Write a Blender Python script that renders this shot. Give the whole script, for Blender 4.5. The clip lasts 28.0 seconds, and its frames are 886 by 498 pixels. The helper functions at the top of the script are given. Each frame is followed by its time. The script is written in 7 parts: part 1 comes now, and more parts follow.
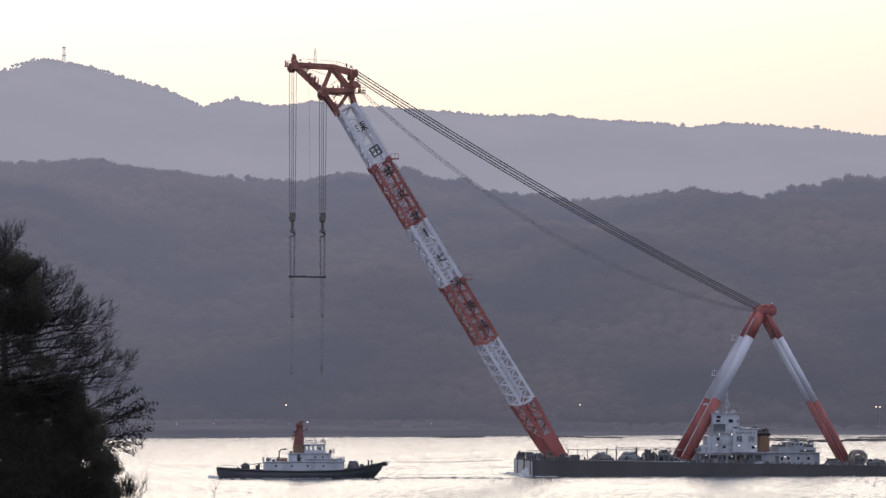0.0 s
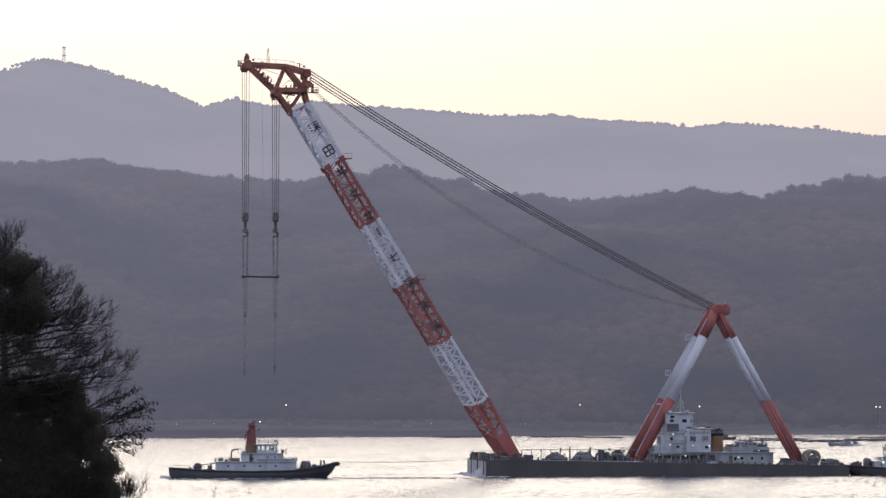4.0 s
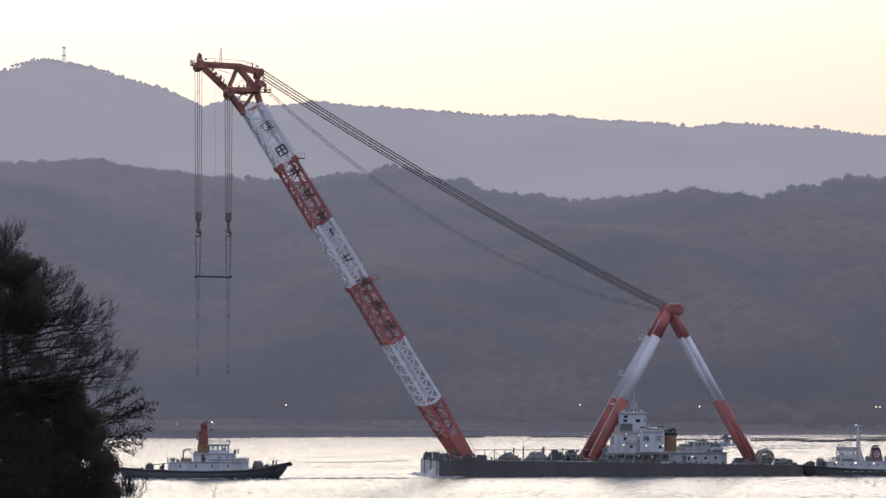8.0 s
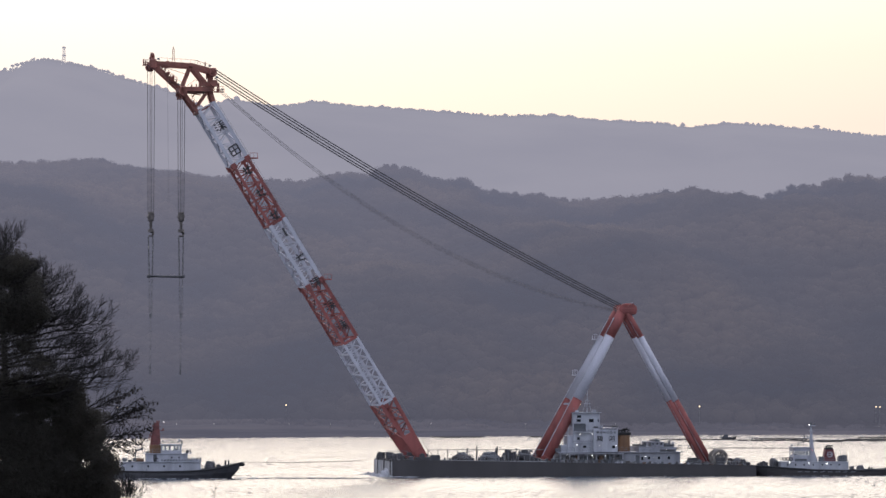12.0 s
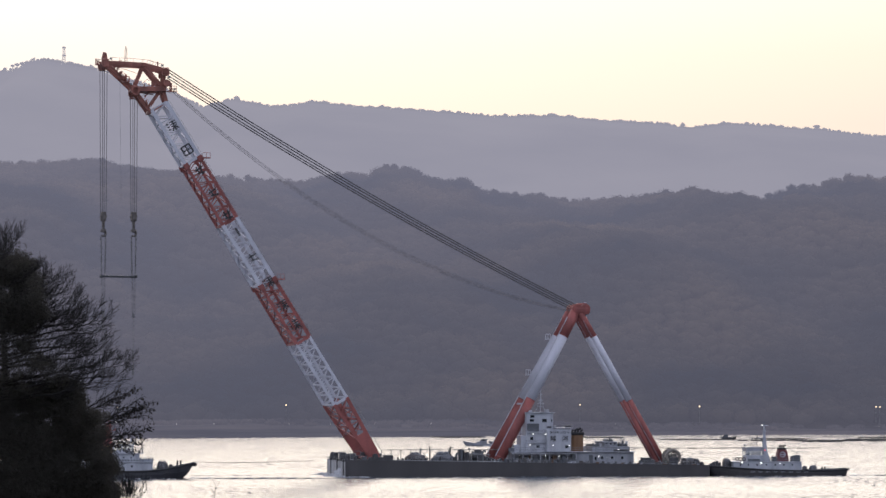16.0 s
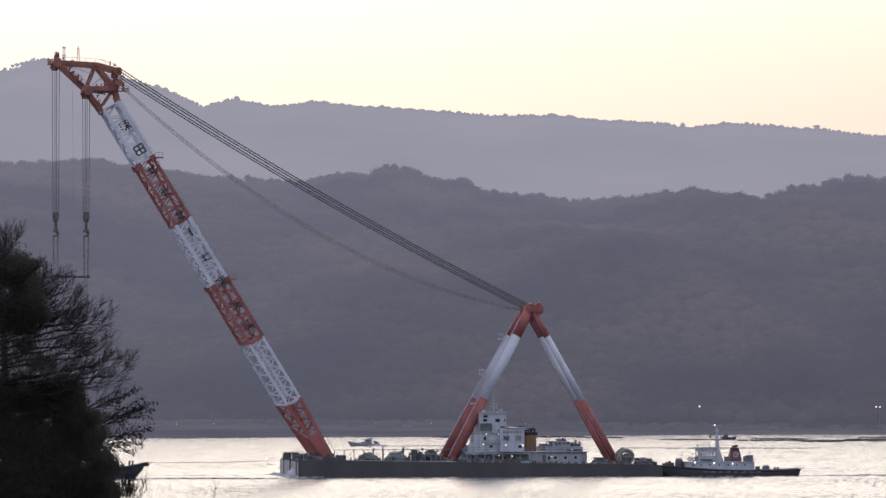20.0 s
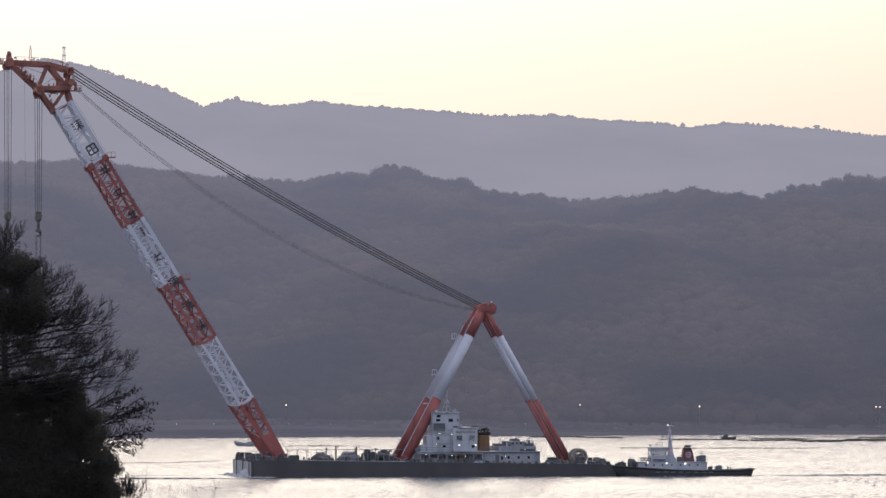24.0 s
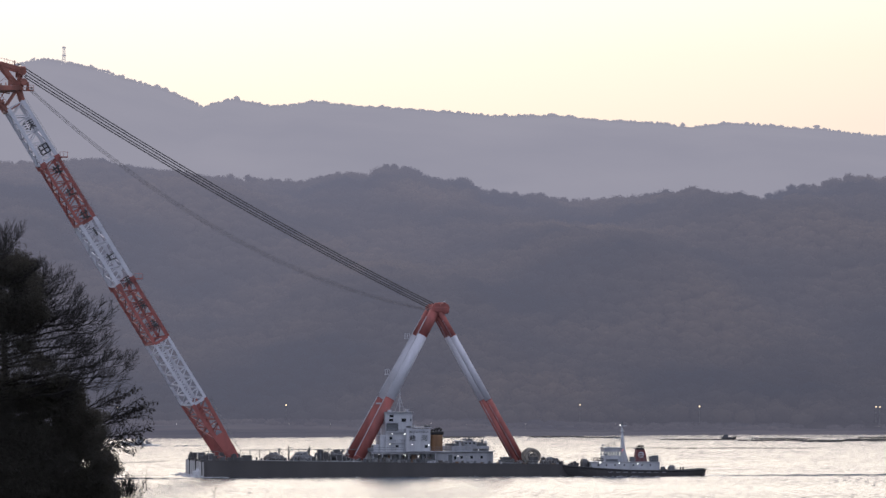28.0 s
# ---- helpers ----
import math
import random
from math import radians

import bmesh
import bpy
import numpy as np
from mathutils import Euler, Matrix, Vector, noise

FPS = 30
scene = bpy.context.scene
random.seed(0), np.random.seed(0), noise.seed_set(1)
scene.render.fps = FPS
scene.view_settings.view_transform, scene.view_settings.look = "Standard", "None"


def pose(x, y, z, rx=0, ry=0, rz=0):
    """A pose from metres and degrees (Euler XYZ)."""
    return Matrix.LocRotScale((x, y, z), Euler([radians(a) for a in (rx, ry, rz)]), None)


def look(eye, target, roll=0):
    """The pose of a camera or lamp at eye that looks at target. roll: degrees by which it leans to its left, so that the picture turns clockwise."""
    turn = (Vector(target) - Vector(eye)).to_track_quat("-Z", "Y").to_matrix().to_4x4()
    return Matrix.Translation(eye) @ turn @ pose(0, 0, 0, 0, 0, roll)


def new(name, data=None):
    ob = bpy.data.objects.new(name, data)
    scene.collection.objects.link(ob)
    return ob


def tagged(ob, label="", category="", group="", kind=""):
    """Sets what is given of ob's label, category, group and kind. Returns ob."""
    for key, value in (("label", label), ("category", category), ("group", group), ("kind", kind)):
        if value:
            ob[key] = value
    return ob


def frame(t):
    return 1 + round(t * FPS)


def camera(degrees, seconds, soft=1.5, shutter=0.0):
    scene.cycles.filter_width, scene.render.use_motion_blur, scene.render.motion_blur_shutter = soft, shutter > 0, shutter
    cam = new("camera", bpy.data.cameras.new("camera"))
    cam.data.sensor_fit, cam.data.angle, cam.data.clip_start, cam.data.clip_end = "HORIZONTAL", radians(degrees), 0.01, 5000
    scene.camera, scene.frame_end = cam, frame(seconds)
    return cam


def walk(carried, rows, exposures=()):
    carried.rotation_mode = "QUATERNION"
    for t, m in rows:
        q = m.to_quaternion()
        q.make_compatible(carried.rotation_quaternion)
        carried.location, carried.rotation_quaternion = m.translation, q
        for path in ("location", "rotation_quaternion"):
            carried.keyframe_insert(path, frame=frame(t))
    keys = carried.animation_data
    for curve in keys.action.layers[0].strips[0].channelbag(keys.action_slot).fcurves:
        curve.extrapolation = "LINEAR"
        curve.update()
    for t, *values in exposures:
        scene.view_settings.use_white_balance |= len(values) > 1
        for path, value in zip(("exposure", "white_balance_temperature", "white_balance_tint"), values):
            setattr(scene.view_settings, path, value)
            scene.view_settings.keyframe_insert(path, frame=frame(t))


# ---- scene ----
# ---------- camera: stands still on the hillside above the shore ----------
cam = camera(11.50, 28.0)
EYE = (0.0, 0.0, 20.0)
STAND = pose(*EYE, 90 + 1.731, 0, 0)
walk(cam, [(0.0, STAND), (28.0, STAND)], [(0.0, 0.05), (28.0, 0.0)])

# ---------- sky, low sun behind the hills ----------
world = bpy.data.worlds.new("dusk_sky")
scene.world = world
world.use_nodes = True
wn, wl = world.node_tree.nodes, world.node_tree.links
wn.clear()
w_out = wn.new("ShaderNodeOutputWorld")
w_bg = wn.new("ShaderNodeBackground")
w_sky = wn.new("ShaderNodeTexSky")
w_sky.sky_type, w_sky.sun_disc = "NISHITA", False
w_sky.sun_elevation, w_sky.sun_rotation = radians(15.0), radians(-3.0)
w_sky.air_density, w_sky.dust_density, w_sky.ozone_density = 1.0, 2.0, 1.0
w_bg.inputs["Strength"].default_value = 0.010
wl.new(w_sky.outputs[0], w_bg.inputs["Color"])
# thin bright cloud veil: peach towards the set sun, blue-white overhead and behind
w_tc, w_sep, w_ramp = wn.new("ShaderNodeTexCoord"), wn.new("ShaderNodeSeparateXYZ"), wn.new("ShaderNodeValToRGB")
w_warm, w_side, w_mix = wn.new("ShaderNodeValToRGB"), wn.new("ShaderNodeMapRange"), wn.new("ShaderNodeMix")
w_mix.data_type = "RGBA"
w_side.inputs[1].default_value, w_side.inputs[2].default_value = -0.6, 0.8
w_veil = wn.new("ShaderNodeBackground")
wl.new(w_tc.outputs["Generated"], w_sep.inputs[0])
wl.new(w_sep.outputs["Z"], w_ramp.inputs[0])
LOW = ((0.0, (0.375, 0.352, 0.41)), (0.058, (0.352, 0.366, 0.447)), (0.087, (0.328, 0.440, 0.60)), (0.13, (0.425, 0.425, 0.478)))
LOW_EAST = ((0.0, (0.375, 0.352, 0.41)), (0.058, (0.375, 0.362, 0.415)), (0.074, (0.37, 0.44, 0.445)), (0.087, (0.37, 0.505, 0.515)), (0.13, (0.425, 0.425, 0.46)))
w_east, w_across, w_low = wn.new("ShaderNodeValToRGB"), wn.new("ShaderNodeMapRange"), wn.new("ShaderNodeMix")
w_low.data_type = "RGBA"
w_across.inputs[1].default_value, w_across.inputs[2].default_value = -0.10, 0.12
for node, low, high in ((w_ramp, LOW, ((0.20, (0.66, 0.72, 0.92)), (1.0, (0.62, 0.65, 0.86)))), (w_warm, LOW, ((0.20, (0.565, 0.490, 0.510)), (0.36, (0.61, 0.585, 0.69)), (1.0, (0.62, 0.65, 0.86)))), (w_east, LOW_EAST, ((0.20, (0.565, 0.490, 0.510)), (0.36, (0.61, 0.585, 0.69)), (1.0, (0.62, 0.65, 0.86))))):
    tones = node.color_ramp.elements
    for at, tone in low + high:
        e = tones[0] if at == 0.0 else (tones[len(tones) - 1] if at == 1.0 else tones.new(at))
        e.color = (*tone, 1)
wl.new(w_sep.outputs["Z"], w_warm.inputs[0])
wl.new(w_sep.outputs["Y"], w_side.inputs[0])
wl.new(w_side.outputs[0], w_mix.inputs[0])
wl.new(w_ramp.outputs[0], w_mix.inputs[6])
wl.new(w_sep.outputs["Z"], w_east.inputs[0])
wl.new(w_sep.outputs["X"], w_across.inputs[0])
wl.new(w_across.outputs[0], w_low.inputs[0])
wl.new(w_warm.outputs[0], w_low.inputs[6])
wl.new(w_east.outputs[0], w_low.inputs[7])
wl.new(w_low.outputs[2], w_mix.inputs[7])
w_veil.inputs["Strength"].default_value = 1.25
wl.new(w_mix.outputs[2], w_veil.inputs["Color"])
w_add = wn.new("ShaderNodeAddShader")
wl.new(w_bg.outputs[0], w_add.inputs[0])
wl.new(w_veil.outputs[0], w_add.inputs[1])
wl.new(w_add.outputs[0], w_out.inputs["Surface"])

sun = new("sun", bpy.data.lights.new("sun", "SUN"))
sun.data.energy, sun.data.angle, sun.data.color = 1.1, radians(55), (1.0, 0.90, 0.76)
sun.matrix_world = look((0, 920, 380), (0, 0, 0))


# ---------- materials ----------
def material(name, base, rough=0.6, metal=0.0, var=0.25, scale=1.5, fine=18.0, bump=0.02, tint=None, isl=0.0, streak=False):
    """A weathered surface: two scales of noise in its colour, fine relief, uneven gloss."""
    m = bpy.data.materials.new(name)
    m.use_nodes = True
    n, l = m.node_tree.nodes, m.node_tree.links
    b = n["Principled BSDF"]
    tc, n1, n2 = n.new("ShaderNodeTexCoord"), n.new("ShaderNodeTexNoise"), n.new("ShaderNodeTexNoise")
    src = tc.outputs["Object"]
    if streak:
        mp = n.new("ShaderNodeMapping")
        mp.inputs["Scale"].default_value = (1, 1, 0.16)
        l.new(src, mp.inputs["Vector"])
        src = mp.outputs[0]
    n1.inputs["Scale"].default_value, n1.inputs["Detail"].default_value = scale, 5
    n2.inputs["Scale"].default_value, n2.inputs["Detail"].default_value = fine, 3
    l.new(src, n1.inputs["Vector"])
    l.new(tc.outputs["Object"], n2.inputs["Vector"])
    ramp = n.new("ShaderNodeValToRGB")
    dark = [max(0, c * (1 - var)) for c in base]
    if tint:
        dark = tint
    ramp.color_ramp.elements[0].position, ramp.color_ramp.elements[1].position = 0.36, 0.62
    ramp.color_ramp.elements[0].color = (*dark, 1)
    ramp.color_ramp.elements[1].color = (*base, 1)
    l.new(n1.outputs["Fac"], ramp.inputs[0])
    mix = n.new("ShaderNodeMix")
    mix.data_type, mix.blend_type = "RGBA", "MULTIPLY"
    mix.inputs[0].default_value = 0.35
    l.new(ramp.outputs[0], mix.inputs[6])
    l.new(n2.outputs["Fac"], mix.inputs[7])
    out = mix.outputs[2]
    if isl:
        geo, hsv = n.new("ShaderNodeNewGeometry"), n.new("ShaderNodeHueSaturation")
        mr = n.new("ShaderNodeMapRange")
        mr.inputs[3].default_value, mr.inputs[4].default_value = 1 - isl, 1 + isl
        l.new(geo.outputs["Random Per Island"], mr.inputs[0])
        l.new(mr.outputs[0], hsv.inputs["Value"])
        l.new(out, hsv.inputs["Color"])
        out = hsv.outputs[0]
    l.new(out, b.inputs["Base Color"])
    rr = n.new("ShaderNodeMapRange")
    rr.inputs[3].default_value, rr.inputs[4].default_value = max(0.03, rough - 0.12), min(1, rough + 0.12)
    l.new(n1.outputs["Fac"], rr.inputs[0])
    l.new(rr.outputs[0], b.inputs["Roughness"])
    b.inputs["Metallic"].default_value = metal
    if bump:
        bp = n.new("ShaderNodeBump")
        bp.inputs["Strength"].default_value, bp.inputs["Distance"].default_value = 0.5, bump
        l.new(n2.outputs["Fac"], bp.inputs["Height"])
        l.new(bp.outputs[0], b.inputs["Normal"])
    return m


def glow(name, color, power):
    m = bpy.data.materials.new(name)
    m.use_nodes = True
    b = m.node_tree.nodes["Principled BSDF"]
    b.inputs["Base Color"].default_value = (*color, 1)
    b.inputs["Emission Color"].default_value = (*color, 1)
    b.inputs["Emission Strength"].default_value = power
    return m


RED = material("orange_red_paint", (0.375, 0.110, 0.095), 0.72, var=0.35, scale=0.5, fine=6, streak=True)
REDHEAD = material("dark_red_oxide_paint", (0.37, 0.135, 0.098), 0.6, var=0.35, scale=0.6, fine=6)
WHITE = material("white_marine_paint", (0.61, 0.615, 0.67), 0.65, var=0.14, scale=0.4, fine=5, streak=True)
HOUSEWHITE = material("house_white_paint", (0.54, 0.555, 0.60), 0.5, var=0.30, scale=0.6, fine=5, streak=True)
# tug hull base is lifted: air haze put into the paint
TUGHULL = material("hazed_weathered_tug_paint", (0.085, 0.085, 0.093), 0.6, var=0.35, scale=0.2, fine=4, streak=True)
HOUSEGREY = material("weathered_grey_white_paint", (0.37, 0.38, 0.415), 0.6, var=0.4, scale=0.5, fine=5, streak=True)
# hull black is paler than the paint, to carry the haze
HULL = material("hazed_black_hull_paint", (0.084, 0.078, 0.078), 0.7, var=0.3, scale=0.12, fine=4, streak=True)
BOWGREY = material("scuffed_pale_grey_paint", (0.58, 0.59, 0.60), 0.75, var=0.6, scale=1.6, fine=5, streak=True, tint=(0.26, 0.25, 0.24))
DECK = material("dark_deck_steel", (0.10, 0.095, 0.09), 0.8, var=0.4, scale=0.5)
GEAR = material("grey_machinery_paint", (0.14, 0.15, 0.165), 0.6, var=0.4, scale=0.8)
# dark steel lightened the same way, haze in its base colour
DARKGEAR = material("hazed_greasy_dark_steel", (0.115, 0.115, 0.12), 0.5, metal=0.3, var=0.4, scale=1.0)
CANVAS = material("grey_canvas_cover", (0.175, 0.18, 0.19), 0.9, var=0.3, scale=0.7, fine=3, bump=0.08)
ROPE = material("steel_wire_rope", (0.060, 0.060, 0.064), 0.6, metal=0.4, var=0.3, scale=4)
ROPETHIN = material("pale_galvanised_wire", (0.20, 0.19, 0.195), 0.6, metal=0.3, var=0.3, scale=4)
SLING = material("worn_sling_wire", (0.21, 0.205, 0.21), 0.7, var=0.3, scale=3)
GLASS = material("dark_window_glass", (0.02, 0.022, 0.026), 0.08, var=0.1, bump=0)
ORANGE = material("ochre_funnel_paint", (0.27, 0.145, 0.07), 0.6, var=0.3, scale=0.8, streak=True)
SOOT = material("sooty_black_paint", (0.015, 0.015, 0.016), 0.7, var=0.3)
MAROON = material("maroon_funnel_paint", (0.17, 0.035, 0.04), 0.5, var=0.25, scale=0.8)
TUGRED = material("tug_stack_red_paint", (0.21, 0.065, 0.058), 0.55, var=0.3, scale=0.8)
# sign black raised for haze
BLACK = material("hazed_black_sign_paint", (0.052, 0.050, 0.052), 0.6, var=0.2)
RUBBER = material("fender_rubber", (0.04, 0.04, 0.042), 0.85, var=0.3)
STEEL = material("galvanised_rail", (0.26, 0.265, 0.27), 0.55, metal=0.3, var=0.3)
HOOKPAINT = material("worn_ochre_hook_paint", (0.17, 0.15, 0.135), 0.8, var=0.5, scale=1.4)
TARP = material("faded_brown_tarpaulin", (0.145, 0.135, 0.13), 0.9, var=0.4, scale=0.9, fine=4, bump=0.08)
RUST = material("rusty_drum", (0.16, 0.10, 0.065), 0.8, var=0.5, scale=1.2)
REEL = material("worn_ochre_reel", (0.30, 0.27, 0.23), 0.8, var=0.4, scale=1.2)
BAMBOO = material("weathered_raft_timber", (0.075, 0.07, 0.065), 0.85, var=0.4, scale=0.8)
LAMPWHITE = glow("white_deck_lamp", (1.0, 0.97, 0.9), 4.0)
LAMPRED = glow("red_side_lamp", (1.0, 0.08, 0.05), 3.0)
LAMPWARM = glow("warm_street_lamp", (1.0, 0.74, 0.42), 5.0)
LAMPFAINT = glow("faint_street_lamp", (1.0, 0.93, 0.85), 0.22)
BARK = material("grey_brown_bark", (0.023, 0.021, 0.020), 0.95, var=0.3, scale=6, fine=40, bump=0.01)
DRYLEAF = material("dull_brown_leaf", (0.026, 0.021, 0.016), 0.8, var=0.35, scale=3, bump=0, isl=0.4)
SKIFFPAINT = material("dull_boat_paint", (0.36, 0.37, 0.40), 0.6, var=0.35, scale=0.6, fine=5)
SOIL = material("hillside_soil", (0.07, 0.062, 0.045), 0.95, var=0.4, scale=0.4, bump=0.05)
CONCRETE = material("weathered_concrete", (0.24, 0.235, 0.225), 0.9, var=0.3, scale=0.2, fine=2)
FOAM = material("white_foam", (0.66, 0.67, 0.69), 0.9, var=0.3, scale=1.0, fine=4, bump=0.1)


def distance_material():
    """Far ridge: lilac haze painted as emission, a plain glowing backdrop with faint mottling."""
    m = bpy.data.materials.new("far_ridge_haze_glow")
    m.use_nodes = True
    n, l = m.node_tree.nodes, m.node_tree.links
    b = n["Principled BSDF"]
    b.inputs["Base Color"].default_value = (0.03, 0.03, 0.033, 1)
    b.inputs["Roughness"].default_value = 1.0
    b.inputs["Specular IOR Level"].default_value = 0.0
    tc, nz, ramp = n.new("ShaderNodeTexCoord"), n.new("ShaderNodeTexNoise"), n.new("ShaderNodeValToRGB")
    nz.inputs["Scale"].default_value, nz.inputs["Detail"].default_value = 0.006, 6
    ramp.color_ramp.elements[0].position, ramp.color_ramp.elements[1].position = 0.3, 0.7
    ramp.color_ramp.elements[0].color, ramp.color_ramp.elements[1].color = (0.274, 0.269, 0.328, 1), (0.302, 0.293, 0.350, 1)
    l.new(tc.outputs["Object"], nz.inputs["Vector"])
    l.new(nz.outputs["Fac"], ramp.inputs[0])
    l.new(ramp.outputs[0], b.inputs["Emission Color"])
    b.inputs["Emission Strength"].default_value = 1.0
    return m


def water_material():
    m = bpy.data.materials.new("rippled_sea_water")
    m.use_nodes = True
    n, l = m.node_tree.nodes, m.node_tree.links
    b = n["Principled BSDF"]
    b.inputs["Base Color"].default_value = (0.045, 0.06, 0.08, 1)
    b.inputs["IOR"].default_value = 1.333
    b.inputs["Roughness"].default_value = 0.2
    tc = n.new("ShaderNodeTexCoord")
    total = None
    for scale, squash, dist, detail in ((0.9, 0.7, 0.13, 3), (3.0, 0.8, 0.04, 2)):
        mp, nz, mu = n.new("ShaderNodeMapping"), n.new("ShaderNodeTexNoise"), n.new("ShaderNodeMath")
        mp.inputs["Scale"].default_value = (squash, 1.0, 1.0)
        nz.inputs["Scale"].default_value, nz.inputs["Detail"].default_value = scale, detail
        mu.operation, mu.inputs[1].default_value = "MULTIPLY", dist
        l.new(tc.outputs["Object"], mp.inputs["Vector"])
        l.new(mp.outputs[0], nz.inputs["Vector"])
        l.new(nz.outputs["Fac"], mu.inputs[0])
        if total is None:
            total = mu.outputs[0]
        else:
            ad = n.new("ShaderNodeMath")
            l.new(total, ad.inputs[0])
            l.new(mu.outputs[0], ad.inputs[1])
            total = ad.outputs[0]
    bp = n.new("ShaderNodeBump")
    bp.inputs["Strength"].default_value, bp.inputs["Distance"].default_value = 1.0, 1.0
    l.new(total, bp.inputs["Height"])
    l.new(bp.outputs[0], b.inputs["Normal"])
    return m


def woods_material(name, dark, light, glow, albedo_scale=0.010, air=(0.765, 1.35)):
    """Distant land: haze painted as a faint glow, its own dull colour on top."""
    m = bpy.data.materials.new(name)
    m.use_nodes = True
    n, l = m.node_tree.nodes, m.node_tree.links
    n.clear()
    out, both, add = n.new("ShaderNodeOutputMaterial"), n.new("ShaderNodeMixShader"), n.new("ShaderNodeAddShader")
    dif, tra, emi = n.new("ShaderNodeBsdfDiffuse"), n.new("ShaderNodeBsdfTranslucent"), n.new("ShaderNodeEmission")
    tc, big, ramp = n.new("ShaderNodeTexCoord"), n.new("ShaderNodeTexNoise"), n.new("ShaderNodeValToRGB")
    geo, mr, hsv = n.new("ShaderNodeNewGeometry"), n.new("ShaderNodeMapRange"), n.new("ShaderNodeHueSaturation")
    big.inputs["Scale"].default_value, big.inputs["Detail"].default_value = albedo_scale, 5
    ramp.color_ramp.elements[0].position, ramp.color_ramp.elements[1].position = 0.36, 0.66
    ramp.color_ramp.elements[0].color, ramp.color_ramp.elements[1].color = (*dark, 1), (*light, 1)
    mr.inputs[3].default_value, mr.inputs[4].default_value = 0.88, 1.12
    l.new(tc.outputs["Object"], big.inputs["Vector"])
    l.new(big.outputs["Fac"], ramp.inputs[0])
    l.new(geo.outputs["Random Per Island"], mr.inputs[0])
    l.new(mr.outputs[0], hsv.inputs["Value"])
    l.new(ramp.outputs[0], hsv.inputs["Color"])
    l.new(hsv.outputs[0], dif.inputs["Color"])
    l.new(hsv.outputs[0], tra.inputs["Color"])
    both.inputs[0].default_value = 0.45
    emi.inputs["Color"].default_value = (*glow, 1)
    # haze put in as emission: the deeper the land lies, the paler
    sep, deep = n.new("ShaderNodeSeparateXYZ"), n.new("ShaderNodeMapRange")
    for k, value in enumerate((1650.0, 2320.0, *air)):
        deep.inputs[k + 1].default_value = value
    # the painted haze also strengthens towards the west
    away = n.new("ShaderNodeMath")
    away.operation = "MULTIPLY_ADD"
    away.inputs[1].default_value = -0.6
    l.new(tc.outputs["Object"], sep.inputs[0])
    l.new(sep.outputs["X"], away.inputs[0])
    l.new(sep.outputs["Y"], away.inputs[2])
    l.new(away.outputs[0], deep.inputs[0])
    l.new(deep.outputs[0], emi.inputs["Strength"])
    l.new(dif.outputs[0], both.inputs[1])
    l.new(tra.outputs[0], both.inputs[2])
    l.new(both.outputs[0], add.inputs[0])
    l.new(emi.outputs[0], add.inputs[1])
    l.new(add.outputs[0], out.inputs["Surface"])
    return m


def clear_glass():
    m = bpy.data.materials.new("clear_glass")
    m.use_nodes = True
    b = m.node_tree.nodes["Principled BSDF"]
    b.inputs["Base Color"].default_value = (0.92, 0.95, 0.95, 1)
    b.inputs["Roughness"].default_value = 0.02
    b.inputs["Transmission Weight"].default_value = 1.0
    b.inputs["IOR"].default_value = 1.45
    return m


def leaf_material():
    """Matt evergreen leaves that let a little light through."""
    m = bpy.data.materials.new("dark_evergreen_leaf")
    m.use_nodes = True
    n, l = m.node_tree.nodes, m.node_tree.links
    n.clear()
    out, both = n.new("ShaderNodeOutputMaterial"), n.new("ShaderNodeMixShader")
    dif, tra = n.new("ShaderNodeBsdfDiffuse"), n.new("ShaderNodeBsdfTranslucent")
    tc, nz, ramp = n.new("ShaderNodeTexCoord"), n.new("ShaderNodeTexNoise"), n.new("ShaderNodeValToRGB")
    nz.inputs["Scale"].default_value, nz.inputs["Detail"].default_value = 2.5, 4
    ramp.color_ramp.elements[0].position, ramp.color_ramp.elements[1].position = 0.35, 0.65
    ramp.color_ramp.elements[0].color, ramp.color_ramp.elements[1].color = (0.056, 0.054, 0.048, 1), (0.072, 0.069, 0.060, 1)
    l.new(tc.outputs["Object"], nz.inputs["Vector"])
    l.new(nz.outputs["Fac"], ramp.inputs[0])
    for b in (dif, tra):
        l.new(ramp.outputs[0], b.inputs["Color"])
    both.inputs[0].default_value = 0.5
    l.new(dif.outputs[0], both.inputs[1])
    l.new(tra.outputs[0], both.inputs[2])
    l.new(both.outputs[0], out.inputs["Surface"])
    return m


LEAF = leaf_material()
CLEAR = clear_glass()
WOODS = woods_material("hazed_winter_woodland", (0.008, 0.014, 0.019), (0.078, 0.060, 0.041), (0.1045, 0.1055, 0.143))
SHORE = woods_material("hazed_far_shore_ground", (0.020, 0.020, 0.025), (0.088, 0.076, 0.068), (0.099, 0.099, 0.133), 0.016, (0.89, 1.3))
WISP = woods_material("pale_wisp_blades", (0.03, 0.034, 0.038), (0.085, 0.08, 0.075), (0.107, 0.108, 0.143), 0.03)
RIDGE, WATER = distance_material(), water_material()


# ---------- mesh helpers ----------
def part(name, bm, mat, parent=None, label="", smooth=False):
    me = bpy.data.meshes.new(name)
    bmesh.ops.recalc_face_normals(bm, faces=bm.faces)
    bm.to_mesh(me)
    bm.free()
    me.materials.append(mat)
    if smooth:
        me.polygons.foreach_set("use_smooth", [True] * len(me.polygons))
    ob = new(name, me)
    ob.parent = parent
    if label:
        ob["label"] = label
    return ob


def thing(name, label, category, group=""):
    return tagged(new(name), label, category, group)


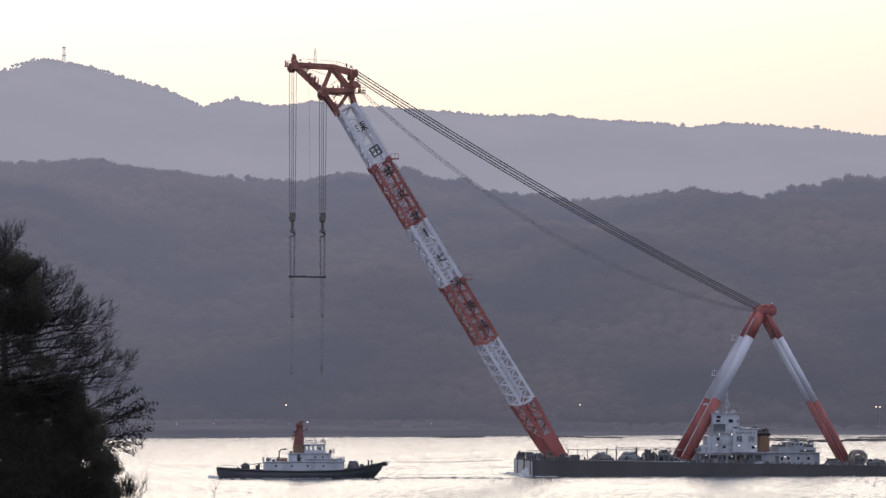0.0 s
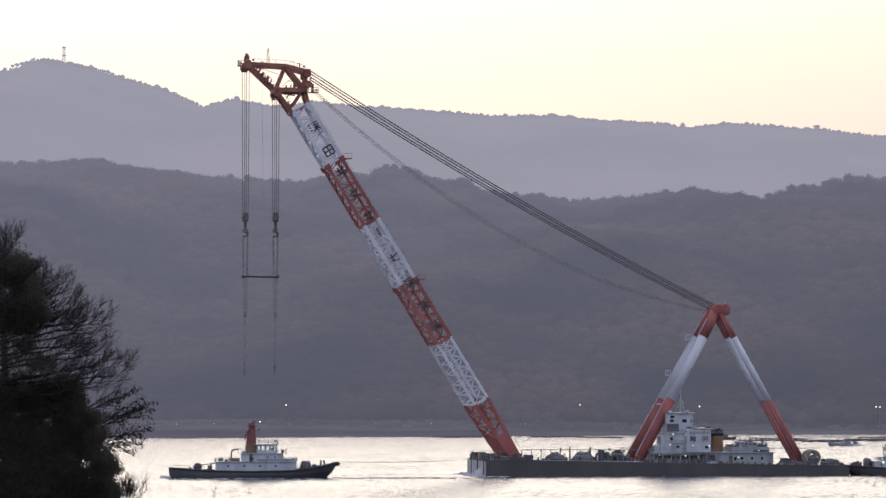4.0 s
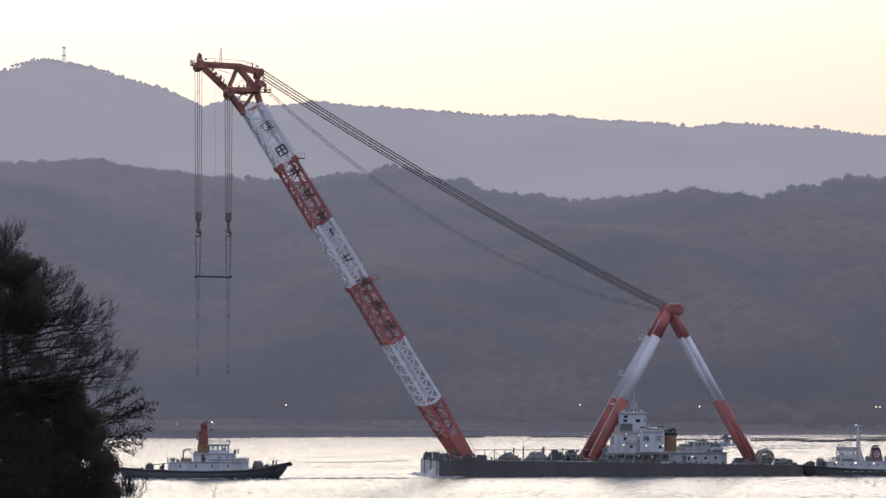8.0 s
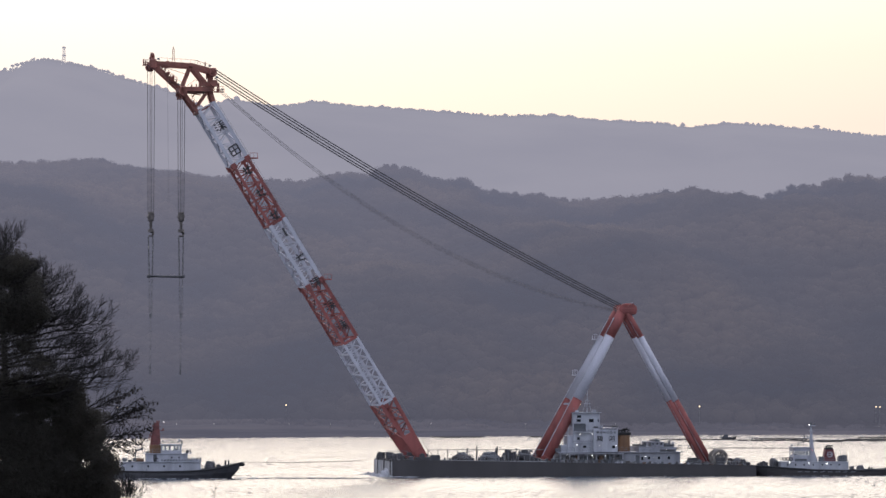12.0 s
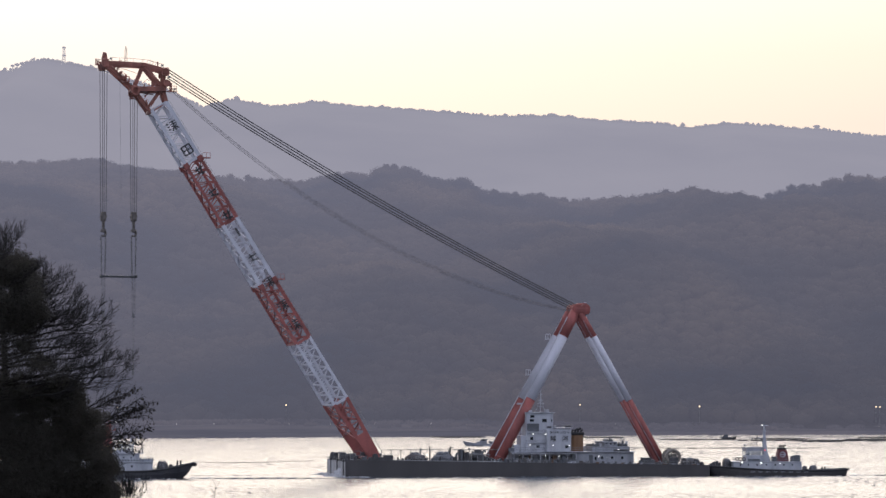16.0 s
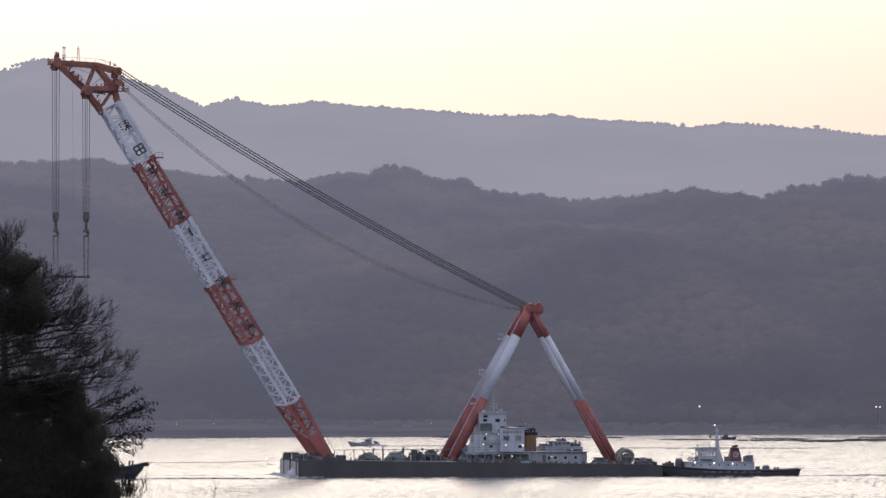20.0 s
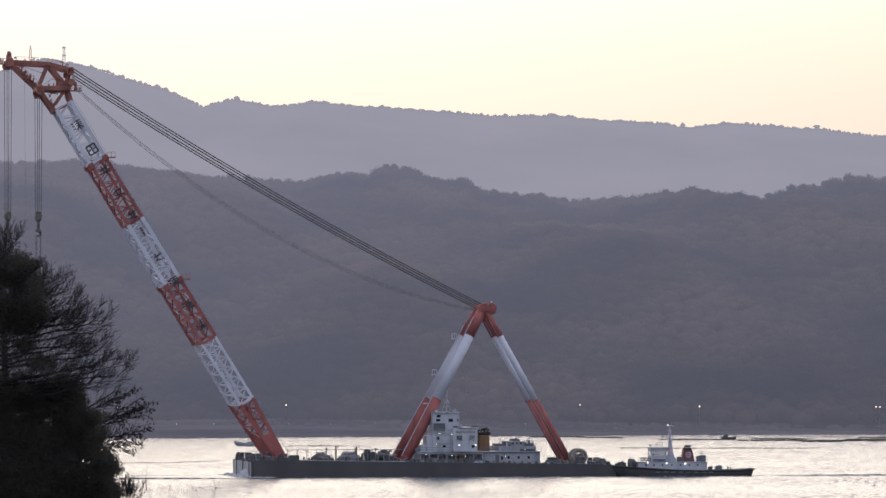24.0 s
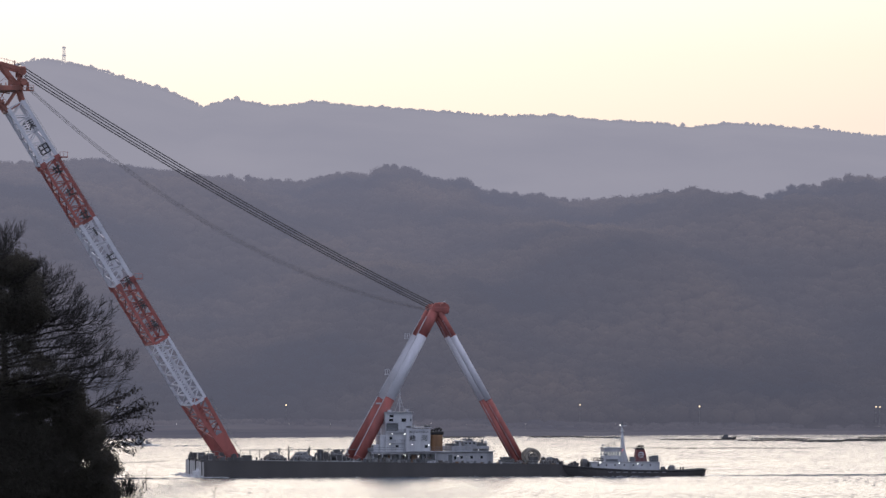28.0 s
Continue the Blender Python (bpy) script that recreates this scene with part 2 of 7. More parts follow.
def box(bm, x0, x1, y0, y1, z0, z1, bevel=0.0):
    vs = [bm.verts.new(p) for p in ((x0, y0, z0), (x1, y0, z0), (x1, y1, z0), (x0, y1, z0), (x0, y0, z1), (x1, y0, z1), (x1, y1, z1), (x0, y1, z1))]
    fs = [bm.faces.new([vs[i] for i in q]) for q in ((3, 2, 1, 0), (4, 5, 6, 7), (0, 1, 5, 4), (1, 2, 6, 5), (2, 3, 7, 6), (3, 0, 4, 7))]
    if bevel:
        es = list({e for f in fs for e in f.edges})
        bmesh.ops.bevel(bm, geom=es, offset=bevel, segments=2, affect="EDGES", profile=0.5)
    return vs


def beam(bm, p, q, w, h=None, w2=None):
    """A square-section bar from p to q; h: its height, w2: its width at q."""
    p, q = Vector(p), Vector(q)
    d = (q - p).normalized()
    side = Vector((0, 1, 0)) if abs(d.y) < 0.9 else Vector((1, 0, 0))
    a = d.cross(side).normalized()
    b = d.cross(a).normalized()
    h = h or w
    k = (w2 / w) if w2 else 1
    vs = []
    for c, s in ((p, 1), (q, k)):
        for i, j in ((-1, -1), (1, -1), (1, 1), (-1, 1)):
            vs.append(bm.verts.new(c + a * (i * h * s / 2) + b * (j * w * s / 2)))
    for f in ((0, 1, 2, 3), (7, 6, 5, 4), (0, 4, 5, 1), (1, 5, 6, 2), (2, 6, 7, 3), (3, 7, 4, 0)):
        bm.faces.new([vs[i] for i in f])


def tube(bm, pts, r, n=8, r2=None, cap=True):
    """A round bar along the points, radius r to r2."""
    pts = [Vector(p) for p in pts]
    rings = []
    for i, p in enumerate(pts):
        d = (pts[min(i + 1, len(pts) - 1)] - pts[max(i - 1, 0)]).normalized()
        side = Vector((0, 1, 0)) if abs(d.y) < 0.9 else Vector((1, 0, 0))
        a = d.cross(side).normalized()
        b = d.cross(a).normalized()
        rr = r if r2 is None else r + (r2 - r) * i / (len(pts) - 1)
        rings.append([bm.verts.new(p + a * (rr * math.cos(2 * math.pi * k / n)) + b * (rr * math.sin(2 * math.pi * k / n))) for k in range(n)])
    for u, v in zip(rings, rings[1:]):
        for k in range(n):
            bm.faces.new((u[k], u[(k + 1) % n], v[(k + 1) % n], v[k]))
    if cap:
        bm.faces.new(rings[0][::-1])
        bm.faces.new(rings[-1])


def ring(bm, c, radius, r, axis="y", n=20, m=8):
    """A torus about c."""
    c = Vector(c)
    vs = []
    for i in range(n):
        a = 2 * math.pi * i / n
        row = []
        for j in range(m):
            b = 2 * math.pi * j / m
            u, v, w = (radius + r * math.cos(b)) * math.cos(a), (radius + r * math.cos(b)) * math.sin(a), r * math.sin(b)
            row.append(bm.verts.new(c + Vector({"y": (u, w, v), "x": (w, u, v), "z": (u, v, w)}[axis])))
        vs.append(row)
    for i in range(n):
        for j in range(m):
            bm.faces.new((vs[i][j], vs[(i + 1) % n][j], vs[(i + 1) % n][(j + 1) % m], vs[i][(j + 1) % m]))


def lump(bm, x0, x1, y0, y1, z0, z1, seed=0, rough=0.12):
    """A covered heap: a dome with folds, flat below."""
    cx, cy = (x0 + x1) / 2, (y0 + y1) / 2
    n, m = 26, 9
    rows = []
    for j in range(m + 1):
        f = j / m
        rad = math.cos(f * math.pi / 2) ** 0.45 if j < m else 0.0
        row = []
        for i in range(n):
            a = 2 * math.pi * i / n
            at = Vector((math.cos(a) * 1.7, math.sin(a) * 1.7 + seed * 3.1, f * 2.0))
            k = 1 + rough * noise.noise(at) + rough * 0.6 * noise.noise(at * 2.7)
            top = 1 + rough * 1.2 * noise.noise(Vector((math.cos(a) * rad * 2.2, math.sin(a) * rad * 2.2, seed * 5.3)))
            sq = 1 / max(abs(math.cos(a)), abs(math.sin(a))) ** 0.6
            row.append((cx + (x1 - x0) / 2 * rad * math.cos(a) * k * sq * 0.92, cy + (y1 - y0) / 2 * rad * math.sin(a) * k * sq * 0.92, z0 + (z1 - z0) * math.sin(f * math.pi / 2) ** 0.8 * (1 + 0.5 * (k - 1)) * top))
        rows.append([bm.verts.new(p) for p in row] if j < m else [bm.verts.new((cx, cy, z1))])
    for u, v in zip(rows, rows[1:]):
        for i in range(n):
            if len(v) == 1:
                bm.faces.new((u[i], u[(i + 1) % n], v[0]))
            else:
                bm.faces.new((u[i], u[(i + 1) % n], v[(i + 1) % n], v[i]))
    bm.faces.new(rows[0][::-1])


def B():
    return bmesh.new()


def one(fn, *a, **k):
    bm = bmesh.new()
    fn(bm, *a, **k)
    return bm


def lerp(p, q, f):
    return tuple(a + (b - a) * f for a, b in zip(p, q))


def soup(name, verts, faces, mat, parent=None, smooth=False):
    """A mesh from arrays: verts (n, 3) and faces (m, 3 or 4)."""
    me = bpy.data.meshes.new(name)
    faces = np.asarray(faces)
    k = faces.shape[1]
    me.vertices.add(len(verts))
    me.vertices.foreach_set("co", np.asarray(verts, np.float32).ravel())
    me.loops.add(faces.size)
    me.loops.foreach_set("vertex_index", faces.astype(np.int32).ravel())
    me.polygons.add(len(faces))
    me.polygons.foreach_set("loop_start", np.arange(0, faces.size, k, dtype=np.int32))
    me.update(calc_edges=True)
    if smooth:
        me.polygons.foreach_set("use_smooth", np.ones(len(faces), bool))
    me.materials.append(mat)
    ob = new(name, me)
    ob.parent = parent
    return ob


# ---------- water, far shore, hills ----------
def plane_at(px, py, d):
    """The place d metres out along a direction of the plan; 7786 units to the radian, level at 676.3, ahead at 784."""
    return ((px - 784) / 7786 * d, d, 20 - (py - 676.3) / 7786 * d)


def sea():
    """One sheet of water to the horizon, with real wavelets where the strait is open."""
    us = np.concatenate([[-40, -12, -4, -1.7], np.linspace(-1.0, 1.0, 471), [1.7, 4, 12, 40]])
    ys = np.concatenate([[-3000, -500, 100, 400, 650], np.arange(745, 1040, 0.56), np.arange(1040.4, 1662, 1.02), [1700, 2500, 4990]])
    X = us[None, :] * (0.104 * np.clip(ys, 745, 1700) + 6)[:, None]
    Y = np.repeat(ys[:, None], len(us), 1)
    rng = np.random.default_rng(17)
    Z = np.zeros_like(X)
    # short crossing chop, livelier out in the strait
    near = np.clip((1035 - Y) / 130, 0, 1)
    for count, short, long_, steep, fade in ((34, 2.1, 3.3, 0.0066, 1.0 - 0.45 * near), (34, 1.2, 2.0, 0.0072, near)):
        for k in range(count):
            wl_ = short * (long_ / short) ** rng.random()
            a = math.radians(rng.normal(-84, 52))
            Z += fade * steep * wl_ ** 0.8 * np.sin((X * math.cos(a) + Y * math.sin(a)) * 2 * math.pi / wl_ + rng.uniform(0, 6.28))
    # longer slopes facing the shore, broken into short runs
    for count, wx0, wx1, wy0, wy1, lean, fade in ((30, 1.3, 3.6, 4.0, 10.0, 0.0085, np.clip((1120 - Y) / 200, 0, 1)), (30, 2.6, 8.0, 9.0, 24.0, 0.0075, np.clip((Y - 960) / 200, 0, 1))):
        for k in range(count):
            kx, ky = rng.choice((-1, 1)) * 2 * math.pi / (wx0 + (wx1 - wx0) * rng.random()), 2 * math.pi / (wy0 + (wy1 - wy0) * rng.random())
            Z += fade * lean / ky * np.sin(X * kx + Y * ky + rng.uniform(0, 6.28))
    gust = np.interp(Y, (745, 950, 1100, 1250, 1600), (0.76, 0.80, 0.92, 1.02, 1.12)) + 0.14 * np.sin(X * 0.021 + 1.7 * np.sin(Y * 0.013)) + 0.14 * np.sin(Y * 0.05 + 1.3 * np.sin(X * 0.017))
    inside = np.clip(np.minimum((1.0 - abs(us[None, :])) * 100, np.minimum(Y - 745, 1660 - Y)) / 8, 0, 1)
    Z = Z * gust * inside
    v = np.stack([X.ravel(), Y.ravel(), Z.ravel()], 1)
    w, h = len(us), len(ys)
    i = (np.arange(h - 1)[:, None] * w + np.arange(w - 1)[None, :]).ravel()
    tagged(soup("water", v, np.stack([i, i + 1, i + w + 1, i + w], 1), WATER, smooth=True), "bright silvery rippled sea water at dusk", "water", kind="structure")


CREST = np.array([(-600, 300), (-200, 286), (0, 280), (180, 277), (240, 293), (330, 301), (480, 310), (545, 314), (572, 302), (622, 295), (655, 300), (682, 287), (722, 290), (778, 310), (822, 308), (850, 330),
                  (950, 337), (1010, 348), (1130, 345), (1200, 336), (1340, 349), (1400, 323), (1450, 322), (1488, 306), (1568, 306), (1800, 290), (2200, 310)], float)
FARCREST = np.array([(-700, 210), (-200, 170), (0, 126), (20, 124), (38, 121), (50, 108), (60, 104), (80, 104), (112, 110), (130, 113), (190, 126), (215, 138), (240, 144), (290, 158), (360, 189), (410, 175), (490, 190), (550, 180), (640, 188), (760, 196), (870, 205), (990, 205),
                     (1060, 213), (1170, 218), (1220, 226), (1290, 218), (1390, 226), (1450, 229), (1520, 238), (1568, 242), (1800, 260), (2300, 300)], float)
SHORE_Y, FOOT_Y, CREST_Y = 1568.0, 1700.0, 2300.0


def hill_height(x, y):
    """Height of the wooded hill's ground."""
    px = 784 + 7786 * x / CREST_Y
    zc = 20 + (676.3 - np.interp(px, CREST[:, 0], CREST[:, 1])) / 7786 * CREST_Y - 7.4
    s = np.clip((y - FOOT_Y) / (CREST_Y - FOOT_Y), 0, 1)
    up = 4 + (zc - 4) * (s * 0.35 + 0.65 * np.sin(s * np.pi / 2))
    roll = 9 * np.sin(x * 0.021 + 1.3 * np.sin(y * 0.008)) * np.sin(s * np.pi) + 5 * np.sin(x * 0.047 + y * 0.015) * np.sin(s * np.pi)
    back = np.clip((y - CREST_Y) / 500, 0, 1)
    return (up + roll) * (1 - back ** 1.5)


def grid_mesh(name, xs, ys, zf, mat):
    X, Y = np.meshgrid(xs, ys)
    v = np.stack([X.ravel(), Y.ravel(), zf(X, Y).ravel()], 1)
    w, h = len(xs), len(ys)
    i = (np.arange(h - 1)[:, None] * w + np.arange(w - 1)[None, :]).ravel()
    return soup(name, v, np.stack([i, i + 1, i + w + 1, i + w], 1), mat, smooth=True)


def shore_shift(x):
    """How far the shore draws back towards the east."""
    return 0.5 * np.clip(x, -160, 160) + 25


def shore_height(X, Y):
    Y = Y - shore_shift(X)
    s = np.clip((Y - SHORE_Y + 3 * np.sin(X * 0.011)) / 12.0, 0, 1)
    return -1.5 + 3.0 * s + 2.5 * np.clip((Y - SHORE_Y - 12) / 90, 0, 1) + 0.25 * np.sin(X * 0.07) * s


def base_crowns(count, level, seed, rough):
    """A few uneven tree crowns, as arrays."""
    rng = random.Random(seed)
    made = []
    for k in range(count):
        bm = B()
        bmesh.ops.create_icosphere(bm, subdivisions=level, radius=1.0)
        off = Vector((rng.uniform(0, 50), rng.uniform(0, 50), rng.uniform(0, 50)))
        for v in bm.verts:
            d = v.co.normalized()
            f = 1 + rough * noise.noise(d * 1.6 + off) + rough * 0.8 * noise.noise(d * 3.8 + off) + rough * 0.5 * noise.noise(d * 8 + off)
            v.co = d * f
        bm.verts.index_update()
        made.append((np.array([v.co[:] for v in bm.verts]), np.array([[v.index for v in f.verts] for f in bm.faces])))
        bm.free()
    return made


def scatter(name, places, mat, bases, smooth=True):
    """One mesh of crowns; places: rows of x, y, z, width, height, turn, kind."""
    vs, fs, n = [], [], 0
    for x, y, z, w, h, a, k in places:
        v, f = bases[int(k) % len(bases)]
        c, s = math.cos(a), math.sin(a)
        vs.append(np.stack([x + w * (v[:, 0] * c - v[:, 1] * s), y + w * (v[:, 0] * s + v[:, 1] * c), z + h * v[:, 2]], 1))
        fs.append(f + n)
        n += len(v)
    return soup(name, np.concatenate(vs), np.concatenate(fs), mat, smooth=smooth)


def twigs(name, rows, n, least, most, mat, nr):
    """The ragged outer foliage of crowns: n small blades on each."""
    P = np.repeat(np.array(rows), n, 0)
    d = nr.normal(size=(len(P), 3))
    d /= np.linalg.norm(d, axis=1)[:, None]
    d[:, 2] = np.abs(d[:, 2]) * 0.9 - 0.15
    c = P[:, :3] + d * P[:, [3, 3, 4]] * nr.uniform(0.80, 1.08, len(P))[:, None]
    a, b = nr.normal(size=(len(P), 3)), nr.normal(size=(len(P), 3))
    size = nr.uniform(least, most, len(P))[:, None]
    a, b = a / np.linalg.norm(a, axis=1)[:, None] * size, b / np.linalg.norm(b, axis=1)[:, None] * size * 0.7
    a[:, 2] += 0.25
    v = np.stack([c - a, c + b, c + a], 1).reshape(-1, 3)
    return soup(name, v, np.arange(len(v)).reshape(-1, 3), mat)


def far_land():
    xs = np.concatenate([np.linspace(-1500, -270, 40), np.linspace(-260, 260, 150), np.linspace(270, 1500, 40)])
    ys = np.concatenate([np.linspace(SHORE_Y - 60, SHORE_Y + 70, 44), np.linspace(SHORE_Y + 78, 3200, 90)])

    def z(X, Y):
        return np.where(Y < FOOT_Y, shore_height(X, Y), np.maximum(hill_height(X, Y), shore_height(X, Y)))
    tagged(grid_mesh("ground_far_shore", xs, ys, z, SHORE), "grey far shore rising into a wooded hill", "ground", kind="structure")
    # leaf litter and undergrowth, with the woods' haze glow, from the hill's foot upwards
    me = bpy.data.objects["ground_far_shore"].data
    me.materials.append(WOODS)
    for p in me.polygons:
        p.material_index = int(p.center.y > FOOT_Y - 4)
    rng = random.Random(5)
    rows = []
    y = FOOT_Y + 4
    while y < CREST_Y + 30:
        step = 6.2 + 1.6 * (y - FOOT_Y) / 600
        half = 0.1007 * y + 30
        x = -half
        while x < half:
            px, py = x + rng.uniform(-3, 3), y + rng.uniform(-3, 3)
            w = rng.uniform(4.0, 6.8)
            h = w * rng.uniform(0.55, 0.8)
            rows.append((px, py, float(hill_height(px, py)) + h * 0.35 + rng.uniform(0, 1.6), w, h, rng.uniform(0, 6.28), rng.randrange(12)))
            x += step * rng.uniform(0.8, 1.25)
        y += step * 1.25
    # scrub on the flat strip below the hill
    low = []
    for k in range(560):
        px, py = rng.uniform(-190, 190), FOOT_Y - 62 * rng.random() ** 1.6 + 8
        w = rng.uniform(0.8, 2.1)
        if shore_height(np.float64(px), np.float64(py)) < 1.6:
            continue
        low.append((px, py, float(shore_height(np.float64(px), np.float64(py))) + w * 0.3, w * 1.3, w * 0.7, rng.uniform(0, 6.28), rng.randrange(12)))
    for px, py, w in ((818, 309, 7.2), (622, 302, 5.5), (690, 298, 6.5), (720, 300, 6.5), (1405, 326, 6.5), (1500, 309, 7), (1440, 326, 5.5), (580, 311, 5), (1120, 343, 5)):
        cx, cy, cz = plane_at(px, py, CREST_Y)
        w *= 0.97
        rows.append((cx, cy, cz - w * 0.95, w, w * 0.9, rng.uniform(0, 6.28), rng.randrange(12)))
    px = -60.0
    while px < 1630:
        w = rng.uniform(2.4, 4.6)
        cx, cy, cz = plane_at(px, float(np.interp(px, CREST[:, 0], CREST[:, 1])) - rng.uniform(-6.0, 0.4), CREST_Y)
        rows.append((cx, cy + rng.uniform(-4, 8), cz - w * 0.85, w * rng.uniform(0.75, 1.0), w * 0.9, rng.uniform(0, 6.28), rng.randrange(12)))
        px += rng.uniform(9, 26)
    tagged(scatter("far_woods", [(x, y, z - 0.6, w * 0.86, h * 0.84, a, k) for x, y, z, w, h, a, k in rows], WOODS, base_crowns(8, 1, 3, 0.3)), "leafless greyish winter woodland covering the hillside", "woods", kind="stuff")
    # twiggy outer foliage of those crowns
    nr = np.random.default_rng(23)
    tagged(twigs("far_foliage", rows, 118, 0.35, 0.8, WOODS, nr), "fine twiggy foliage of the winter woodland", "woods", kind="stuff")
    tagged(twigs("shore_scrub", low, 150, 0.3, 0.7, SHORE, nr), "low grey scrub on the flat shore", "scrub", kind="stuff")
    rows = []
    for side in (-1, 1):
        for k in range(420):
            y = rng.uniform(FOOT_Y, CREST_Y + 40)
            x = side * (0.1007 * y + 40 + rng.random() ** 1.5 * 900)
            w = rng.uniform(7, 13)
            rows.append((x, y, float(hill_height(x, y)) + w * 0.4, w, w * 0.8, rng.uniform(0, 6.28), rng.randrange(12)))
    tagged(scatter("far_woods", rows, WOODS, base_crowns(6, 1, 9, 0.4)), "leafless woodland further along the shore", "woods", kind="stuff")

    # pale blades at the hill's foot, added in place of a smoke-like wisp
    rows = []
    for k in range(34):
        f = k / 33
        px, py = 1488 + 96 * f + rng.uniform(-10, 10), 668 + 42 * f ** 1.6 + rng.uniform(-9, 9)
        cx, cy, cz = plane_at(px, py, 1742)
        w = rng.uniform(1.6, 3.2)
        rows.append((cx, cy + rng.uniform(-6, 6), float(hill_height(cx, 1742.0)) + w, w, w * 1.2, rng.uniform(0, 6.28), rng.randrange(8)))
    tagged(twigs("pale_wisp", rows, 190, 0.3, 0.6, WISP, nr), "pale twig blades standing in for a smoke-like wisp", "woods", kind="stuff")

    # far ridge, kilometres behind
    def ridge(X, Y):
        px = 784 + 7786 * X / 4500
        zc = 20 + (676.3 - np.interp(px, FARCREST[:, 0], FARCREST[:, 1])) / 7786 * 4500
        s = np.clip((Y - 3500) / 1000, 0, 1)
        return zc * np.sin(s * np.pi / 2) * (3500 + 1000 * s) / 4500 - 0.9
    xs = np.linspace(-1500, 1500, 400)
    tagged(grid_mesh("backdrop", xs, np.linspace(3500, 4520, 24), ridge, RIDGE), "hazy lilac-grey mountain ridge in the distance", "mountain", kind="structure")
    rows = []
    x = -520.0
    while x < 520:
        h = rng.uniform(1.9, 3.7) * (1 + 0.5 * (noise.noise(Vector((x * 0.03, 0, 0)))))
        if rng.random() < 0.10:
            h *= 1.45
        rows.append((x, 4500 + rng.uniform(-8, 8), float(ridge(x, 4500.0)) + h * rng.uniform(-0.35, 0.25), max(1.0, h * rng.uniform(0.45, 0.9)), h * rng.uniform(0.7, 1.0), rng.uniform(0, 6.28), rng.randrange(12)))
        x += rng.uniform(0.7, 2.4)
    for px, py, w, h in ((21, 116.5, 2.4, 1.7), (29, 114.5, 3.0, 2.1), (38, 113, 3.2, 2.6), (46, 112, 3.0, 3.2), (1446, 224, 4, 2.0), (1522, 238, 2, 3.0), (400, 181, 1.2, 3.4)):
        cx, cy, cz = plane_at(px, py, 4500)
        rows.append((cx, cy, cz, w, h, 0.5, 3))
        if px < 45 or px > 1400:
            rows.append((cx, cy, cz - h - 1.2, 0.35, 1.8, 0.5, 3))
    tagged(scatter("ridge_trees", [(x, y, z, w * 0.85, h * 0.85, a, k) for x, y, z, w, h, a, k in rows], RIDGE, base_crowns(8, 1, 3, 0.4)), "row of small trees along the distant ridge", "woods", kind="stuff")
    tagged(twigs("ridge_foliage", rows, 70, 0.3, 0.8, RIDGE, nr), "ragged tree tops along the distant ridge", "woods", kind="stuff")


sea()
far_land()


def near_ground(X, Y):
    """The camera's hillside: drops to the water in front, climbs unseen behind for shade."""
    front = np.clip(Y / 150, 0, 1)
    z = 18.3 - 19.8 * front ** 0.62
    back = np.clip(-Y / 320, 0, 1)
    return np.where(Y > 0, z, 18.3 + 75 * back ** 0.8) + 0.4 * np.sin(X * 0.3) * np.sin(Y * 0.23) * np.clip(abs(Y) / 20, 0, 1)


tagged(grid_mesh("ground", np.linspace(-400, 400, 90), np.concatenate([np.linspace(-330, -10, 30), np.linspace(-6, 60, 34), np.linspace(66, 156, 20)]), near_ground, SOIL), "brown hillside ground sloping to the water", "ground", kind="structure")


# unseen trees added behind the camera to shade the near ones
def back_woods():
    rng = random.Random(11)
    rows = []
    for k in range(700):
        y = -rng.uniform(14, 320)
        x = rng.uniform(-330, 330)
        w = rng.uniform(4, 7)
        rows.append((x, y, float(near_ground(np.float64(x), np.float64(y))) + w * 0.7, w, w * 1.1, rng.uniform(0, 6), rng.randrange(6)))
    tagged(scatter("unseen_shade_woods", rows, LEAF, base_crowns(6, 1, 21, 0.4)), "unseen dark woodland added behind the viewpoint for shade", "woods", kind="stuff")


back_woods()

# ---------- the floating crane: x runs from bow to stern, -y is the side towards the camera ----------
barge = thing("crane_barge", "black floating crane barge with red and white lattice boom", "crane ship")
HALF, LONG = 16.5, 78.5


def deck_z(x):
    return 3.4 - 0.018 * x


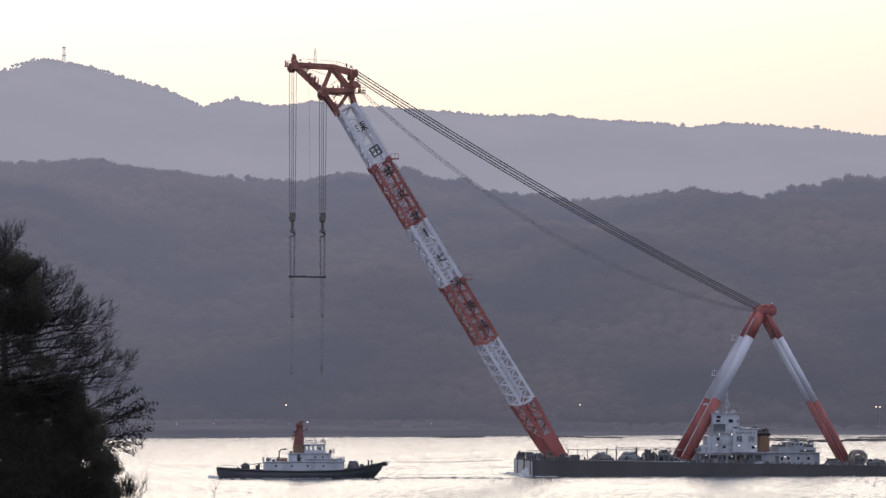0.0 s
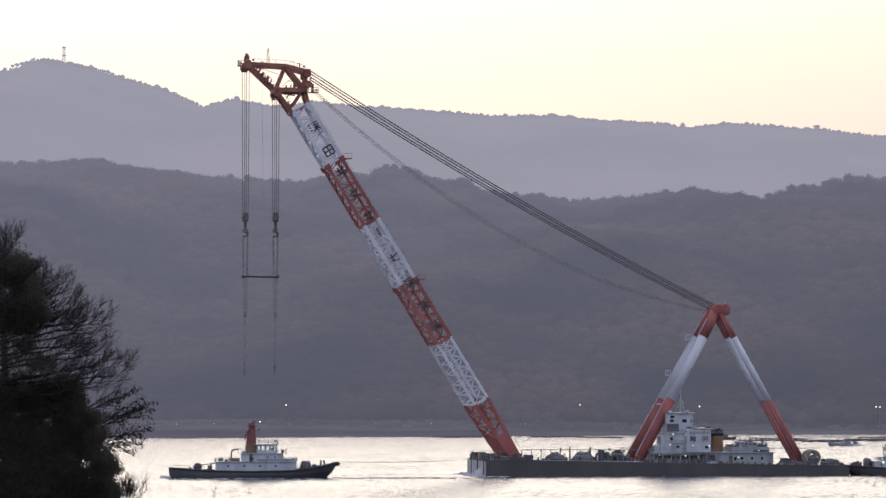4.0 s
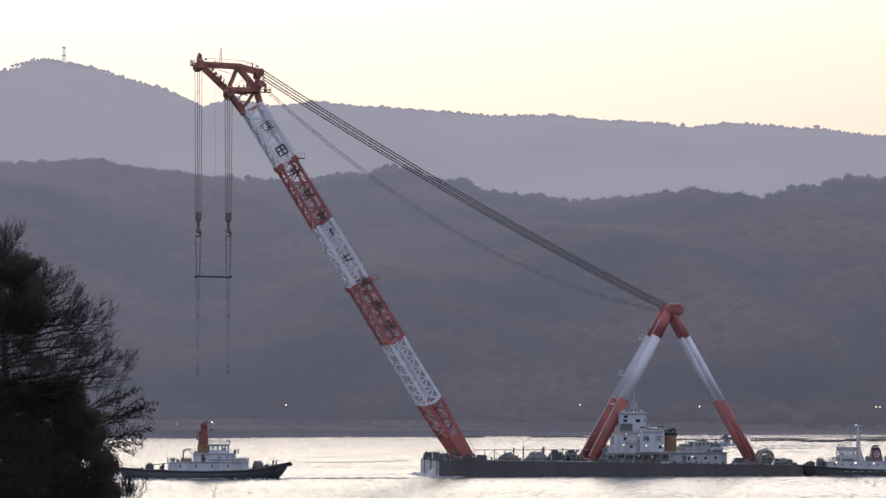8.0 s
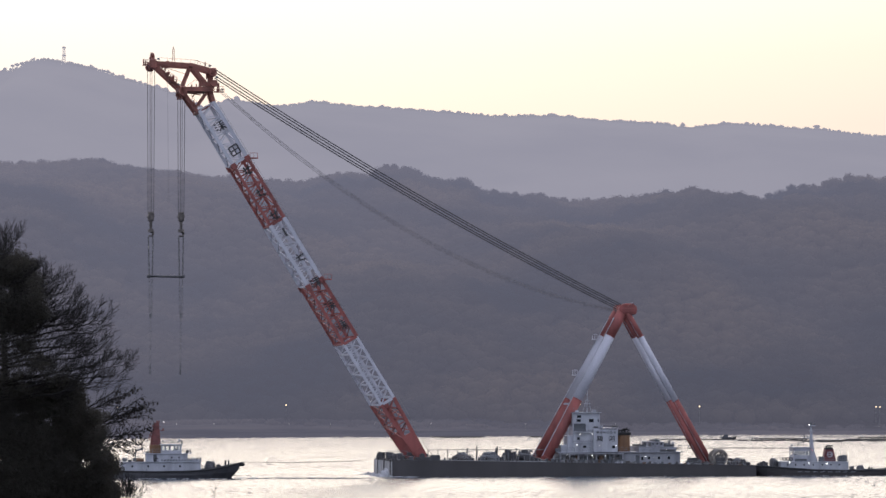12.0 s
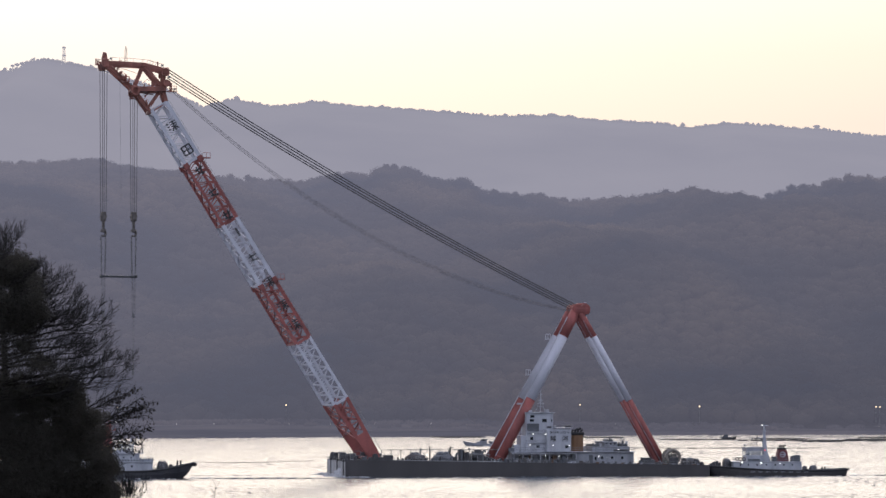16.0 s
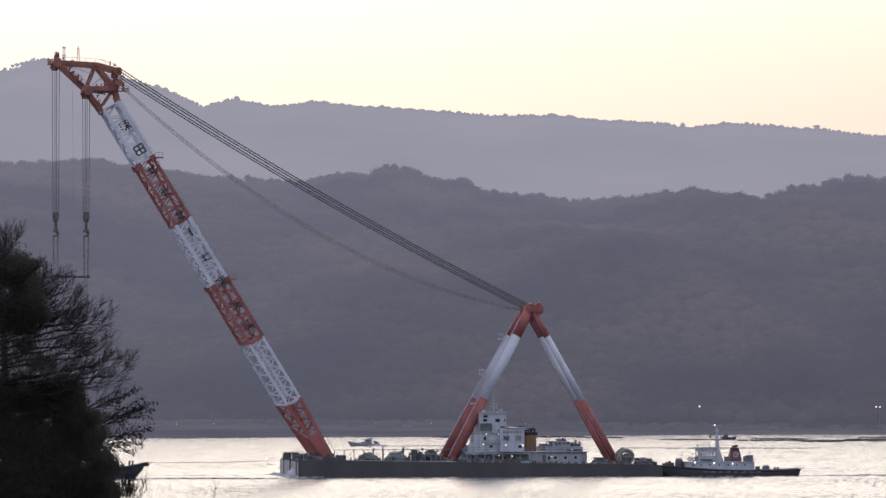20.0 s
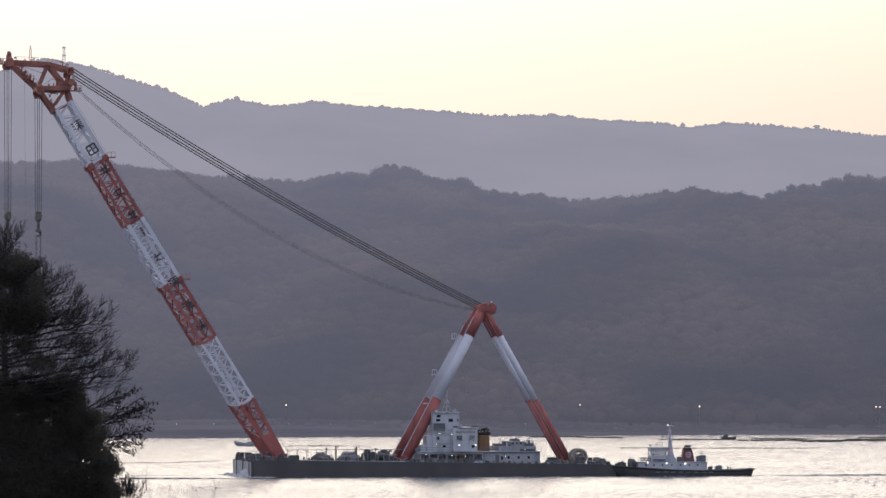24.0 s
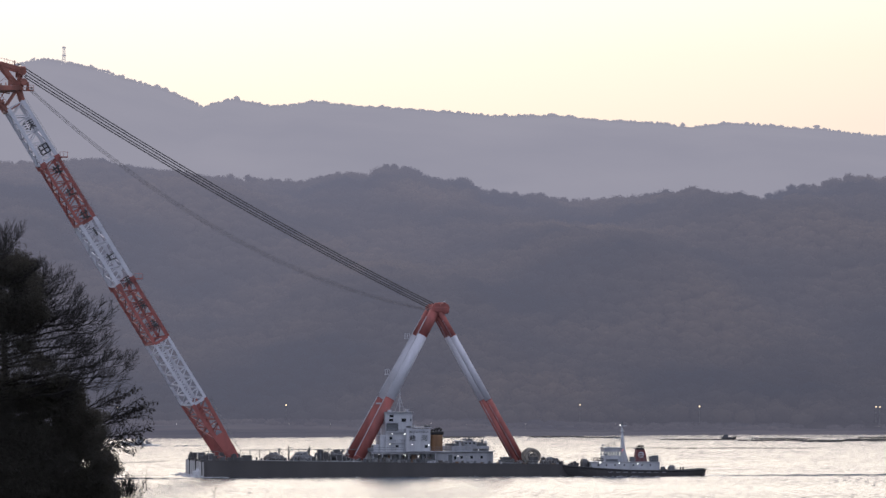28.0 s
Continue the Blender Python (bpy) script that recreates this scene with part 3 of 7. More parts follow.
def crane_hull():
    bm = B()
    xs = [0.0, 0.6, 3, 20, 40, 60, 74, LONG]
    rows = []
    for x in xs:
        top, inset = deck_z(x), (0.5 if x == 0 else 0.0)
        rows.append([bm.verts.new(p) for p in ((x, -HALF + inset, top), (x, -HALF + inset, -0.6), (x, HALF - inset, -0.6), (x, HALF - inset, top))])
    for a, b in zip(rows, rows[1:]):
        for i in range(4):
            j = (i + 1) % 4
            bm.faces.new((a[i], a[j], b[j], b[i]))
    bm.faces.new(rows[0][::-1])
    bm.faces.new(rows[-1])
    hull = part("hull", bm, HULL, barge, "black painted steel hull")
    # deck plating
    bm = B()
    box(bm, 0.4, LONG - 0.4, -HALF + 0.4, HALF - 0.4, 0, 0.02)
    for v in bm.verts:
        v.co.z += deck_z(v.co.x) + 0.004
    part("deck_plating", bm, DECK, barge)
    # pale scuffed bow plate with rubber fenders
    part("bow_plate", one(box, -0.10, -0.004, -HALF + 0.7, HALF - 0.7, 0.15, 3.25, 0.02), BOWGREY, hull, "scuffed pale grey bow plate")
    for y, w in ((-13.5, 0.14), (-3.0, 0.16), (8.0, 0.14)):
        bm = B()
        tube(bm, [(-0.14, y, 0.3), (-0.16, y + 0.1, 1.8), (-0.14, y, 3.6)], w, 10)
        part("bow_fender", bm, RUBBER, hull, "black rubber fender")
    for k, (y, w, h) in enumerate(((-15, 0.7, 0.5), (-11.5, 1.2, 0.35), (-7.5, 0.6, 0.6), (-1.0, 1.4, 0.3), (4.5, 0.8, 0.55), (11.0, 1.0, 0.4))):
        part("bow_fairlead", one(box, -0.05, 0.6, y, y + w, 3.38, 3.4 + h, 0.06), DARKGEAR, hull)
    # bulwark lip along the near edge
    bm = B()
    box(bm, 0.5, LONG - 0.5, -HALF, -HALF + 0.18, -0.05, 0.28)
    for v in bm.verts:
        v.co.z += deck_z(v.co.x)
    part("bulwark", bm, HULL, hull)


# boom: foot and top of the centre line, bands of colour by fraction of its length
FOOT, TOP = Vector((6.9, 0, 4.3)), Vector((-38.7, 0, 79.1))
AXIS = (TOP - FOOT).normalized()
FRONT = Vector((-AXIS.z, 0, AXIS.x))            # towards the bow side of the boom
BANDS = [(0.0, 0.157, RED, 5, "red"), (0.157, 0.331, WHITE, 6, "white"), (0.331, 0.498, RED, 5, "red"),
         (0.498, 0.670, WHITE, 5, "white"), (0.670, 0.844, RED, 5, "red"), (0.844, 1.0, WHITE, 4, "white")]


def boom_point(f, front, side):
    """A point of the boom: f along it, front/side in -1..1 of its depth and width."""
    depth, half = 1.5 + 0.25 * f, 10.6 - 6.2 * f
    if f < 0.05:
        depth *= 0.55 + 9 * f
    return FOOT + (TOP - FOOT) * f + FRONT * (depth * front) + Vector((0, half * side, 0))


def crane_boom():
    for i, (f0, f1, mat, n, tone) in enumerate(BANDS):
        bm = B()
        for s in (-1, 1):
            beam(bm, boom_point(f0, 1, s), boom_point(f0, -1, s), 0.55)
            beam(bm, boom_point(f0, s, -1), boom_point(f0, s, 1), 0.45)
        sec = part("boom_section", bm, mat, barge, tone + " painted lattice boom section")
        chord = (0.75, 0.60, 0.62, 0.80, 0.58, 0.72)[i]
        for fr in (1, -1):
            for s in (-1, 1):
                part("chord", one(beam, boom_point(f0, fr, s), boom_point(f1, fr, s), chord * 0.8, chord), mat, sec)
        for k in range(n):
            a, b = f0 + (f1 - f0) * k / n, f0 + (f1 - f0) * (k + 1) / n
            mid = (a + b) / 2
            for s in (-1, 1):
                # side trusses: one strut and a V of braces
                part("strut", one(beam, boom_point(b, 1, s), boom_point(b, -1, s), 0.26), mat, sec)
                if i < 2:
                    part("brace", one(beam, boom_point(a, -1, s), boom_point(b, 1, s), 0.22), mat, sec)
                    part("brace", one(beam, boom_point(a, 1, s), boom_point(b, -1, s), 0.22), mat, sec)
                else:
                    part("brace", one(beam, boom_point(a, -1, s), boom_point(mid, 1, s), 0.22), mat, sec)
                    part("brace", one(beam, boom_point(mid, 1, s), boom_point(b, -1, s), 0.22), mat, sec)
            for fr in (1, -1):
                if i == 0 and k < 2:
                    continue
                part("cross_strut", one(beam, boom_point(b, fr, -1), boom_point(b, fr, 1), 0.3), mat, sec)
                if i != 1 or k % 2 == 0:
                    part("cross_brace", one(beam, boom_point(a, fr, -1 if k % 2 else 1), boom_point(b, fr, 1 if k % 2 else -1), 0.2), mat, sec)
                if fr == 1 and i != 1:
                    part("cross_brace", one(beam, boom_point(a, fr, 1 if k % 2 else -1), boom_point(b, fr, -1 if k % 2 else 1), 0.22), mat, sec)
        # walkway with rail along the rear chord
        if i in (2, 3, 4, 5):
            bm = B()
            for s in (-1,):
                off = -FRONT * 0.4 + Vector((0, -0.2, 0))
                beam(bm, boom_point(f0, -1, s) + off, boom_point(f1, -1, s) + off, 0.4, 0.1)
            part("walkway", bm, mat, sec)
            bm = B()
            tube(bm, [boom_point(f0, -1, -1) - FRONT * 0.8, boom_point(f1, -1, -1) - FRONT * 0.8], 0.025, 5)
            for k in range(9):
                p = boom_point(f0 + (f1 - f0) * k / 8, -1, -1)
                tube(bm, [p - FRONT * 0.4, p - FRONT * 0.8], 0.025, 4)
            part("handrail", bm, STEEL, sec)
        if i == 0:
            # solid plated legs at the foot
            for s in (-1, 1):
                bm = B()
                beam(bm, boom_point(0.0, 0, s) - AXIS * 0.6, boom_point(0.02, 0, s), 1.3, 1.9)
                rows = []
                for f in (0.0, 0.02, 0.04, 0.064):
                    g = 0.7 + 4.7 * f
                    rows.append([bm.verts.new(boom_point(f, fr * g, s) + Vector((0, dy, 0))) for fr, dy in ((-1, -0.42), (1, -0.42), (1, 0.42), (-1, 0.42))])
                for a, b in zip(rows, rows[1:]):
                    for k in range(4):
                        bm.faces.new((a[k], a[(k + 1) % 4], b[(k + 1) % 4], b[k]))
                bm.faces.new(rows[0][::-1])
                bm.faces.new(rows[-1])
                part("foot_plate", bm, mat, sec)
            bm = B()
            for k in range(16):
                p = boom_point(0.01 + k * 0.009, -1, -1) - FRONT * 0.9
                tube(bm, [p + Vector((0, -0.4, 0)), p + Vector((0, 0.4, 0))], 0.05, 4)
            tube(bm, [boom_point(0.01, -1, -1) - FRONT * 0.9 + Vector((0, -0.4, 0)), boom_point(0.15, -1, -1) - FRONT * 0.9 + Vector((0, -0.4, 0))], 0.05, 5)
            part("ladder", bm, STEEL, sec)
        if i in (2, 4):
            # joint plates where the bands meet
            for s in (-1, 1):
                for fr in (1, -1):
                    p, q = boom_point(f1 - 0.012, fr, s), boom_point(f1 + 0.002, fr, s)
                    part("joint_plate", one(beam, p, q, 1.0, 1.15), mat, sec)
            p = boom_point(f1 - 0.004, -1, -1)
            part("landing", one(box, p.x + 0.3, p.x + 2.2, p.y - 0.8, p.y + 0.8, p.z - 0.1, p.z + 0.12), mat, sec)
            bm = B()
            for dx in (0.5, 1.3, 2.1):
                tube(bm, [p + Vector((dx, -0.8, 0.1)), p + Vector((dx, -0.8, 1.1))], 0.04, 4)
            tube(bm, [p + Vector((0.5, -0.8, 1.1)), p + Vector((2.1, -0.8, 1.1))], 0.04, 4)
            part("landing_rail", bm, mat, sec)
    # open frames with black marks on the near side, in place of the lettering
    marks = [(0.941, 11), (0.873, 7), (0.814, 5), (0.751, 3), (0.686, 4), (0.639, 1), (0.566, 3), (0.495, 9), (0.429, 10), (0.373, 8)]
    rng = random.Random(4)
    for f, count in marks:
        c = boom_point(f, -0.12, -1) + Vector((0, -0.55, 0))
        r, u = -FRONT, AXIS
        bm = B()
        k = 1.05 if 0.331 < f < 0.498 or 0.670 < f < 0.844 else 1.25
        for t in (-1, -0.5, 0, 0.5, 1):
            beam(bm, c + u * (k * t) - r * k, c + u * (k * t) + r * k, 0.06)
        for t in (-1, 1):
            beam(bm, c + r * (k * t) - u * k, c + r * (k * t) + u * k, 0.06)
        red = 0.331 < f < 0.498 or 0.670 < f < 0.844
        plate = part("sign_frame", bm, RED if red else WHITE, barge, "open painted frame with black lettering marks")
        bm = B()
        strokes = []
        if count == 1:
            strokes = [(0, -0.85, 0, 0.85, 0.4)]
        elif count == 7:
            strokes = [(-0.85, -0.85, -0.85, 0.85, 0.3), (0.85, -0.85, 0.85, 0.85, 0.3), (0, -0.85, 0, 0.85, 0.25)] + [(-0.85, y, 0.85, y, 0.27) for y in (-0.85, 0, 0.85)]
        elif count <= 5:
            strokes = [(-0.8, 0.3, 0.8, 0.45, 0.3), (-0.35, 0.9, -0.3, -0.5, 0.28), (0.45, 0.9, 0.1, -0.95, 0.3)][:max(2, count - 1)] + [(-0.7, -0.3, 0.75, -0.7, 0.28)]
        else:
            strokes = [(-0.95, 0.75 - 0.55 * k, -0.55, 0.6 - 0.5 * k, 0.24) for k in range(3)]
            strokes += [(-0.3, 0.8 - 0.42 * k, 0.95, 0.8 - 0.42 * k + rng.uniform(-0.1, 0.1), 0.19) for k in range(4)]
            strokes += [(0.3, 0.95, 0.3, -0.95, 0.22), (0.25, -0.1, -0.4, -0.9, 0.2), (0.35, -0.1, 0.95, -0.9, 0.2)]
        if f == 0.373:
            edge = B()
            for a, b in (((-1.3, -1.3), (1.3, -1.3)), ((1.3, -1.3), (1.3, 1.3)), ((1.3, 1.3), (-1.3, 1.3)), ((-1.3, 1.3), (-1.3, -1.3))):
                beam(edge, c + r * a[0] + u * a[1] + Vector((0, -0.02, 0)), c + r * b[0] + u * b[1] + Vector((0, -0.02, 0)), 0.06)
            part("plate_border", edge, GEAR, plate, "thin grey border")
        for x0, y0, x1, y1, w in [tuple(1.15 * q for q in st) for st in strokes]:
            p, q = c + r * x0 + u * y0 + Vector((0, -0.03, 0)), c + r * x1 + u * y1 + Vector((0, -0.03, 0))
            d = (q - p).normalized()
            side = d.cross(Vector((0, 1, 0))) * (w / 2)
            a = [bm.verts.new(v) for v in (p - side, q - side, q + side, p + side)]
            b = [bm.verts.new(v + Vector((0, 0.02, 0))) for v in (p - side, q - side, q + side, p + side)]
            bm.faces.new(a)
            bm.faces.new(b[::-1])
            for k in range(4):
                bm.faces.new((a[k], a[(k + 1) % 4], b[(k + 1) % 4], b[k]))
        part("lettering_mark", bm, BLACK, plate, "black painted marks")


def boom_head():
    T, M, R = (-50.0, 88.4), (-41.8, 88.0), (-37.2, 86.8)
    J1, J2, J3, J4, V = (-43.9, 82.7), (-37.8, 83.1), (-40.5, 78.0), (-36.9, 80.0), (-40.3, 79.4)
    head = part("boom_head", one(box, J1[0] - 0.7, J2[0] + 0.7, -4.0, 4.0, 82.3, 83.3, 0.05), REDHEAD, barge, "dark red steel boom head frame")
    for y in (-3.0, 3.0):
        def P(p, k=1.0):
            return (p[0], y * k, p[1])
        for a, b, w, h in ((T, M, 0.7, 0.85), (M, R, 0.7, 0.9), (T, J1, 0.6, 0.72), (J1, J3, 0.6, 0.8), (M, J1, 0.5, 0.6), (M, J2, 0.6, 0.72), (J2, J4, 0.6, 0.75), (J3, J4, 0.4, 0.5), (J1, J2, 0.6, 0.7), (J2, V, 0.5, 0.55), (R, J2, 0.6, 0.65)):
            part("head_beam", one(beam, P(a), P(b), w, h), REDHEAD, head)
        for a, b in (((-46.6, 88.9), (-47.6, 86.3)), ((-46.9, 88.9), (-48.2, 86.9)), (J1, (-39.3, 82.0)), ((-41.2, 81.6), (-39.4, 83.0))):
            part("head_brace", one(beam, P(a), P(b), 0.22), REDHEAD, head)
    for p in (T, M, R, J1, J2, J3, (-46.0, 85.0)):
        part("head_cross_beam", one(beam, (p[0], -4.2, p[1]), (p[0], 4.2, p[1]), 0.7), REDHEAD, head)
    # sheave blocks, gear and platforms
    for y in (-4.6, 4.6):
        part("sheave_block", one(box, -50.8, -49.4, y - 0.8, y + 0.8, 87.1, 89.1, 0.25), REDHEAD, head)
        for x, z, r in ((-50.2, 88.0, 0.9), (-43.7, 82.2, 0.85), (-37.2, 86.2, 0.75), (-37.0, 84.0, 0.75)):
            bm = B()
            tube(bm, [(x, y - 0.7, z), (x, y + 0.7, z)], r, 18)
            part("sheave", bm, REDHEAD, head)
        part("guide_block", one(box, -44.4, -43.1, y - 0.7, y + 0.7, 81.5, 83.4, 0.2), REDHEAD, head)
        part("rear_block", one(box, -38.0, -36.6, y - 0.7, y + 0.7, 85.6, 87.3, 0.2), REDHEAD, head)
    bm = B()
    lump(bm, -50.6, -49.4, -1.6, 1.6, 88.9, 90.7, 2, 0.3)
    part("top_cowl", bm, REDHEAD, head)
    for x0, x1, z in ((-52.2, -50.6, 87.8), (-37.0, -34.9, 82.2), (-46.3, -45.0, 84.2), (-44.9, -43.9, 80.6)):
        plat = part("platform", one(box, x0, x1, -4.5, -2.2, z, z + 0.14), REDHEAD, head)
        bm = B()
        for x in (x0, (x0 + x1) / 2, x1):
            tube(bm, [(x, -4.5, z), (x, -4.5, z + 1.15)], 0.05, 4)
        for h in (0.6, 1.15):
            tube(bm, [(x0, -4.5, z + h), (x1, -4.5, z + h)], 0.05, 4)
        part("platform_rail", bm, REDHEAD, plat)
    for x, z, w, h in ((-36.0, 83.2, 0.5, 1.0), (-46.0, 84.6, 0.6, 0.8), (-39.9, 83.3, 0.5, 1.3), (-52.0, 87.9, 0.22, 1.3), (-51.6, 87.9, 0.3, 1.0), (-38.8, 87.8, 0.2, 0.9), (-36.0, 82.4, 0.6, 0.7), (-45.6, 85.0, 0.4, 0.9)):
        part("head_fitting", one(box, x - w / 2, x + w / 2, -3.0, -2.0, z, z + h, 0.04), REDHEAD, head)
    rng = random.Random(9)
    for k in range(14):
        a, b = ((T, J1), (J1, J2), (J1, J3))[k % 3]
        f = rng.uniform(0.15, 0.9)
        x, z, w, h = a[0] + (b[0] - a[0]) * f, a[1] + (b[1] - a[1]) * f + 0.45, rng.uniform(0.2, 0.6), rng.uniform(0.3, 0.9)
        part("head_gear", one(box, x - w / 2, x + w / 2, -3.9, -3.2, z, z + h, 0.03), REDHEAD, head)
    for a, b in (((-48.4, 88.2), (-42.2, 87.0)), ((-48.0, 87.6), (-42.6, 85.9)), ((-41.0, 84.6), (-38.4, 84.9)), ((-43.0, 79.0), (-41.0, 81.8)), ((-42.6, 83.6), (-40.6, 85.2))):
        part("head_wire", one(tube, [(a[0], -3.4, a[1]), (b[0], -3.4, b[1])], 0.05, 5), REDHEAD, head)
    for a, b, off in ((T, J1, 0.55), (J1, J3, 0.55), (J2, J4, -0.6), (M, R, 0.6)):
        d = Vector((b[0] - a[0], 0, b[1] - a[1])).normalized()
        up = Vector((-d.z, 0, d.x)) * (off if d.x * off > 0 or off < 0 else -off)
        p, q = Vector((a[0], -3.3, a[1])) + up, Vector((b[0], -3.3, b[1])) + up
        bm = B()
        tube(bm, [p + d * 0.6 + up * 0.9, q - d * 0.6 + up * 0.9], 0.03, 4)
        for k in range(7):
            c = p.lerp(q, 0.12 + 0.76 * k / 6)
            tube(bm, [c - up * 0.4, c + up * 0.9], 0.03, 4)
        part("head_walk_rail", bm, REDHEAD, head)
    for x, z in ((-48.9, 89.0), (-44.6, 83.6), (-37.9, 87.6), (-36.4, 85.2), (-35.2, 82.6)):
        part("floodlight", one(box, x - 0.22, x + 0.22, -3.9, -3.5, z, z + 0.42, 0.06), STEEL, head, "small floodlight")
    # lattice lamp mast and the rail rope above the head
    bm = B()
    for dx in (-0.3, 0.3):
        tube(bm, [(-45.4 + dx, 0, 88.0), (-45.4 + dx * 0.5, 0, 91.7)], 0.06, 5)
    for k in range(8):
        tube(bm, [(-45.66, 0, 88.7 + k * 0.4), (-45.14, 0, 88.7 + k * 0.4)], 0.035, 4)
    mast = part("head_mast", bm, REDHEAD, head, "thin red ladder mast")
    part("mast_lamp", one(tube, [(-45.4, 0, 91.7), (-45.4, 0, 92.1)], 0.1, 6), REDHEAD, mast)
    bm = B()
    tube(bm, [(-48.6, -3, 89.5), (-44, -3, 89.3), (-40.5, -3, 89.0), (-39, -3, 88.4)], 0.035, 4)
    for x, z in ((-48.6, 88.7), (-46.9, 88.6), (-44, 88.2), (-42, 88.0)):
        tube(bm, [(x, -3, z - 0.2), (x, -3, 89.5 + (x + 48.6) * -0.05)], 0.03, 4)
    part("head_rail", bm, REDHEAD, head)


def rope(name, p, q, sag, r, mat, parent, n=24, seg=5, label=""):
    pts = []
    for i in range(n + 1):
        f = i / n
        a = lerp(p, q, f)
        pts.append((a[0], a[1], a[2] - 4 * sag * f * (1 - f)))
    return part(name, one(tube, pts, r, seg), mat, parent, label)


def crane_ropes():
    for k, (y, dz, dx) in enumerate(((-1.2, 0.1, 0), (-0.4, -0.48, 0.1), (0.4, -1.06, 0), (1.2, -1.62, 0.1))):
        rope("luffing_rope", (-36.6 + dx, y, 87.2 + dz), (51.9 + dx, y, 36.9 + dz * 0.75), 1.65, 0.12, ROPE, barge, label="dark steel luffing rope")
    for k, (y, sag) in enumerate(((-1.6, 7.8), (-0.4, 7.95), (1.4, 8.05))):
        rope("slack_rope", (-35.9, y, 83.4 - 0.14 * k), (51.2, y * 0.8, 35.7 - 0.12 * k), sag, 0.05, ROPETHIN, barge, n=32, label="slack sagging pale wire rope")
    for col, (cx, top) in enumerate(((-50.2, 87.8), (-43.7, 81.6))):
        for s in (-1, 1):
            y = 0.9 * s
            for dx in ((-0.83, 0.13) if s < 0 else (-0.13, 0.83)):
                part("hoist_rope", one(tube, [(cx + dx, y, top), (cx + dx * 0.8, y, 56.2)], 0.06, 5), ROPE, barge)
            block = part("hook_block", one(box, cx - 0.55, cx + 0.55, y - 0.5, y + 0.5, 54.6, 56.6, 0.18), HOOKPAINT, barge, "worn ochre-grey steel hook block")
            bm = B()
            tube(bm, [(cx, y - 0.62, 55.6), (cx, y + 0.62, 55.6)], 0.68, 16)
            part("sheave", bm, HOOKPAINT, block)
            part("shank", one(tube, [(cx, y, 54.7), (cx, y, 52.6)], 0.28, 8, 0.2), HOOKPAINT, block)
            bm = B()
            pts = [(cx + 0.5 * math.sin(a), y, 51.9 + 0.5 * math.cos(a)) for a in [radians(v) for v in range(-10, 250, 20)]]
            tube(bm, pts, 0.24, 8, 0.12)
            part("hook", bm, HOOKPAINT, block)
            part("hook_collar", one(tube, [(cx, y, 52.9), (cx, y, 52.3)], 0.5, 10, 0.6), HOOKPAINT, block)
            for dx in (-0.35, 0.35):
                part("sling", one(tube, [(cx + dx * 1.4, y, 51.4), (cx + dx, y, 43.0)], 0.085, 5), SLING, barge)
                part("lower_sling", one(tube, [(cx + dx * 0.8, y, 42.6), (cx + dx * 0.6, y, 34.6)], 0.045, 5), SLING, barge)
            part("shackle", one(box, cx - 0.24, cx + 0.24, y - 0.25, y + 0.25, 34.0, 34.9, 0.08), SLING, barge)
            part("tail_rope", one(tube, [(cx, y, 34.0), (cx - 0.1, y, 21.8)], 0.035, 5), SLING, barge)
            part("tail_weight", one(tube, [(cx - 0.1, y, 24.0), (cx - 0.1, y, 21.6)], 0.13, 6), SLING, barge)
    for y in (-0.9, 0.9):
        bar = part("spreader_bar", one(tube, [(-50.9, y, 42.85), (-43.0, y, 42.7)], 0.22, 10), DARKGEAR, barge, "dark steel spreader bar")
        for x in (-50.6, -43.3):
            part("bar_collar", one(tube, [(x - 0.3, y, 42.85), (x + 0.3, y, 42.85)], 0.34, 10), DARKGEAR, bar)
    part("guide_wire", one(tube, [(-46.9, -3, 84.5), (-46.6, -3, 58.0)], 0.02, 4), SLING, barge)


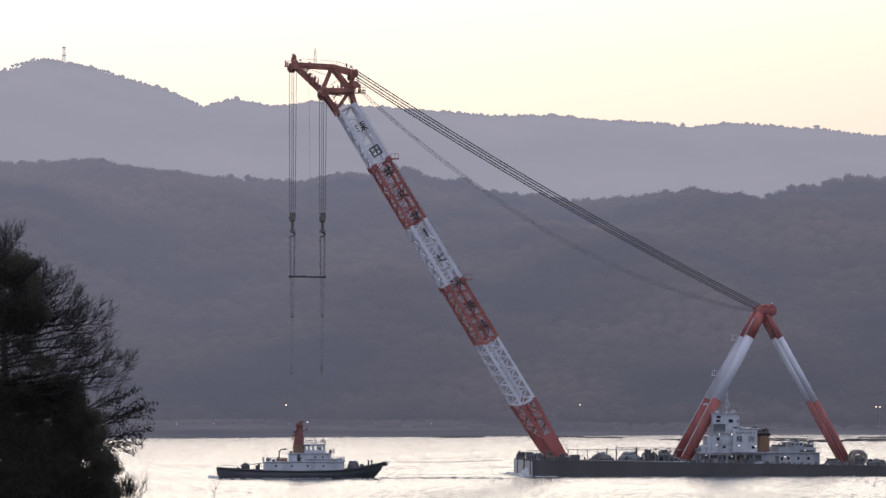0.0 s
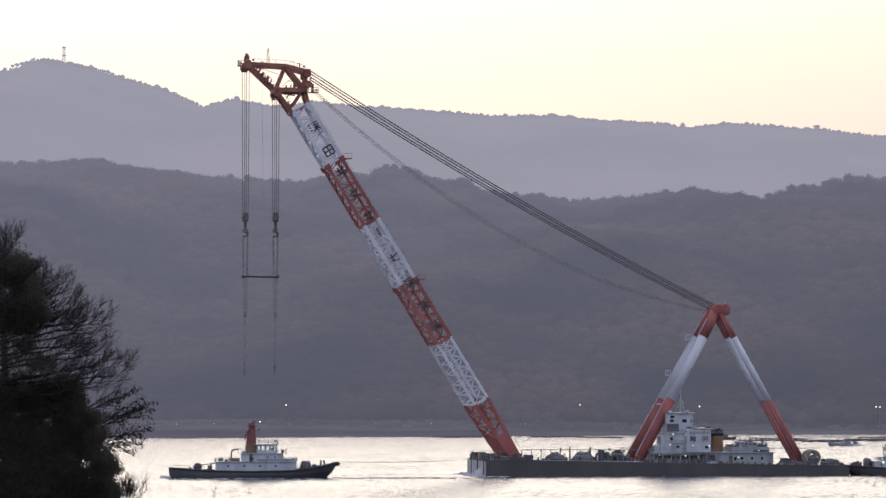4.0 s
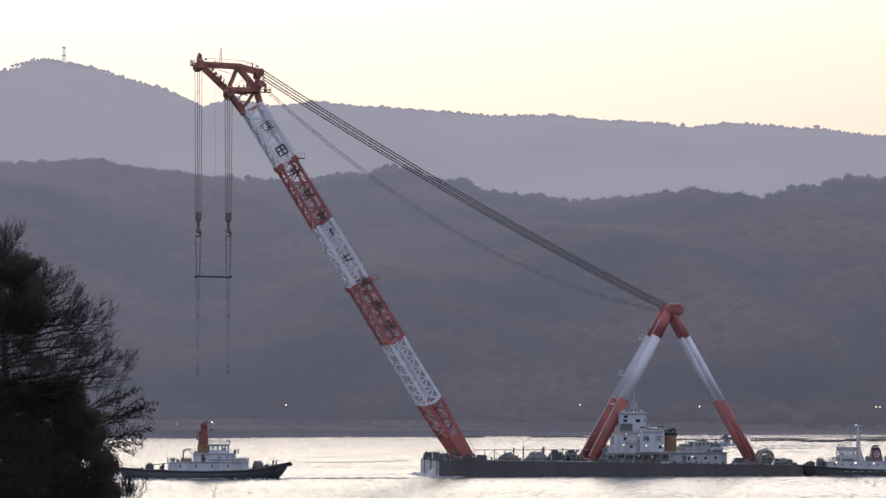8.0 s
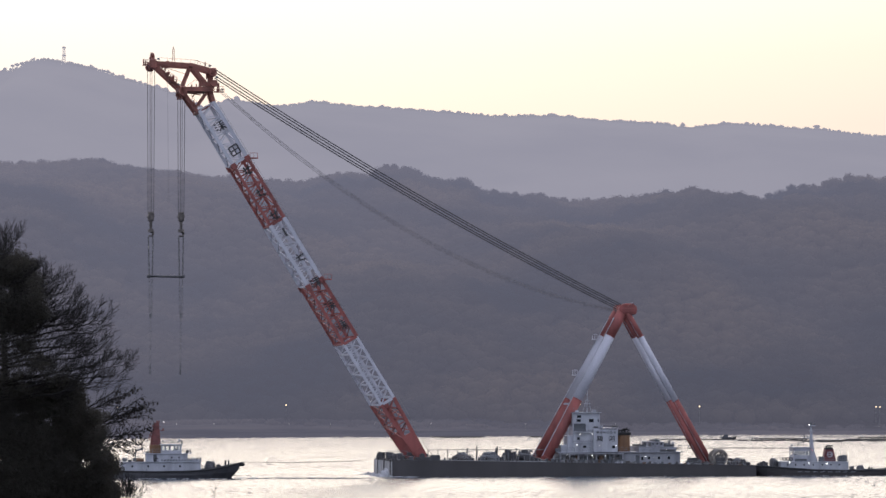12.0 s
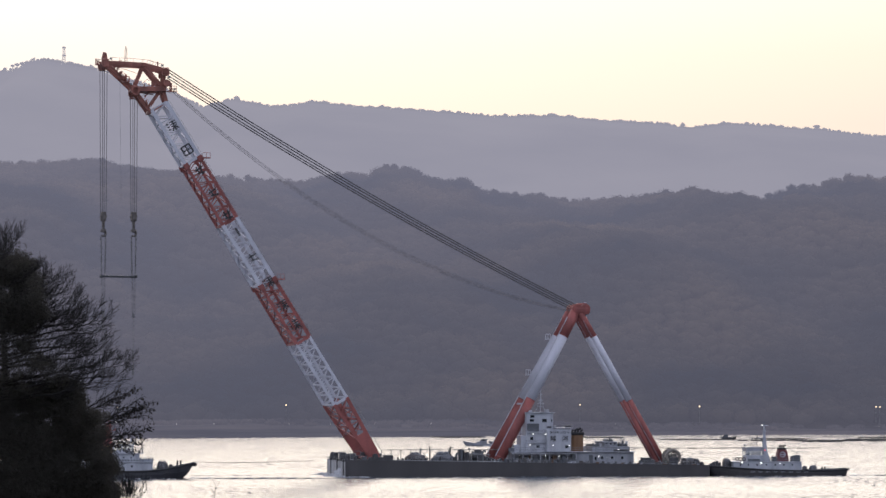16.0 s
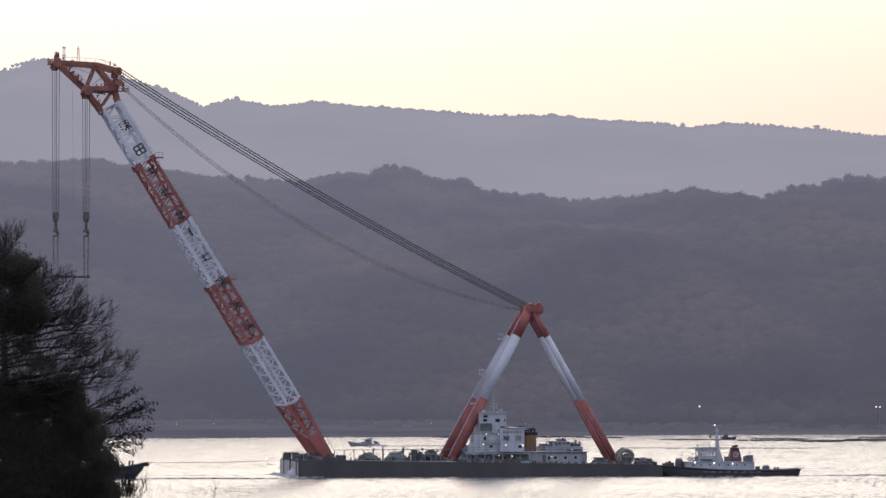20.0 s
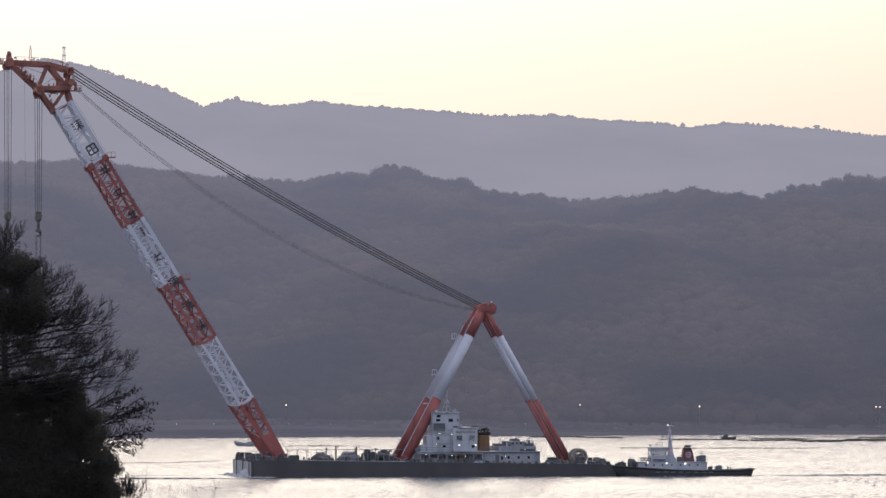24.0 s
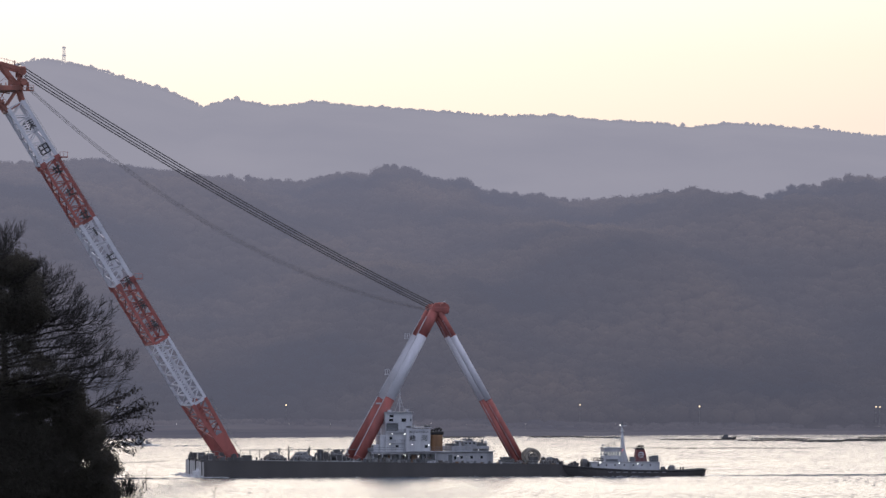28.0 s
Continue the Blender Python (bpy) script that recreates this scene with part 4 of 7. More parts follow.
def a_frame():
    AP = Vector((52.4, 0, 35.9))
    top = part("a_frame_head", one(box, 51.1, 54.9, -4.2, 4.2, 34.7, 36.6, 0.6), RED, barge, "red steel head of the A-frame")
    for y in (-3.6, 0, 3.6):
        for x, z, r in ((52.0, 36.0, 1.0), (53.8, 35.9, 1.1)):
            part("sheave", one(tube, [(x, y - 0.5, z), (x, y + 0.5, z)], r, 16), RED, top)
    part("head_cap", one(box, 52.6, 54.6, -2.2, 2.2, 36.4, 37.2, 0.25), RED, top)
    part("head_lamp", one(box, 54.0, 54.25, -2.2, -1.9, 37.2, 37.5), WHITE, top)
    fr_a, fr_b = (0.0, 0.415, 0.838, 1.0), (0.0, 0.415, 0.838, 1.0)
    for s in (-1, 1):
        for foot, headp, d0, d1, cuts, name in ((Vector((34.15, 6.5 * s, 2.9)), Vector((51.8, 3.0 * s, 35.3)), 1.16, 1.10, fr_a, "front_leg"),
                                                (Vector((71.0, 4.1 * s, 2.4)), Vector((52.7, 3.4 * s, 35.3)), 0.76, 0.70, fr_b, "rear_leg")):
            leg = None
            for (c0, c1), mat in zip(zip(cuts, cuts[1:]), (RED, WHITE, RED)):
                p, q = foot + (headp - foot) * c0, foot + (headp - foot) * c1
                piece = part(name if leg is None else "leg_band", one(tube, [p, q], d0 + (d1 - d0) * c0, 18, d0 + (d1 - d0) * c1), mat, barge if leg is None else leg, ("red" if mat is RED else "white") + " painted tubular leg", smooth=False)
                piece.data.polygons.foreach_set("use_smooth", [len(f.vertices) == 4 for f in piece.data.polygons])
                leg = leg or piece
            for c in (0.03, 0.415, 0.838):
                p = foot + (headp - foot) * c
                d = (headp - foot).normalized()
                part("leg_flange", one(tube, [p - d * 0.08, p + d * 0.08], (d0 + (d1 - d0) * c) * 1.02, 18), RED if c < 0.42 or c > 0.83 else WHITE, leg)
            d = (headp - foot).normalized()
            out = Vector((-d.z, -0.5, d.x)).normalized() if name == "front_leg" else Vector((-d.z, -1.6, d.x)).normalized()
            bm = B()
            for dy in (-0.25, 0.25):
                tube(bm, [foot + d * 1.0 + out * (d0 + 0.16) + Vector((0, dy, 0)), headp - d * 2 + out * (d1 + 0.16) + Vector((0, dy, 0))], 0.055 if name == "front_leg" else 0.03, 5)
            L = (headp - foot).length
            for k in range(44):
                c = foot + d * (1 + (L - 3.2) * k / 43) + out * (d0 + (d1 - d0) * k / 43 + 0.16)
                tube(bm, [c + Vector((0, -0.25, 0)), c + Vector((0, 0.25, 0))], 0.045, 4)
            part("leg_ladder", bm, HOUSEWHITE, leg, "pale painted ladder")
            part("leg_foot", one(box, foot.x - 1.1, foot.x + 1.1, foot.y - 1.2, foot.y + 1.2, deck_z(foot.x), foot.z + 0.2, 0.1), DARKGEAR, leg)
            if name == "front_leg" and s == 1:
                for c in (0.56, 0.80):
                    p = foot + d * (L * c) + Vector((-d.z, 0, d.x)) * (d0 + 0.15)
                    bm = B()
                    box(bm, p.x - 0.8, p.x + 1.2, p.y - 0.6, p.y + 0.6, p.z - 0.1, p.z + 0.1)
                    for dx in (-0.8, -0.3, 0.2):
                        tube(bm, [(p.x + dx, p.y - 0.6, p.z), (p.x + dx, p.y - 0.6, p.z + 1.1)], 0.07, 4)
                    tube(bm, [(p.x - 0.8, p.y - 0.6, p.z + 1.1), (p.x + 0.2, p.y - 0.6, p.z + 1.1)], 0.07, 4)
                    part("rest_platform", bm, WHITE, leg)
                p = foot + d * (L * 0.385)
                part("notice_bars", one(box, p.x - 0.9, p.x + 0.3, p.y - d0 - 0.06, p.y - d0 + 0.02, p.z - 0.15, p.z + 0.2), HOUSEWHITE, leg)


def deck_lamp(parent, x, y, z, r=0.09, mat=None):
    bm = B()
    bmesh.ops.create_icosphere(bm, subdivisions=2, radius=r, matrix=Matrix.Translation((x, y, z)))
    return part("deck_lamp", bm, mat or LAMPWHITE, parent, "lit lamp")


def rail(parent, pts, height=1.0, mat=None, bars=2, step=1.6, r=0.035):
    """A handrail along the points on a deck."""
    bm = B()
    for a, b in zip(pts, pts[1:]):
        a, b = Vector(a), Vector(b)
        n = max(1, int((b - a).length / step))
        for k in range(n + 1):
            p = a + (b - a) * (k / n)
            tube(bm, [p, p + Vector((0, 0, height))], r, 4)
        for j in range(bars):
            h = Vector((0, 0, height * (j + 1) / bars))
            tube(bm, [a + h, b + h], r, 4)
    return part("rail", bm, mat or STEEL, parent)


def pane(parent, x0, x1, z0, z1, y, name="window"):
    """A window on a wall that faces -y: frame and set-back glass."""
    bm = B()
    t = 0.07
    for a in ((x0 - t, x1 + t, z0 - t, z0), (x0 - t, x1 + t, z1, z1 + t), (x0 - t, x0, z0, z1), (x1, x1 + t, z0, z1)):
        box(bm, a[0], a[1], y - 0.06, y + 0.02, a[2], a[3])
    w = part(name, bm, HOUSEWHITE, parent)
    part("pane", one(box, x0, x1, y - 0.02, y + 0.01, z0, z1), GLASS, w, "dark glass")
    return w


def text_part(name, words, size, m, mat, parent, width=None, bold=0.012):
    cu = bpy.data.curves.new(name, "FONT")
    cu.body, cu.size, cu.extrude, cu.align_x = words, size, 0.01, "CENTER"
    cu.offset = bold
    tmp = bpy.data.objects.new(name, cu)
    scene.collection.objects.link(tmp)
    bpy.context.view_layer.update()
    me = bpy.data.meshes.new_from_object(tmp.evaluated_get(bpy.context.evaluated_depsgraph_get()))
    bpy.data.objects.remove(tmp)
    xs = [v.co.x for v in me.vertices]
    k = width / (max(xs) - min(xs)) if width and xs else 1.0
    me.transform(m @ Matrix.Diagonal((k, 1, 1, 1)))
    me.materials.append(mat)
    ob = new(name, me)
    ob.parent = parent
    return ob


def crane_house():
    Y = -8.0
    house = part("deckhouse", one(box, 37.0, 63.6, Y, 8.5, 2.2, 5.0, 0.06), HOUSEGREY, barge, "white painted steel deckhouse")
    part("deck_edge", one(box, 36.6, 64.0, Y - 0.5, 9.0, 5.0, 5.12), HOUSEWHITE, house)
    # tower with bridge
    tower = part("bridge_tower", one(box, 40.1, 46.0, Y, -1.5, 5.1, 13.5, 0.08), HOUSEWHITE, barge, "white bridge tower")
    part("tower_roof", one(box, 40.0, 46.3, Y - 0.4, -1.0, 13.5, 13.62), HOUSEWHITE, tower)
    part("tower_wing", one(box, 39.0, 40.1, Y + 0.4, -2, 5.1, 8.6, 0.05), HOUSEWHITE, tower)
    part("tower_wing", one(box, 37.6, 39.0, Y + 0.8, -2, 5.1, 6.6, 0.05), HOUSEWHITE, tower)
    part("tower_wing", one(box, 36.4, 37.6, Y + 0.6, -3, 5.1, 5.9, 0.05), GEAR, tower)
    block = part("accommodation_block", one(box, 44.4, 49.7, Y - 1.2, -1, 5.1, 10.0, 0.06), HOUSEWHITE, barge, "white accommodation block")
    part("block_roof", one(box, 46.0, 50.0, Y - 1.5, -0.6, 10.2, 10.32), HOUSEWHITE, block)
    for x0, x1, z0, z1 in ((41.0, 41.9, 12.45, 13.0), (40.9, 41.8, 11.6, 12.15), (43.6, 44.6, 11.5, 12.2), (45.5, 45.75, 11.6, 12.1)):
        pane(tower, x0, x1, z0, z1, Y)
    # grey panel set on the wall, its colour standing for an opening's shade
    part("recess_shade_panel", one(box, 40.3, 42.9, Y - 0.05, Y + 0.02, 9.6, 11.2, 0.02), GEAR, tower, "flat grey panel standing for a shaded opening")
    part("recess_frame", one(tube, [(40.2, Y - 0.08, 9.55), (42.98, Y - 0.08, 9.55), (42.98, Y - 0.08, 11.28), (40.2, Y - 0.08, 11.28), (40.2, Y - 0.08, 9.55)], 0.06, 5), HOUSEWHITE, tower)
    part("recess_shelf", one(box, 40.6, 42.0, Y - 0.12, Y - 0.05, 10.4, 10.48), DARKGEAR, tower)
    part("vent_louvre", one(box, 44.6, 45.6, Y - 0.12, Y + 0.02, 10.25, 10.6, 0.03), DARKGEAR, tower)
    for z in (9.2, 7.0):
        part("tower_ledge", one(box, 40.0, 44.4, Y - 0.5, Y, z, z + 0.1), HOUSEWHITE, tower)
        rail(tower, [(40.1, Y - 0.45, z + 0.1), (44.3, Y - 0.45, z + 0.1)], 0.55, r=0.025)
    for x0, x1, z0, z1 in ((42.3, 43.0, 6.0, 6.5), (41.0, 41.6, 7.7, 8.3)):
        pane(tower, x0, x1, z0, z1, Y)
    pane(block, 48.4, 49.1, 5.9, 6.5, Y - 1.2)
    for k, letter in enumerate("SURUGA"):
        text_part("letter", letter, 0.66, pose(45.3 + 0.74 * k, Y - 1.25, 9.1, 90, 0, 0), BLACK, block, 0.5, 0.006)
    for k, letter in enumerate("駿河"):
        text_part("letter", letter, 1.3, pose(45.8 + 2.6 * k, Y - 1.25, 7.5, 90, 0, 0), BLACK, block, 1.35)
    # radio mast on the tower
    bm = B()
    tube(bm, [(44.2, -2, 13.6), (44.35, -2, 19.6)], 0.13, 6, 0.07)
    for s in (-1.0, 1.0):
        tube(bm, [(44.2 + s, -2, 13.6), (44.3, -2, 16.9)], 0.05, 4)
    for z, w in ((14.8, 0.6), (16.1, 0.5), (17.4, 0.3)):
        tube(bm, [(44.3 - w, -2, z), (44.3 + w, -2, z)], 0.045, 4)
    mast = part("radio_mast", bm, HOUSEWHITE, tower, "thin white radio mast")
    part("radar", one(box, 43.6, 45.0, -2.2, -1.8, 15.4, 15.55, 0.04), HOUSEWHITE, mast)
    for x in (41.4, 42.6, 45.4, 45.9):
        part("aerial", one(tube, [(x, -5, 13.6), (x, -5, 14.9 + 0.3 * math.sin(x * 5))], 0.035, 5), STEEL, tower)
    part("life_raft", one(tube, [(48.4, Y - 0.6, 10.6), (49.7, Y - 0.6, 10.6)], 0.26, 10), DARKGEAR, block, "dark life raft canister")
    for x, z, w, h in ((41.2, 13.62, 0.7, 0.4), (45.0, 13.62, 0.6, 0.6), (46.6, 10.32, 0.4, 0.5)):
        part("roof_box", one(box, x - w / 2, x + w / 2, Y + 1, Y + 2.4, z, z + h, 0.05), HOUSEWHITE, house)
    rail(tower, [(40.2, Y - 0.3, 13.62), (46.2, Y - 0.3, 13.62)], 0.9, r=0.022)
    rail(block, [(46.1, Y - 1.4, 10.32), (49.9, Y - 1.4, 10.32)], 0.7, r=0.022)
    rail(house, [(36.8, Y - 0.4, 5.12), (44.0, Y - 0.4, 5.12)], 0.9)
    rail(house, [(50.0, Y - 0.4, 5.12), (63.8, Y - 0.4, 5.12)], 0.9)
    # funnel
    bm = B()
    n = 16
    rows = []
    for z, sx, x0 in ((5.1, 1.5, 52.1), (8.0, 1.4, 52.15), (9.0, 1.38, 52.15)):
        rows.append([bm.verts.new((x0 + sx * math.copysign(abs(math.cos(a)) ** 0.7, math.cos(a)), -2 + 1.6 * math.copysign(abs(math.sin(a)) ** 0.7, math.sin(a)), z)) for a in [2 * math.pi * k / n for k in range(n)]])
    for a, b in zip(rows, rows[1:]):
        for k in range(n):
            bm.faces.new((a[k], a[(k + 1) % n], b[(k + 1) % n], b[k]))
    bm.faces.new(rows[-1])
    fun = part("funnel", bm, ORANGE, barge, "ochre funnel with sooty black top")
    for f in fun.data.polygons:
        f.use_smooth = len(f.vertices) == 4
    part("funnel_top", one(box, 50.72, 53.6, -3.7, -0.3, 8.6, 9.3, 0.2), SOOT, fun, "sooty black funnel top")
    for k, (x, h, lean) in enumerate(((51.2, 9.75, 0.3), (51.8, 9.95, 0.55), (52.5, 10.05, 0.6), (53.1, 9.8, 0.35))):
        part("exhaust_pipe", one(tube, [(x, -2 - 0.4 * (k % 2), 9.1), (x, -2 - 0.4 * (k % 2), h - 0.25), (x + lean, -2 - 0.4 * (k % 2), h)], 0.2 + 0.04 * (k % 3), 8), SOOT, fun)
    part("funnel_band", one(tube, [(52.15, -2, 6.6), (52.15, -2, 6.66)], 1.47, 16), RUST, fun)
    # aft upper houses
    aft = part("aft_house", one(box, 54.6, 62.8, Y + 0.3, 6, 5.1, 6.2, 0.05), HOUSEGREY, barge, "white low aft house")
    part("aft_cabin", one(box, 57.3, 60.2, Y + 1, 4, 6.2, 7.2, 0.06), HOUSEGREY, aft)
    part("aft_cabin_roof", one(box, 57.1, 60.4, Y + 0.8, 4.2, 7.2, 7.3), HOUSEWHITE, aft)
    part("roof_locker", one(box, 58.3, 59.4, Y + 1.4, 0, 7.3, 7.75, 0.05), GEAR, aft)
    part("roof_vent", one(tube, [(58.6, Y + 1.2, 7.7), (58.6, Y + 1.2, 8.05)], 0.2, 8, 0.26), GEAR, aft)
    # dark strip on the wall drawn as shade, no hollow behind it
    part("recess_shade_strip", one(box, 59.2, 62.5, Y + 0.26, Y + 0.32, 5.15, 5.65, 0.02), DARKGEAR, aft, "flat dark strip painted as shade")
    part("machinery_box", one(box, 60.6, 62.4, Y + 0.8, 2, 6.2, 6.8, 0.05), GEAR, aft)
    part("machinery_box", one(box, 54.9, 55.9, Y + 0.8, 2, 6.2, 6.7, 0.05), GEAR, aft)
    rail(aft, [(54.7, Y + 0.4, 6.2), (57.2, Y + 0.4, 6.2)], 1.0, step=0.6, r=0.03)
    rail(aft, [(60.4, Y + 0.4, 6.2), (62.7, Y + 0.4, 6.2)], 0.9, step=0.7, r=0.03)
    for x, h in ((55.4, 1.9), (57.0, 1.4), (61.3, 2.1), (61.7, 1.5), (62.0, 2.3), (62.5, 1.2)):
        part("aerial", one(tube, [(x, -5, 6.2), (x, -5, 6.2 + h)], 0.05, 5), STEEL, aft)
    rng = random.Random(14)
    for k, (x, w, h) in enumerate(((55.8, 0.5, 1.0), (56.5, 0.3, 0.7), (60.5, 0.5, 0.9), (61.2, 0.4, 1.3), (62.0, 0.5, 1.1), (54.8, 0.3, 0.8))):
        part("aft_fitting", one(box, x, x + w, Y + 1.2, Y + 1.8, 6.2, 6.2 + h, 0.04), (GEAR, HOUSEWHITE, STEEL)[k % 3], aft)
    part("cabin_rail", one(tube, [(57.2, Y + 0.9, 7.3), (57.2, Y + 0.9, 7.8), (58.2, Y + 0.9, 7.8)], 0.03, 5), STEEL, aft)
    for x in (57.6, 58.5, 59.4):
        pane(aft, x, x + 0.45, 6.6, 7.0, Y + 1)
    # rust runs and a pale notice on the lower wall
    part("wall_notice", one(box, 57.6, 58.8, Y - 0.012, Y, 3.8, 3.95), BOWGREY, house)
    pane(house, 55.0, 55.5, 3.3, 4.1, Y)
    # clutter stowed along the near side deck
    for k in range(58):
        x = 36.0 + k * 0.5 + rng.uniform(-0.2, 0.2)
        near = x < 52
        h, w, y = rng.uniform(0.35, 1.25 if near else 0.6), rng.uniform(0.25, 0.8), -11.8 + rng.uniform(-1.2, 1.4)
        z = deck_z(x)
        mat = (GEAR, TARP, DARKGEAR, HOUSEWHITE, CANVAS, RUST, GEAR, STEEL)[rng.randrange(8)]
        if k % 6 == 2:
            part("deck_pipe", one(tube, [(x, y, z), (x, y, z + h), (x + 0.5, y, z + h)], 0.07, 6), STEEL, barge)
        elif k % 6 == 4:
            part("deck_drum", one(tube, [(x, y, z), (x, y, z + 0.75)], 0.28, 10), mat, barge)
        elif k % 6 == 5:
            bm = B()
            ring(bm, (x, y, z + 0.16), 0.42, 0.16, "z", 14, 6)
            part("rope_coil", bm, TARP, barge)
        elif k % 6 == 1 and near:
            bm = B()
            lump(bm, x, x + 1.3, y - 0.6, y + 0.6, z, z + h, k, 0.3)
            part("covered_crate", bm, mat, barge)
        else:
            part("deck_box", one(box, x, x + w, y, y + 0.9, z, z + h, 0.05), mat, barge)
    # doors and dark openings on the lower house, lamps
    for x in (39.6, 47.8, 50.2, 53.8):
        d = part("door", one(box, x, x + 0.85, Y - 0.05, Y + 0.02, 2.5, 4.4, 0.02), GEAR, house, "grey steel door")
        part("door_handle", one(box, x + 0.65, x + 0.75, Y - 0.12, Y - 0.05, 3.3, 3.45), STEEL, d)
    for x in (41.8, 43.2, 45.4, 56.4, 58.6, 60.8):
        pane(house, x, x + 0.55, 3.5, 4.1, Y, "porthole")
    part("side_gallery", one(box, 36.8, 50.6, Y - 2.4, Y - 2.3, 2.5, 3.5), GEAR, house)
    part("gallery_roof", one(box, 36.6, 50.8, Y - 2.5, Y - 0.5, 4.72, 4.8), HOUSEWHITE, house)
    for k in range(8):
        x = 37.0 + k * 1.93
        part("gallery_post", one(box, x, x + 0.14, Y - 2.4, Y - 2.26, 3.5, 4.72), HOUSEWHITE, house)
    for k in range(13):
        x = 37.3 + k * 1.03
        h = 0.5 + 0.55 * abs(math.sin(k * 1.7))
        part("gallery_store", one(box, x, x + 0.4 + 0.3 * (k % 3), Y - 1.9, Y - 0.9, 2.6, 3.4 + h, 0.05), (GEAR, TARP, DARKGEAR, RUST, CANVAS)[k % 5], house)
    for x, y, z in ((41.5, Y - 0.6, 8.95), (44.2, Y - 0.6, 8.9), (40.9, Y - 0.6, 6.7), (45.7, Y - 1.4, 6.55), (49.3, Y - 1.4, 6.5), (38.6, Y - 0.8, 4.4), (44.2, Y - 0.8, 4.35), (47.1, Y - 0.8, 4.15), (55.9, Y - 0.3, 4.1), (60.4, Y + 0.2, 5.5)):
        deck_lamp(house, x, y, z)


def winch(name, x0, x1, y0, y1, seed, parent):
    """A deck winch: bed, two cheeks, drum, motor."""
    z = deck_z(x0)
    bed = part(name, one(box, x0, x1, y0, y1, z, z + 0.4, 0.04), GEAR, parent, "grey deck winch")
    r = (x1 - x0) * 0.2
    c = ((x0 + x1) / 2, z + 0.5 + r)
    part("drum", one(tube, [(c[0], y0 + 0.3, c[1]), (c[0], y1 - 0.3, c[1])], r, 16), RUST, bed, "rope-wound drum")
    for y in (y0 + 0.25, y1 - 0.25):
        part("cheek", one(tube, [(c[0], y - 0.12, c[1]), (c[0], y + 0.12, c[1])], r * 1.2, 18), DARKGEAR, bed)
    part("motor", one(box, x1 - 0.9, x1 - 0.1, y0 + 0.4, y0 + 1.5, z + 0.4, z + 1.4, 0.08), DARKGEAR, bed)
    return bed


